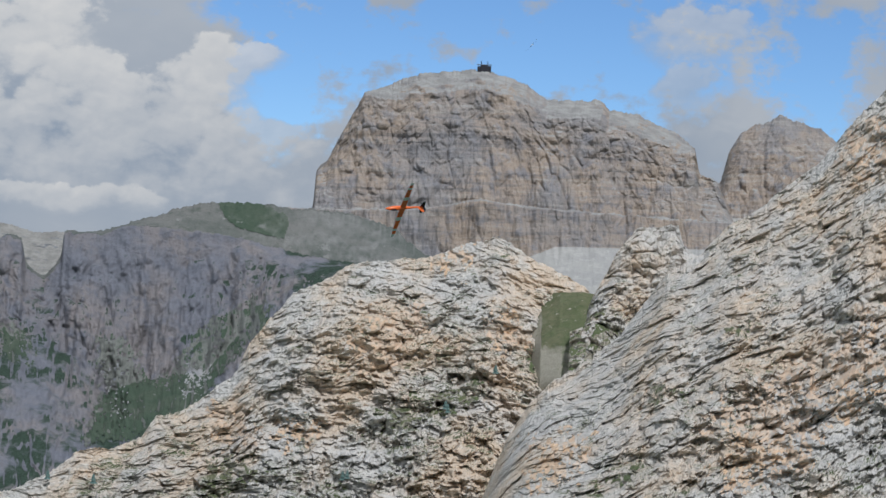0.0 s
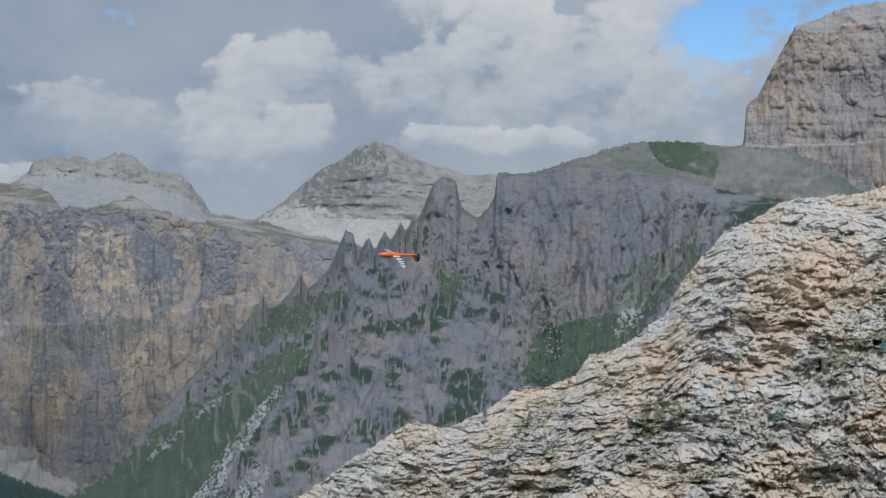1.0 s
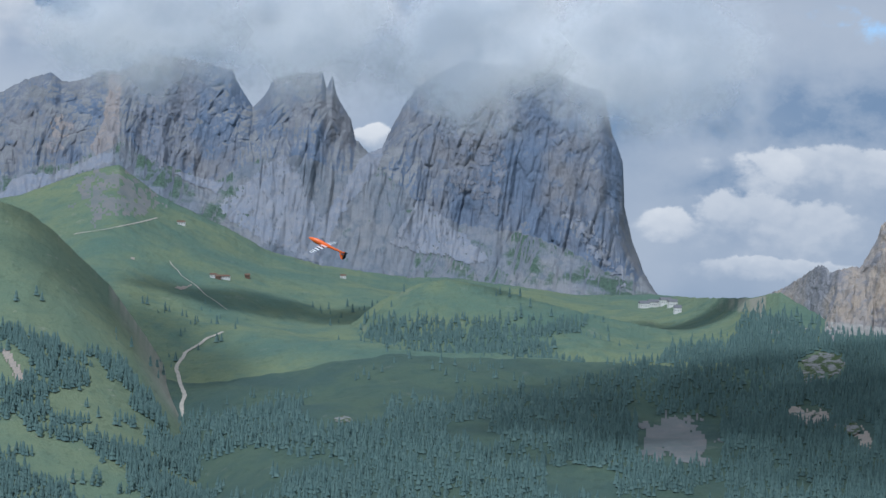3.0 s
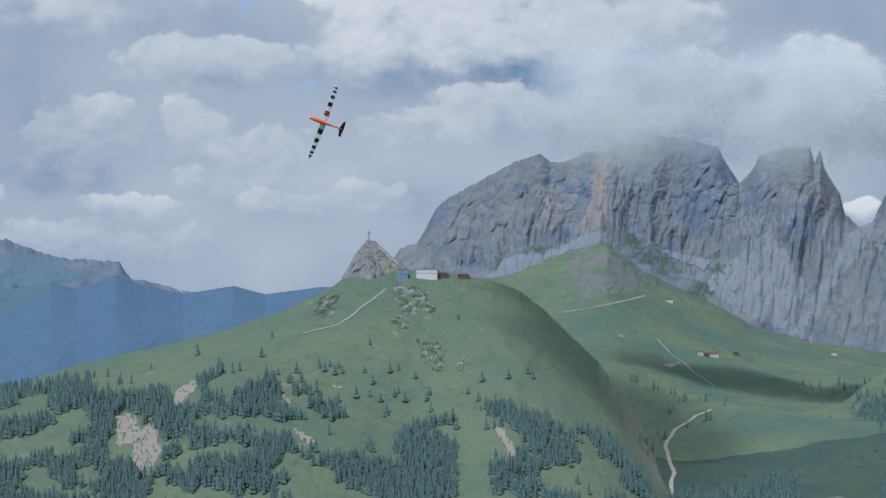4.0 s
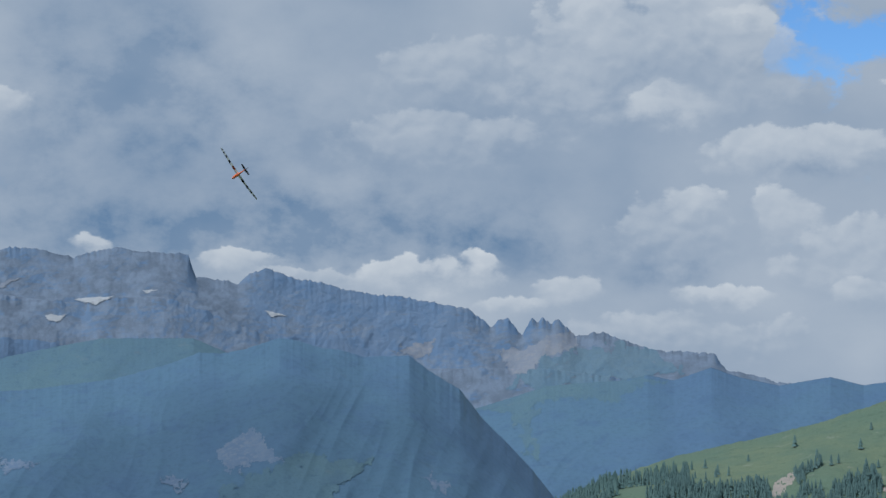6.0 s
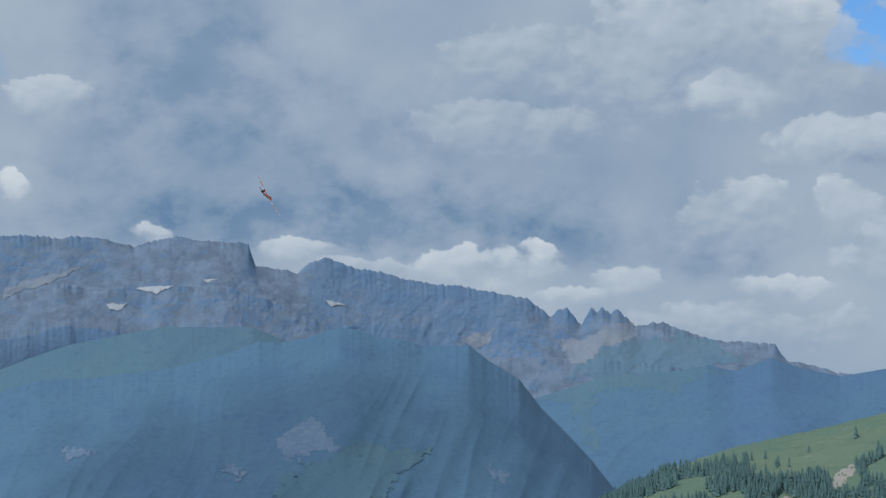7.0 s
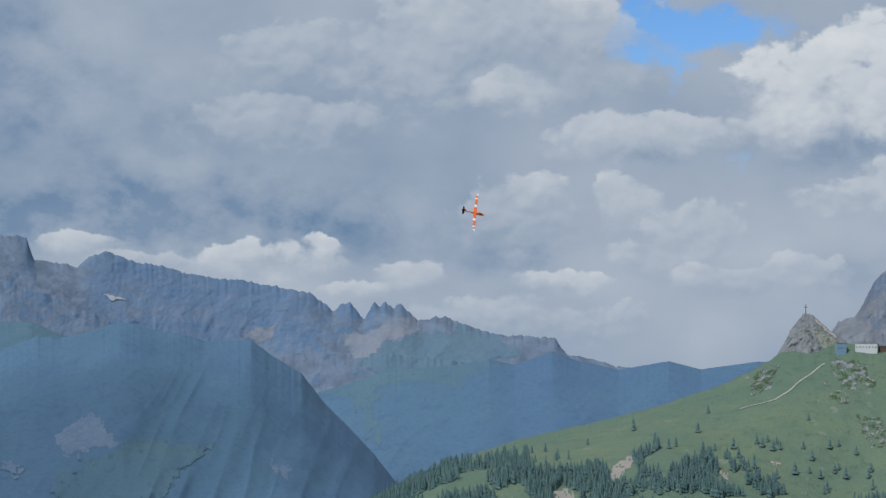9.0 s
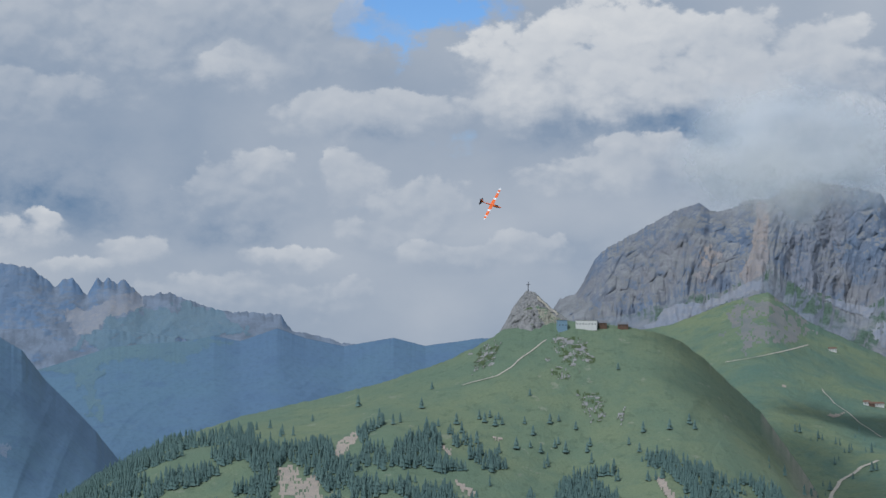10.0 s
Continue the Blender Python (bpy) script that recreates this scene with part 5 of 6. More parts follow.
    patch('stony_patch', 'lookout_hill', [(59.75, -2.67), (58.63, -2.74), (59.11, -2.9)], TIP_ROCK, ragged=0.12, label='pale stones in the turf', gaps=1, grain=8)
    patch('stony_patch', 'lookout_hill', [(61.45, -1.95), (60.88, -1.87), (61.36, -2.59), (61.77, -2.75)], TIP_ROCK, ragged=0.12, label='pale stones in the turf', gaps=1, grain=8)
    patch('stony_patch', 'lookout_hill', [(57.67, -3.86), (57.35, -3.69), (57.51, -4.17)], TIP_ROCK, ragged=0.12, label='pale stones in the turf', gaps=1, grain=8)
    patch('grass_back', 'summit_rock', [(60.0, -0.82), (59.6, -0.98), (58.79, -1.49), (58.79, -2.1), (59.67, -2.1), (59.72, -1.46)], MEADOW, ragged=0.08, label='green turf on the back of the rock')
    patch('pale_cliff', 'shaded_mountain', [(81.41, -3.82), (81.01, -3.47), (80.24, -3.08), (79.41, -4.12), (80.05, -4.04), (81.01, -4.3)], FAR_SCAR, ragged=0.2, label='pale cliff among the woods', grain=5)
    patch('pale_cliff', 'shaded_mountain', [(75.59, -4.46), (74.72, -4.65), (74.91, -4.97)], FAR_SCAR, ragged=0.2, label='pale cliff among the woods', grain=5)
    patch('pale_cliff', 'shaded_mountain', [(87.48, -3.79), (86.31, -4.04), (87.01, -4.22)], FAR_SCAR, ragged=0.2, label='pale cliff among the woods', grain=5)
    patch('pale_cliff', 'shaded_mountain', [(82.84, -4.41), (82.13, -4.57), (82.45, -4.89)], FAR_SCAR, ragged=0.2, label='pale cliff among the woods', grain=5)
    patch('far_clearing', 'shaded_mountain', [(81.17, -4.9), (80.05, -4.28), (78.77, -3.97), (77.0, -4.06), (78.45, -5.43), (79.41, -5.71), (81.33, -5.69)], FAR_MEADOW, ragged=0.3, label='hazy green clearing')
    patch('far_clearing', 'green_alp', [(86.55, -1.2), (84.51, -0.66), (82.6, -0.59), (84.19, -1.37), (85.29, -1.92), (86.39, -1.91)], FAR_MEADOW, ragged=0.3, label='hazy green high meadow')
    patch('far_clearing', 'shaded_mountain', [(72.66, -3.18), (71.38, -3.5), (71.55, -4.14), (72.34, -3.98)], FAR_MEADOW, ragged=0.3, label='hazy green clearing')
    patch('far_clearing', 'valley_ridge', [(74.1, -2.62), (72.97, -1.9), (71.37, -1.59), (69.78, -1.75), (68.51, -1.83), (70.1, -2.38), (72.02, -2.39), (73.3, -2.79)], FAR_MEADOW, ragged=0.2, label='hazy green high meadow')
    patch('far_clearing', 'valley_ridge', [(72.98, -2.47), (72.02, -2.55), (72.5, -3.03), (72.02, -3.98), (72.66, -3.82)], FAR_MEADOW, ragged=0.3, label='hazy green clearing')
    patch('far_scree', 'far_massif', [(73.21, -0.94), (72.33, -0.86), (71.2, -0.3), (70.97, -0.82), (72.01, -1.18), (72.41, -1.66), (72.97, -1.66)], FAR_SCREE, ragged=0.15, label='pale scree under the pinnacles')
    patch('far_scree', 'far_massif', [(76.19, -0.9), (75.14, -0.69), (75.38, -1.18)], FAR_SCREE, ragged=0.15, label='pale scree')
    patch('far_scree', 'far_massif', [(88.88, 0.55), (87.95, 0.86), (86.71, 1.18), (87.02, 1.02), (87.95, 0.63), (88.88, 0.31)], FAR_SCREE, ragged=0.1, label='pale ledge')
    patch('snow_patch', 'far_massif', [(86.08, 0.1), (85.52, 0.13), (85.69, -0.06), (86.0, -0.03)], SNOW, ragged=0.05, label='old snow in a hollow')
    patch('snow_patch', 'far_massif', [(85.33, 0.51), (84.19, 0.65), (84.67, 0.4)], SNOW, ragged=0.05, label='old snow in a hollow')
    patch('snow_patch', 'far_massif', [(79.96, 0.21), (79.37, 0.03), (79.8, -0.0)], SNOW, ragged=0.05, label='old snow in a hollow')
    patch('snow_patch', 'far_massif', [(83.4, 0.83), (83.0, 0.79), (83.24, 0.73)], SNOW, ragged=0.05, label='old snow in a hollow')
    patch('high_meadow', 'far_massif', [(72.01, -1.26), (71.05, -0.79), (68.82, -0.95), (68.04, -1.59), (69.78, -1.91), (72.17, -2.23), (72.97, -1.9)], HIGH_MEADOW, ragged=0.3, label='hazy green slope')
    patch('scree_apron', 'ochre_wall', [(24.42, 0.83), (23.3, 1.12), (21.07, 0.93), (19.63, 0.6), (18.67, -0.18), (19.46, -0.24), (21.06, 0.53), (22.32, 0.08), (22.96, 0.07), (23.45, 0.61)], FAN, ragged=0.12, label='pale scree apron below the summit')
    patch('rock_face', 'pale_pyramid', [(16.19, 0.95), (14.92, 1.86), (14.26, 2.2), (13.71, 1.64), (14.33, 0.51), (15.21, 0.09), (16.34, 0.3)], BROWN_SCREE, ragged=0.15, label='darker rock face', gaps=0.9)
    patch('scree_apron', 'pale_pyramid', [(17.62, -0.04), (16.34, 0.43), (15.05, 0.04), (13.11, -0.27), (13.74, -0.69), (16.48, -0.63)], SCREE, ragged=0.15, label='pale scree apron', gaps=0.7)
    patch('scree_gully', 'side_peak', [(-7.09, 3.36), (-7.64, 3.38), (-7.89, 3.15), (-7.29, 2.25), (-6.83, 1.75), (-6.18, 1.89)], SCREE, ragged=0.05, label='scree gully')
    patch('landslip', 'pass_pasture', [(38.39, -7.34), (37.13, -7.12), (36.26, -7.91), (36.96, -8.46), (38.22, -8.21)], BROWN_SCREE, ragged=0.4, label='brown landslip among the spruces')
    patch('bare_scar', 'pass_pasture', [(34.13, -5.92), (33.5, -5.23), (32.78, -5.19), (32.77, -5.68), (33.65, -6.03)], TIP_ROCK, ragged=0.2, label='pale stony scar among the spruces', gaps=0.6)
    patch('bare_scar', 'pass_pasture', [(34.44, -6.72), (33.32, -6.77), (33.08, -7.04), (33.8, -7.2)], BARE, ragged=0.15, label='pale stony scar among the spruces', gaps=0.6)
    patch('bare_scar', 'pass_pasture', [(32.68, -7.03), (32.19, -7.19), (31.78, -7.67), (32.18, -7.78)], BARE, ragged=0.15, label='pale stony scar among the spruces', gaps=0.6)
    patch('bare_scar', 'pass_pasture', [(29.55, -5.64), (29.16, -4.83), (28.92, -4.99), (28.98, -5.72)], TIP_ROCK, ragged=0.12, label='pale scree chute', gaps=0.6)
    patch('bare_scar', 'pass_pasture', [(28.29, -8.75), (27.48, -8.81), (27.8, -9.06)], TIP_ROCK, ragged=0.1, label='pale stony scar among the spruces', gaps=0.6)
    patch('green_clearing', 'grass_knoll', [(48.1, -6.9), (46.9, -6.86), (46.08, -7.39), (45.59, -7.69), (46.88, -7.58), (47.85, -7.3)], MEADOW, ragged=0.15, label='bright green clearing')


covers()


# ------------------------------------------------------------ forests and trees
def prism(points, faces, verts, polys):
    k = len(verts)
    verts.extend(points)
    polys.extend(tuple(k + i for i in f) for f in faces)


def spruce_shape(rng, sides=5, tiers=3):
    """A unit spruce: ragged stacked skirts on a stem; height 1."""
    verts, faces = [], []
    for k in range(tiers):
        z0, z1 = 0.10 + 0.27 * k, min(1.0, 0.52 + 0.27 * k)
        r = 0.20 * (1 - 0.27 * k)
        a0 = rng.random() * 6.28
        n = len(verts)
        for i in range(sides):
            a = a0 + 6.283 * i / sides
            rr = r * (0.75 + 0.5 * rng.random())
            verts.append((rr * math.cos(a), rr * math.sin(a), z0 + 0.05 * (rng.random() - 0.5)))
        verts.append((0.02 * (rng.random() - 0.5), 0.02 * (rng.random() - 0.5), z1))
        faces += [(n + i, n + (i + 1) % sides, n + sides) for i in range(sides)]
    return np.array(verts), faces


NEEDLES = bpy.data.materials.new("spruce needles")
NEEDLES.use_nodes = True
_n = Nodes(NEEDLES.node_tree)
_b = NEEDLES.node_tree.nodes["Principled BSDF"]
_b.inputs["Roughness"].default_value = 0.9
_rnd = _n.add("ShaderNodeNewGeometry")
# Needle tones are raised and blued to stand for valley haze.
_n.put(_b.inputs["Base Color"], _n.mix(_n.noise(_rnd.outputs["Position"], 0.012, 3, 0.6), _n.mix(_rnd.outputs["Random Per Island"], (0.066, 0.116, 0.112), (0.128, 0.19, 0.165)), (0.098, 0.16, 0.145)))
BARK = plain("spruce bark", (0.09, 0.065, 0.045), 0.9)


# open ground among the trees: bearing, elevation, half width, half height
OPEN_GROUND = [(37.39, -7.81, 1.07, 0.74), (33.37, -5.61, 0.68, 0.46), (33.66, -6.93, 0.68, 0.26), (32.21, -7.42, 0.45, 0.41), (29.15, -5.29, 0.31, 0.49), (27.86, -8.87, 0.4, 0.17), (46.9, -7.29, 1.25, 0.46), (65.34, -4.82, 0.43, 0.48), (66.41, -6.41, 0.45, 0.73), (62.45, -4.98, 0.2, 0.27), (61.03, -4.66, 0.2, 0.17), (61.95, -6.1, 0.36, 0.38), (56.2, -6.17, 0.36, 0.53), (66.95, -5.81, 0.4, 0.54)]


def forest(name, land, b0, b1, count, inside, tall, label, seed):
    """Spruces strewn over a landform where inside(bearing, elevation) allows, joined into one."""
    rng = random.Random(seed)
    shapes = [spruce_shape(rng) for _ in range(6)]
    b, D, Z, crest = GRIDS[land]
    verts, faces, k, tries = [], [], 0, 0
    made = 0
    while made < count and tries < count * 12:
        tries += 1
        bearing, row = b0 + (b1 - b0) * rng.random(), rng.random()
        p = surface(land, bearing, row=row)
        e = math.degrees(math.atan2(p.z - EYE, math.hypot(p.x, p.y)))
        if e < -10.5 or any(((bearing - c[0]) / c[2]) ** 2 + ((e - c[1]) / c[3]) ** 2 < 1 for c in OPEN_GROUND) or not inside(bearing, e, p, rng):
            continue
        v, f = shapes[rng.randrange(6)]
        h = tall * (0.55 + 0.75 * rng.random())
        w = h * (0.8 + 0.4 * rng.random())
        verts.append(v * (w, w, h) + (p.x, p.y, p.z - 0.8))
        faces += [(a + k, c + k, d + k) for a, c, d in f]
        k += len(v)
        made += 1
    me = bpy.data.meshes.new(name)
    me.from_pydata(np.concatenate(verts).tolist(), [], faces)
    me.materials.append(NEEDLES)
    tagged(new(name, me), label, "forest", kind="stuff")


def band(rows):
    rows = sorted(rows)
    xs, ys = [r[0] for r in rows], [r[1] for r in rows]
    return lambda b: float(np.interp(b, xs, ys))


def patchy(p, size, level):
    return 1.3 * noise.fractal(Vector((p.x / size, p.y / size, 0.5)), 0.9, 2.0, 3) > level


WOOD_LINE = band([(77, -7.4), (71, -5.3), (70.5, -4.95), (68.1, -4.7), (66.6, -4.95), (65.8, -4.75), (64.2, -4.3), (63.5, -4.6), (62.9, -4.6), (61.6, -5.0), (60.3, -5.6), (59, -5.85), (57.75, -5.5), (56.1, -4.85), (55.4, -4.7), (54.5, -5.2), (53.5, -5.4), (52.9, -6.0), (51.9, -6.8), (50, -8)])
VALLEY_LINE = band([(60, -7), (52, -8.2), (50, -7.5), (48.2, -7.1), (46.6, -7.6), (43.4, -7.1), (40.2, -6.6), (38, -5.6), (36, -5.2), (35.4, -4.3), (33, -4.9), (30.6, -5.1), (28.2, -5.8), (26.5, -6.6), (24, -7.6), (21, -9)])


def forests():
    forest("spruce_forest", "lookout_hill", 50.5, 77, 19000, lambda b, e, p, r: e < WOOD_LINE(b) + 0.5 * (r.random() ** 4) and patchy(p, 60, -0.25 if e < -7.2 else -0.05) and (b > 57.6 or patchy(p, 80, 0.12) or e < -8) and not (51.2 < b < 51.9 and e > -8.2), 14, "dense dark spruce forest on the foot of the hill", 5)
    forest("valley_forest", "pass_pasture", 22, 60, 24000, lambda b, e, p, r: e < VALLEY_LINE(b) + 0.6 * r.random() ** 4 and (patchy(p, 140, -0.42) or (b < 36 and patchy(p, 90, -0.7))) and not (abs(b - 37.3) < 1.2 and -8.4 < e < -7.1), 14, "dark spruce forest with clearings in the valley", 6)
    forest("knoll_forest", "grass_knoll", 33, 49.5, 4200, lambda b, e, p, r: (40.3 < b + 0.8 * noise.noise(p / 90) < 46.4 and -6.2 < e < -4.75 + 0.3 * r.random() and patchy(p, 200, -0.5)) or (e < VALLEY_LINE(b) and patchy(p, 130, -0.1)) or (r.random() < 0.05 and patchy(p, 100, 0.2)), 14, "dark spruce forest on the flank of the knoll", 7)
    forest("scattered_spruces", "pass_pasture", 42, 60, 260, lambda b, e, p, r: -6.4 < e < -4.3 and patchy(p, 120, 0.15), 13, "loose spruces scattered over the pasture", 8)


forests()


def spruce():
    """One free-standing spruce with its stem and skirts."""
    top = new("spruce_tree")
    tagged(top, "dark green spruce standing alone on the meadow", "tree", "spruces on the meadow")
    rng = random.Random(3)
    v, f = spruce_shape(rng, 9, 3)
    me = bpy.data.meshes.new("crown")
    me.from_pydata((v * (1.25, 1.25, 1)).tolist(), [], f)
    me.materials.append(NEEDLES)
    new("crown", me).parent = top
    bm = bmesh.new()
    bmesh.ops.create_cone(bm, cap_ends=True, segments=7, radius1=0.028, radius2=0.012, depth=0.5, matrix=Matrix.Translation((0, 0, 0.22)))
    me = bpy.data.meshes.new("trunk")
    bm.to_mesh(me)
    me.materials.append(BARK)
    new("trunk", me).parent = top
    return top


def meadow_trees():
    rng = random.Random(12)
    first = spruce()
    places = [(58.48, -4.97), (59.54, -4.18), (59.29, -4.1), (58.81, -4.33), (56.15, -4.31), (60.02, -4.5), (60.26, -4.18), (57.61, -2.63), (60.11, -3.38), (59.3, -4.75), (59.4, -4.85), (59.1, -5.0), (60.1, -4.85), (59.8, -5.0), (60.5, -4.9),
              (61.0, -4.05), (61.25, -4.0), (61.4, -4.15), (61.1, -4.25), (60.9, -4.2), (61.55, -4.05), (55.6, -4.15), (55.45, -4.3), (63.2, -3.75), (65.0, -3.7), (58.4, -4.8), (56.9, -4.4), (57.3, -4.75), (57.0, -4.95), (62.2, -4.2), (66.3, -4.1), (67.5, -4.3), (62.9, -3.2), (64.4, -4.0)]
    for i, (b, e) in enumerate(places):
        p = surface("lookout_hill", b, e)
        h = 10 + 8 * rng.random()
        tree = first if i == 0 else copy_thing(first, Matrix())
        tree.matrix_world = Matrix.LocRotScale((p.x, p.y, p.z - 0.5), Euler((0, 0, rng.random() * 6)), (h, h, h))
    pine = [(-0.31, -3.3), (-1.63, -2.15), (2.47, -5.25), (10.86, -5.5), (-0.25, -3.2), (2.6, -5.3), (9.6, -5.6)]
    for b, e in pine:
        p = surface("crag", b, e)
        h = 2.2 + 1.2 * rng.random()
        tree = copy_thing(first, Matrix())
        tree.matrix_world = Matrix.LocRotScale((p.x * 0.994, p.y * 0.994, p.z - 0.3), Euler((0, 0, rng.random() * 6)), (h * 1.3, h * 1.3, h))
        tagged(tree, "small dark mountain pine rooted on the crag", "tree", "pines on the crag")


meadow_trees()


# ------------------------------------------------------------ paths
def ribbon(name, land, points, width, mat, label):
    """A beaten path laid over a landform through the given bearings and elevations."""
    pts = []
    for (b0, e0), (b1, e1) in zip(points, points[1:]):
        for i in range(12):
            f = i / 12
            wig = 0.02 * math.sin(0.6 * len(pts)) + 0.02 * math.sin(0.27 * len(pts))
            b, e = b0 * (1 - f) + b1 * f + wig, e0 * (1 - f) + e1 * f
            p = surface(land, b, e)
            n = (surface(land, b - 0.15, e) - p).cross(surface(land, b, e + 0.06) - p).normalized()
            pts.append((p, n if n.z > 0 else -n))
    bm = bmesh.new()
    prev = None
    for i, (p, n) in enumerate(pts):
        q = pts[min(i + 1, len(pts) - 1)][0] - pts[max(i - 1, 0)][0]
        side = q.cross(n).normalized() * width * (0.4 + 0.2 * math.sin(i * 1.7) ** 2)
        a, c = bm.verts.new(p + side + n * 0.8), bm.verts.new(p - side + n * 0.8)
        if prev:
            bm.faces.new((prev[0], a, c, prev[1]))
        prev = a, c
    bmesh.ops.recalc_face_normals(bm, faces=bm.faces)
    me = bpy.data.meshes.new(name)
    bm.to_mesh(me)
    me.materials.append(mat)
    tagged(new(name, me), label, "path", kind="structure")


GRAVEL = rock("pale gravel", ((0.42, 0.38, 0.31), (0.36, 0.33, 0.28), (0.46, 0.42, 0.35)), 12, streak=0.0, stain=0.15, bump=0.3)


def paths():
    ribbon("road", "pass_pasture", [(55.48, -8.99), (54.29, -8.49), (52.67, -8.27), (51.87, -8.05), (51.48, -7.48), (51.44, -6.92), (51.67, -6.2), (51.44, -5.71), (50.81, -5.3), (50.33, -5.08)], 5.5, GRAVEL, "pale gravel track winding up the valley")
    ribbon("road", "lookout_hill", [(62.04, -3.1), (61.0, -2.82), (60.36, -2.34), (59.56, -1.75)], 2.2, GRAVEL, "narrow path climbing the grassy hill")
    ribbon("road", "pass_pasture", [(54.6, -2.42), (53.59, -2.24), (52.16, -1.88)], 2.8, GRAVEL, "pale track crossing the high pasture")
    ribbon("road", "pass_pasture", [(51.91, -3.13), (51.58, -3.52), (50.86, -4.07), (50.2, -4.5)], 2.2, GRAVEL, "pale track down the pasture")
    ribbon("road", "grass_knoll", [(48.14, -5.38 - 0.6), (47.88, -6.3), (47.79, -6.57), (48.02, -6.98)], 2.2, GRAVEL, "pale zigzag path on the knoll")
    ribbon("road", "summit_rock", [(59.9, -0.56), (59.57, -0.9), (59.3, -1.12)], 3.5, GRAVEL, "stony path up to the summit cross")
    ribbon("road", "pass_pasture", [(30.9, -7.02), (28.96, -7.32), (26.53, -7.84), (24.2, -8.2)], 5, GRAVEL, "pass road through the forest")


paths()


def outcrop(land, b, e, wide, high, mat, label, seed):
    """A lumpy bare patch of rock or earth in a slope."""
    p = surface(land, b, e)
    bm = bmesh.new()
    bmesh.ops.create_icosphere(bm, subdivisions=4, radius=1.0)
    for v in bm.verts:
        c = v.co.copy()
        r = 1 + 0.32 * noise.fractal(c * 2.2 + Vector((seed, 0, 0)), 0.8, 2.0, 4) + 0.16 * noise.fractal(c * 7 + Vector((seed, 3, 0)), 0.8, 2.0, 3)
        v.co = c * r
    me = bpy.data.meshes.new("outcrop")
    bm.to_mesh(me)
    me.materials.append(mat)
    ob = new("outcrop", me)
    n = (surface(land, b - 0.2, e) - p).cross(surface(land, b, e + 0.08) - p).normalized()
    n = n if n.z > 0 else -n
    across = Vector((-p.y, p.x, 0)).normalized()
    turn = Matrix((across, n.cross(across), n)).transposed()
    ob.matrix_world = Matrix.Translation(p + n * 0.2) @ turn.to_4x4() @ Matrix.Diagonal((wide, high * 1.6, min(wide, high) * 0.10, 1))
    tagged(ob, label, "rock outcrop", "outcrops on the slopes")


def outcrops():
    for i, (b, e, w, h) in enumerate([(59.07, -1.8, 16, 8), (58.7, -2.0, 18, 11), (58.4, -2.35, 12, 12), (61.48, -2.34, 10, 9), (59.3, -2.6, 8, 5), (61.2, -2.5, 9, 6), (59.6, -2.35, 6, 6), (58.9, -2.5, 9, 5), (61.8, -2.2, 6, 4), (59.0, -2.2, 8, 7)]):
        outcrop("lookout_hill", b, e, 0.55 * w, 0.55 * h, TIP_ROCK, "pale limestone outcrop in the grass", 30 + i)
    for i, (b, e, w, h) in enumerate([(33.2, -5.45, 34, 20), (32.6, -7.2, 14, 22), (33.8, -6.9, 24, 8), (46.9, -7.5, 10, 8), (31.0, -5.3, 20, 14), (29.4, -5.5, 16, 18), (39.3, -8.4, 16, 10), (34.3, -4.6, 26, 10)]):
        outcrop("pass_pasture", b, e, w, h, TIP_ROCK, "bare landslip scar among the spruces", 60 + i)


outcrops()


# ------------------------------------------------------------ buildings
def part(name, bm, mat, parent, label=""):
    me = bpy.data.meshes.new(name)
    bm.to_mesh(me)
    bm.free()
    me.materials.append(mat)
    ob = new(name, me)
    ob.parent = parent
    if label:
        tagged(ob, label)
    return ob


def box(x, y, z, sx, sy, sz, bevel=0.0):
    bm = bmesh.new()
    bmesh.ops.create_cube(bm, size=1.0, matrix=Matrix.Translation((x, y, z + sz / 2)) @ Matrix.Diagonal((sx, sy, sz, 1)))
    if bevel:
        bmesh.ops.bevel(bm, geom=bm.edges[:], offset=bevel, segments=1, affect="EDGES")
    return bm


def rod(p, q, r, seg=8):
    bm = bmesh.new()
    p, q = Vector(p), Vector(q)
    m = Matrix.Translation((p + q) / 2) @ (q - p).to_track_quat("Z", "Y").to_matrix().to_4x4()
    bmesh.ops.create_cone(bm, cap_ends=True, segments=seg, radius1=r, radius2=r * 0.8, depth=(q - p).length, matrix=m)
    return bm


def gable(w, d, z, h, over):
    bm = bmesh.new()
    w, d = w / 2 + over, d / 2 + over
    v = [bm.verts.new(c) for c in ((-w, -d, z), (w, -d, z), (w, d, z), (-w, d, z), (-w, 0, z + h), (w, 0, z + h))]
    for f in ((0, 1, 5, 4), (2, 3, 4, 5), (1, 2, 5), (3, 0, 4), (3, 2, 1, 0)):
        bm.faces.new([v[i] for i in f])
    return bm


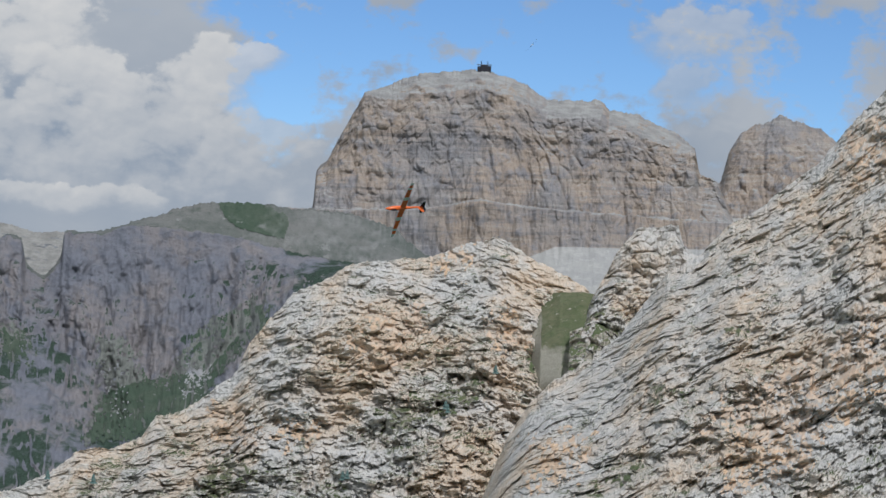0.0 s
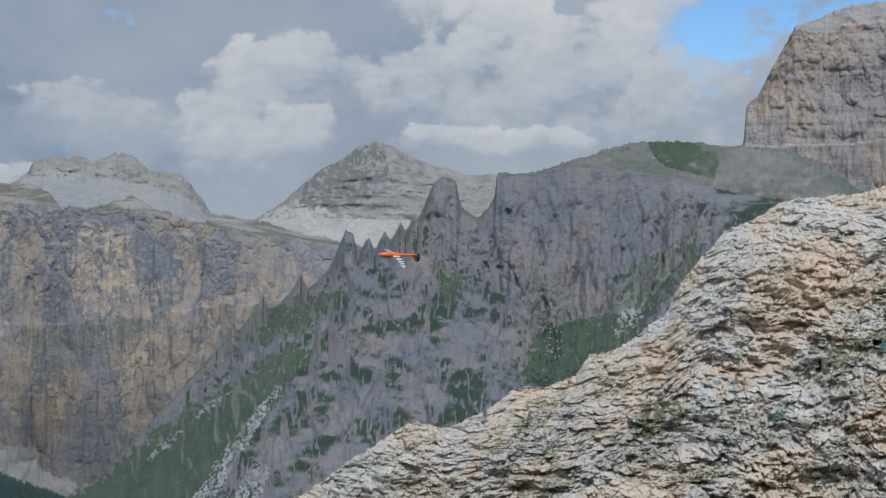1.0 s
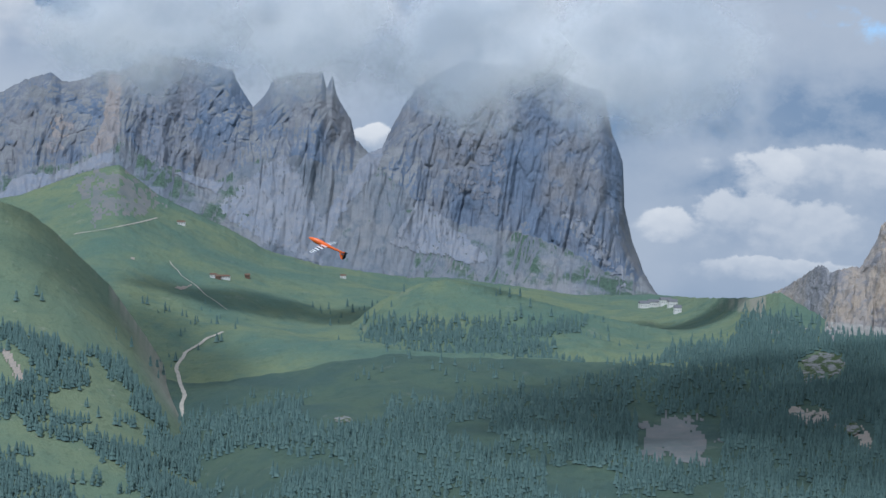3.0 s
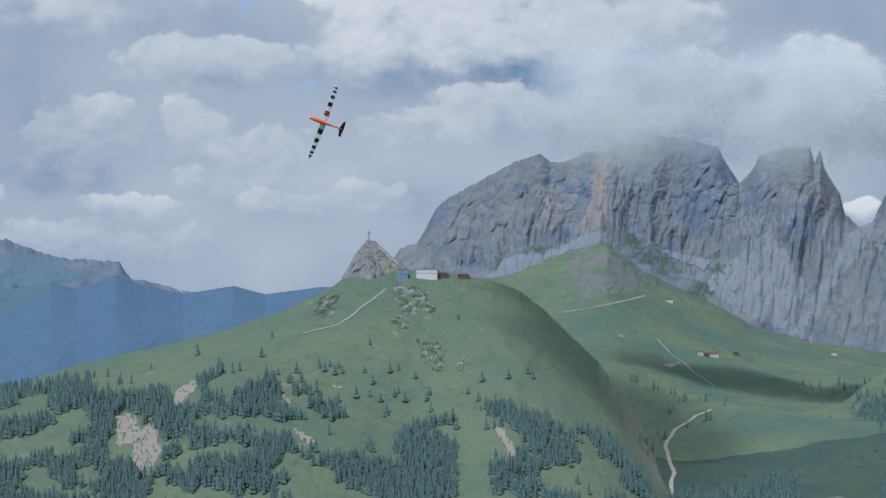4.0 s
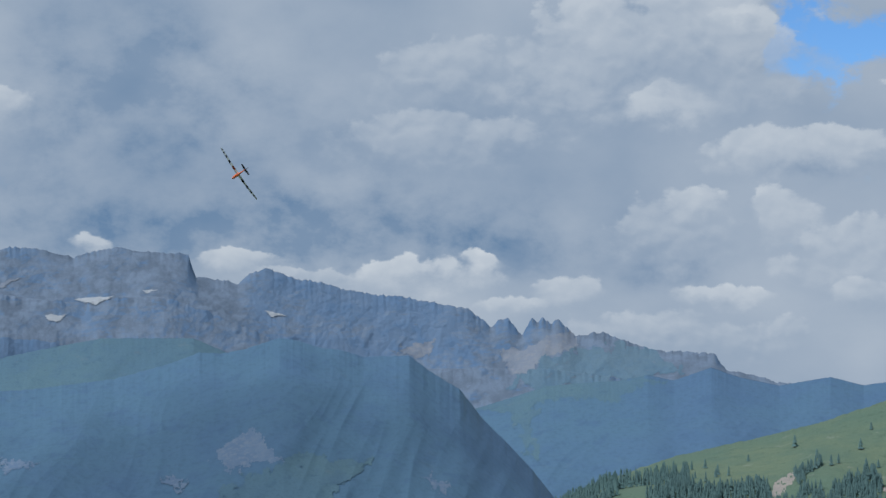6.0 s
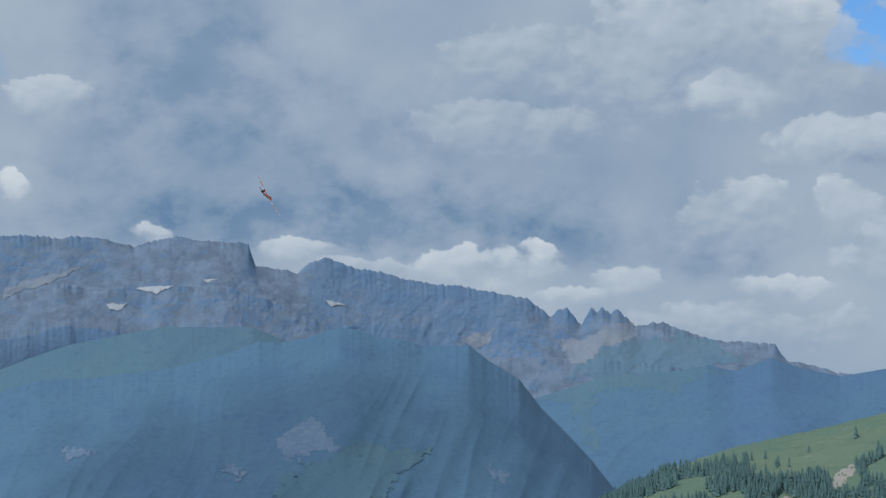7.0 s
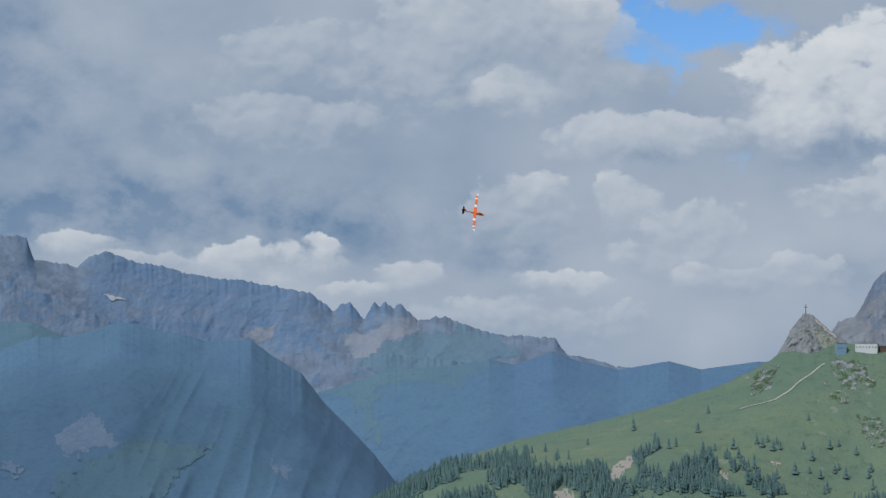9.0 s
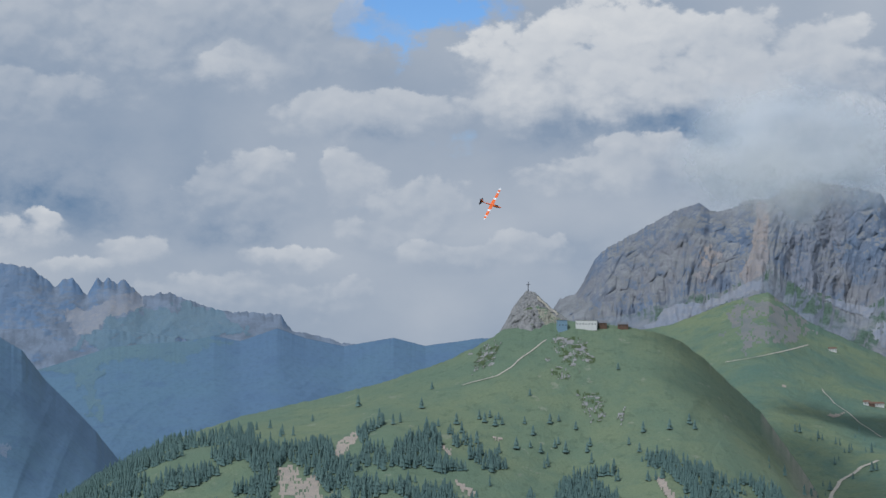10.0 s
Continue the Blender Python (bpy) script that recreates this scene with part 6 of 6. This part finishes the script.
def house(place, w, d, h, wall, roof, label, category="house", turn=0.0, flat=False):
    top = new("mountain_hut")
    tagged(top, label, category)
    part("wall", box(0, 0, -4, w, d, h + 4, 0.05), wall, top)
    if flat:
        part("roof", box(0, 0, h, w + 0.6, d + 0.6, 0.5, 0.05), roof, top)
    else:
        part("roof", gable(w, d, h, h * 0.55, 0.6), roof, top)
    n = max(2, int(w / 4))
    for i in range(n):
        pane = part("window", box((i + 0.5) / n * w - w / 2, -d / 2 - 0.02, h * 0.45, 1.4, 0.12, 1.3), GLASS, top)
        part("frame", box((i + 0.5) / n * w - w / 2, -d / 2 - 0.05, h * 0.45 - 0.15, 1.7, 0.1, 0.12), roof, pane)
    face = math.atan2(-place.x, place.y)
    top.matrix_world = pose(place.x, place.y, place.z, 0, 0, math.degrees(face) + turn)
    return top


PLASTER = plain("white plaster", (0.72, 0.70, 0.66), 0.85)
TIMBER = plain("weathered timber", (0.16, 0.10, 0.07), 0.85)
STEEL_BLUE = plain("blue grey cladding", (0.25, 0.36, 0.46), 0.5)
SLATE = plain("grey roofing", (0.16, 0.16, 0.17), 0.7)
IRON = plain("dark iron", (0.05, 0.05, 0.06), 0.6, 0.4)
GLASS = plain("window glass", (0.04, 0.05, 0.06), 0.1)


def buildings():
    def on(land, b, e):
        return surface(land, b, e)
    house(on("lookout_hill", 59.2, -1.5), 13, 12, 13, STEEL_BLUE, SLATE, "blue-grey cable car station on the hill", "cable station", 12, True)
    house(on("lookout_hill", 58.5, -1.44), 30, 14, 10, PLASTER, SLATE, "long white mountain hut on the hilltop", "mountain hut", -4, True)
    house(on("lookout_hill", 58.05, -1.43), 11, 10, 6, TIMBER, SLATE, "dark timber annex beside the white hut", "mountain hut", 8)
    house(on("lookout_hill", 57.47, -1.45), 15, 10, 5, TIMBER, SLATE, "low dark timber hut on the ridge", "mountain hut", 0)
    for b, e, w in ((50.69, -3.56, 10), (50.37, -3.6, 18), (50.55, -3.6, 9), (49.72, -3.55, 8), (51.62, -2.08, 14), (47.0, -3.5, 10)):
        house(on("pass_pasture", b, e), w, 8, 5, PLASTER if w > 9 else TIMBER, TIMBER, "small alpine farmhouse on the pasture", "house", w)
    for b, e, w in ((38.11, -4.05, 26), (37.8, -3.98, 20), (37.6, -4.03, 16), (38.4, -4.1, 18), (37.45, -4.2, 12)):
        house(on("pass_pasture", b, e), w, 12, 9, PLASTER, SLATE, "white hotel building at the mountain pass", "house", w)
    # summit cross with its mast
    p = surface("summit_rock", 60.16, -0.36)
    top = new("summit_cross")
    tagged(top, "dark iron summit cross on the rock tip", "summit cross")
    part("post", rod((0, 0, -3), (0, 0, 13), 0.55), IRON, top)
    part("crossbar", rod((-2.6, 0, 9), (2.6, 0, 9), 0.4), IRON, top)
    top.matrix_world = pose(p.x, p.y, p.z, 0, 0, 60)
    # station on the table mountain
    p = surface("great_wall", -0.98, 6.42)
    top = new("summit_station")
    tagged(top, "dark cable car station with two masts on the summit", "cable station")
    part("hall", box(0, 0, -6, 16, 12, 15, 0.6), IRON, top)
    part("wing", box(-10, 0, -6, 8, 10, 12, 0.6), IRON, top)
    part("wing", box(10, 1, -6, 8, 10, 13, 0.6), IRON, top)
    part("mast", rod((-6, 0, 6), (-6, 0, 18), 0.9), IRON, top)
    part("mast", rod((7, 0, 6), (7, 0, 17), 0.9), IRON, top)
    part("deck", box(0, 0, 9.1, 30, 9, 1.0, 0.1), SLATE, top)
    top.matrix_world = pose(p.x, p.y, p.z + 2, 0, 0, 0) @ Matrix.Scale(0.62, 4)


buildings()


# ------------------------------------------------------------ clouds
def cloud_stuff(dense):
    """Thin vapour: dense in its middle, frayed at the rim."""
    mat = bpy.data.materials.new("cloud vapour")
    mat.use_nodes = True
    n = Nodes(mat.node_tree)
    nodes = mat.node_tree.nodes
    out = nodes["Material Output"]
    nodes.remove(nodes["Principled BSDF"])
    co = n.add("ShaderNodeTexCoord").outputs["Object"]
    world = n.add("ShaderNodeNewGeometry").outputs["Position"]
    r = n.vec("LENGTH", n.mapped(co, (1.0, 0.0, 1.0)))
    wisps = n.noise(world, 0.012, 7, 0.6)
    thick = n.ramp(n.math("ADD", r, n.math("MULTIPLY", n.math("SUBTRACT", wisps, 0.5), 1.3)), 1.0, 0.35)
    shade = n.mix(n.ramp(n.noise(world, 0.006, 5, 0.55), 0.35, 0.65), (0.62, 0.65, 0.69), (0.86, 0.86, 0.86))
    white = n.add("ShaderNodeBsdfDiffuse")
    glow = n.add("ShaderNodeBsdfTranslucent")
    n.put(white.inputs[0], shade)
    n.put(glow.inputs[0], shade)
    both = n.add("ShaderNodeMixShader")
    both.inputs[0].default_value = 0.4
    n.put(both.inputs[1], white.outputs[0])
    n.put(both.inputs[2], glow.outputs[0])
    clear = n.add("ShaderNodeBsdfTransparent")
    mixed = n.add("ShaderNodeMixShader")
    n.put(mixed.inputs[0], n.math("MULTIPLY", thick, dense))
    n.put(mixed.inputs[1], clear.outputs[0])
    n.put(mixed.inputs[2], both.outputs[0])
    n.put(out.inputs[0], mixed.outputs[0])
    return mat


VAPOUR = cloud_stuff(0.62)
VEIL = cloud_stuff(0.42)
THIN_VEIL = cloud_stuff(0.22)


def cloud(place, wide, high, deep, seed, label, lean=17, mat=None):
    """A cloud of two nested curved layers of vapour."""
    bm = bmesh.new()
    for k in range(2):
        y0 = -0.4 + 0.8 * k
        grid = [[bm.verts.new((u, y0 + 0.5 * (u * u + w * w) - 0.5 + 0.25 * noise.noise(Vector((u * 2.5, w * 2.5, seed + k))), w)) for u in np.linspace(-1.05, 1.05, 25)] for w in np.linspace(-1.05, 1.05, 15)]
        for a, c in zip(grid, grid[1:]):
            for i in range(24):
                f = bm.faces.new((a[i], a[i + 1], c[i + 1], c[i]))
                f.smooth = True
    me = bpy.data.meshes.new("cloud")
    bm.to_mesh(me)
    me.materials.append(mat or VAPOUR)
    ob = new("cloud", me)
    ob.matrix_world = Matrix.LocRotScale(place, Euler((radians(-lean), 0, math.atan2(-place.x, place.y))), (wide, deep, high))
    tagged(ob, label, "cloud")


def clouds():
    def at(b, e, d):
        return toward(b, e) * d
    # Hung well short of the massif to cover its summits in camera view.
    for i, (b, e, d, w, h) in enumerate([(52.6, 3.6, 3000, 215, 125), (48.2, 3.6, 3000, 190, 125), (43.2, 3.3, 3000, 205, 145), (38.6, 3.1, 3000, 240, 155)]):
        cloud(at(b, e, d), w, h, 40, i, "grey cloud set in front of the massif's summits")

    # unseen veils of cloud, added high out of view to cast broad soft shadows
    def veil(b, d, z, w, h, seed, mat=VEIL):
        s = toward(SUN_BEARING, SUN_HEIGHT)
        cloud(toward(b, 0) * d + Vector((0, 0, z)) + s * 2400, w, h, 40, seed, "unseen cloud veil added to shade the valley", 75, mat)
    veil(52.9, 2850, -230, 170, 330, 21)
    veil(82, 3050, -150, 620, 420, 26, THIN_VEIL)
    veil(27.5, 2380, -320, 640, 480, 23)
    veil(36.5, 2450, -320, 420, 330, 24)


clouds()


# ------------------------------------------------------------ gliders
def lacquer(name, colour):
    mat = plain(name, colour, 0.25, 0.0, 0.06, 0.5)
    mat.node_tree.nodes["Principled BSDF"].inputs["Coat Weight"].default_value = 0.4
    return mat


ORANGE = lacquer("orange lacquer", (0.85, 0.16, 0.03))
WHITE = lacquer("white film", (0.80, 0.80, 0.78))
BLACK = lacquer("black film", (0.015, 0.015, 0.02))
RED = lacquer("red brown film", (0.30, 0.06, 0.03))


def wing_section(x, s):
    """Chord, leading edge and height of the wing at x metres from the middle."""
    a = abs(x) / s
    chord = 0.30 * (1 - 0.45 * a) if a < 0.85 else 0.30 * (1 - 0.45 * 0.85) * math.sqrt(max(0.05, 1 - ((a - 0.85) / 0.15) ** 2 * 0.75))
    return chord, 0.12 - 0.03 * a, 0.05 + 0.11 * a * a


def wing_panel(x0, x1, s, side, under):
    """A stretch of wing skin, upper or under."""
    bm = bmesh.new()
    rows = []
    for k in range(4):
        x = x0 + (x1 - x0) * k / 3
        c, le, z = wing_section(x, s)
        ring = []
        for j in range(7):
            u = j / 6
            t = 0.11 * c * math.sin(math.pi * u ** 0.6)
            ring.append(bm.verts.new((side * x, le - c * u, z + (-0.35 * t if under else 0.75 * t))))
        rows.append(ring)
    for r0, r1 in zip(rows, rows[1:]):
        for j in range(6):
            bm.faces.new((r0[j], r1[j], r1[j + 1], r0[j + 1]))
    bmesh.ops.recalc_face_normals(bm, faces=bm.faces)
    for f in bm.faces:
        f.smooth = True
    return bm


def lathe(profile, mat_name=None, seg=14, squash=1.0):
    bm = bmesh.new()
    rings = []
    for y, r, z in profile:
        rings.append([bm.verts.new((r * math.cos(6.2832 * i / seg), y, z + squash * r * math.sin(6.2832 * i / seg))) for i in range(seg)])
    for a, c in zip(rings, rings[1:]):
        for i in range(seg):
            bm.faces.new((a[i], a[(i + 1) % seg], c[(i + 1) % seg], c[i]))
    bm.faces.new(rings[0])
    bm.faces.new(rings[-1][::-1])
    bmesh.ops.recalc_face_normals(bm, faces=bm.faces)
    for f in bm.faces:
        f.smooth = True
    return bm


def fin(points, thick, axis):
    """A flat rounded tail surface; axis x: upright, z: level."""
    bm = bmesh.new()
    va = [bm.verts.new((thick, y, h) if axis == "x" else (h, y, thick)) for y, h in points]
    vb = [bm.verts.new((-thick, y, h) if axis == "x" else (h, y, -thick)) for y, h in points]
    bm.faces.new(va)
    bm.faces.new(vb[::-1])
    for i in range(len(points)):
        j = (i + 1) % len(points)
        bm.faces.new((va[i], vb[i], vb[j], va[j]))
    bmesh.ops.recalc_face_normals(bm, faces=bm.faces)
    return bm


def glider(label, top_mats, under_mats, body, scale=1.0):
    g = new("model_glider")
    tagged(g, label, "glider")
    part("fuselage", lathe([(0.80, 0.01, -0.01), (0.76, 0.035, -0.01), (0.62, 0.075, 0.0), (0.42, 0.10, 0.0), (0.18, 0.105, 0.01), (-0.05, 0.085, 0.02), (-0.30, 0.055, 0.03), (-0.60, 0.04, 0.035), (-0.98, 0.03, 0.04)], squash=1.15), body, g)
    part("canopy", lathe([(0.62, 0.02, 0.06), (0.52, 0.055, 0.065), (0.36, 0.07, 0.07), (0.22, 0.05, 0.075), (0.14, 0.02, 0.08)]), GLIDER_GLASS, g, "dark tinted canopy")
    cuts = [0.06, 0.36, 0.62, 0.86, 1.08, 1.27, 1.44, 1.58, 1.70, 1.80, 1.89, 2.0]
    for side in (-1, 1):
        w = part("wing", wing_panel(0.0, 0.06, 2.0, side, False), body, g)
        for k in range(len(cuts) - 1):
            part("upper_panel", wing_panel(cuts[k], cuts[k + 1], 2.0, side, False), top_mats[k % len(top_mats)], w)
            m = under_mats[k % len(under_mats)]
            if side == -1 and k == 1 and len(under_mats) > 1:
                m = RED
            part("under_panel", wing_panel(cuts[k], cuts[k + 1], 2.0, side, True), m, w)
    tail = part("tailplane", fin([(-0.86, 0.0), (-0.90, 0.20), (-0.96, 0.40), (-1.06, 0.42), (-1.08, 0.2), (-1.08, -0.2), (-1.06, -0.42), (-0.96, -0.40), (-0.90, -0.20)], 0.012, "z"), BLACK if len(under_mats) > 1 else body, g, "black tailplane")
    tail.location = (0, 0, 0.06)
    f = part("fin", fin([(-0.74, 0.04), (-0.88, 0.28), (-0.94, 0.34), (-1.0, 0.34), (-1.0, -0.02), (-0.9, 0.0)], 0.014, "x"), body, g)
    part("rudder", fin([(-1.0, 0.34), (-1.06, 0.33), (-1.12, 0.2), (-1.11, 0.0), (-1.0, -0.04)], 0.012, "x"), BLACK if len(under_mats) > 1 else body, f, "black rudder")
    g.scale = (scale, scale, scale)
    return g


GLIDER_GLASS = plain("tinted canopy", (0.02, 0.02, 0.03), 0.1)
CHECK = [WHITE, BLACK]
sailplane = glider("orange model glider with black and white chequered wings", [ORANGE, ORANGE, WHITE, ORANGE, ORANGE, ORANGE, WHITE, ORANGE, ORANGE, WHITE, WHITE], CHECK, ORANGE)
DARK_FILM = lacquer("dark blue film", (0.03, 0.04, 0.08))
second = glider("small dark model glider high above the mountain", [DARK_FILM], [DARK_FILM], WHITE)

FLIGHT = [  # seconds, place, turn about x, y and z
    (0, -1.96, 91.93, 5.64, -171.5, -36.5, -73.5),
    (0.2, -5.47, 91.82, 5.01, -165.8, -25.1, -72.9),
    (0.4, -9.13, 91.55, 4.00, -170.7, -0.7, -80.2),
    (0.6, -12.86, 90.11, 2.71, -173.1, 3.8, -78.4),
    (0.8, -16.78, 88.44, 1.37, -175.7, 6.0, -70.5),
    (1, -20.84, 86.54, 0.16, -178.0, 10.2, -63.8),
    (1.2, -25.04, 84.36, -0.70, -179.0, 11.4, -58.1),
    (1.4, -29.24, 81.92, -1.49, -177.7, 11.4, -54.4),
    (1.6, -33.43, 79.19, -2.26, -179.2, 4.1, -54.7),
    (1.8, -38.04, 77.06, -2.89, -179.3, -2.6, -59.7),
    (2, -42.69, 74.56, -3.39, 176.5, -2.3, -59.8),
    (2.2, -47.31, 71.72, -3.69, 172.5, -1.8, -58.5),
    (3.3, -74.31, 57.84, -0.30, 149.7, 18.4, -63.0),
    (3.5, -78.70, 55.36, 1.71, 140.7, 33.7, -66.4),
    (3.7, -82.90, 52.73, 3.87, 131.0, 50.5, -78.2),
    (3.9, -86.98, 49.86, 5.97, 58.1, 62.6, -149.8),
    (4.1, -90.93, 46.73, 7.68, 68.4, 70.8, -137.3),
    (4.3, -94.72, 43.45, 9.07, 47.7, 78.7, -167.4),
    (4.5, -98.33, 40.10, 10.18, -5.9, 73.7, 136.8),
    (4.7, -101.75, 36.81, 10.82, -48.2, 72.8, 100.9),
    (4.9, -105.98, 33.84, 11.12, -45.9, 58.8, 95.0),
    (5.1, -110.11, 30.78, 11.25, -44.2, 45.8, 94.0),
    (5.3, -114.00, 28.05, 11.10, -41.4, 46.0, 80.2),
    (5.5, -117.73, 25.46, 10.98, -37.8, 46.4, 81.9),
    (5.7, -120.28, 23.08, 10.76, -27.7, 49.1, 86.0),
    (5.9, -123.61, 21.33, 10.81, -24.2, 54.3, 86.9),
    (6.1, -126.89, 19.70, 10.57, -27.5, 56.6, 85.5),
    (6.2, -128.97, 19.35, 10.47, -34.2, 57.2, 76.1),
    (7.3, -154.22, 25.04, 9.98, -13.5, 54.6, 30.6),
    (7.5, -155.70, 27.73, 9.96, -7.5, 56.6, 29.4),
    (7.7, -156.02, 30.87, 9.76, -7.3, 58.4, 25.4),
    (7.9, -156.24, 34.28, 9.59, -3.1, 56.7, 20.3),
    (8.1, -156.35, 37.97, 9.54, -6.8, 56.2, 11.3),
    (8.3, -156.31, 42.03, 9.46, -7.5, 56.8, 2.1),
    (8.5, -156.06, 46.51, 9.41, -0.3, 56.2, -7.5),
    (8.7, -154.76, 50.72, 9.17, -8.0, 57.3, -16.9),
    (8.9, -154.25, 55.34, 8.97, -15.4, 53.2, -23.7),
    (9.1, -153.61, 60.00, 8.70, -21.5, 49.3, -32.8),
    (9.3, -152.75, 64.84, 8.44, -16.4, 48.5, -39.1),
    (9.5, -151.74, 69.68, 8.14, -18.8, 46.8, -45.2),
    (9.7, -150.52, 74.58, 7.93, -20.0, 46.1, -49.8),
    (10, -148.94, 81.92, 7.76, -22.8, 42.8, -56.6),
]


def motions():
    walk(sailplane, [(t, pose(*row)) for t, *row in FLIGHT])
    turn = look((0, 0, 0), (-0.55, -0.1, -0.83)).to_3x3()
    rows = []
    for t in (0.0, 2.0, 4.0, 6.0, 8.0, 10.0):
        p = toward(-2.33 - 2.6 * t, 7.21 - 0.4 * t + 0.03 * t * t) * 480
        rows.append((t, pose(p.x, p.y, p.z + EYE, 10, -48 - 2 * t, -20 - 4 * t)))
    walk(second, rows)


motions()
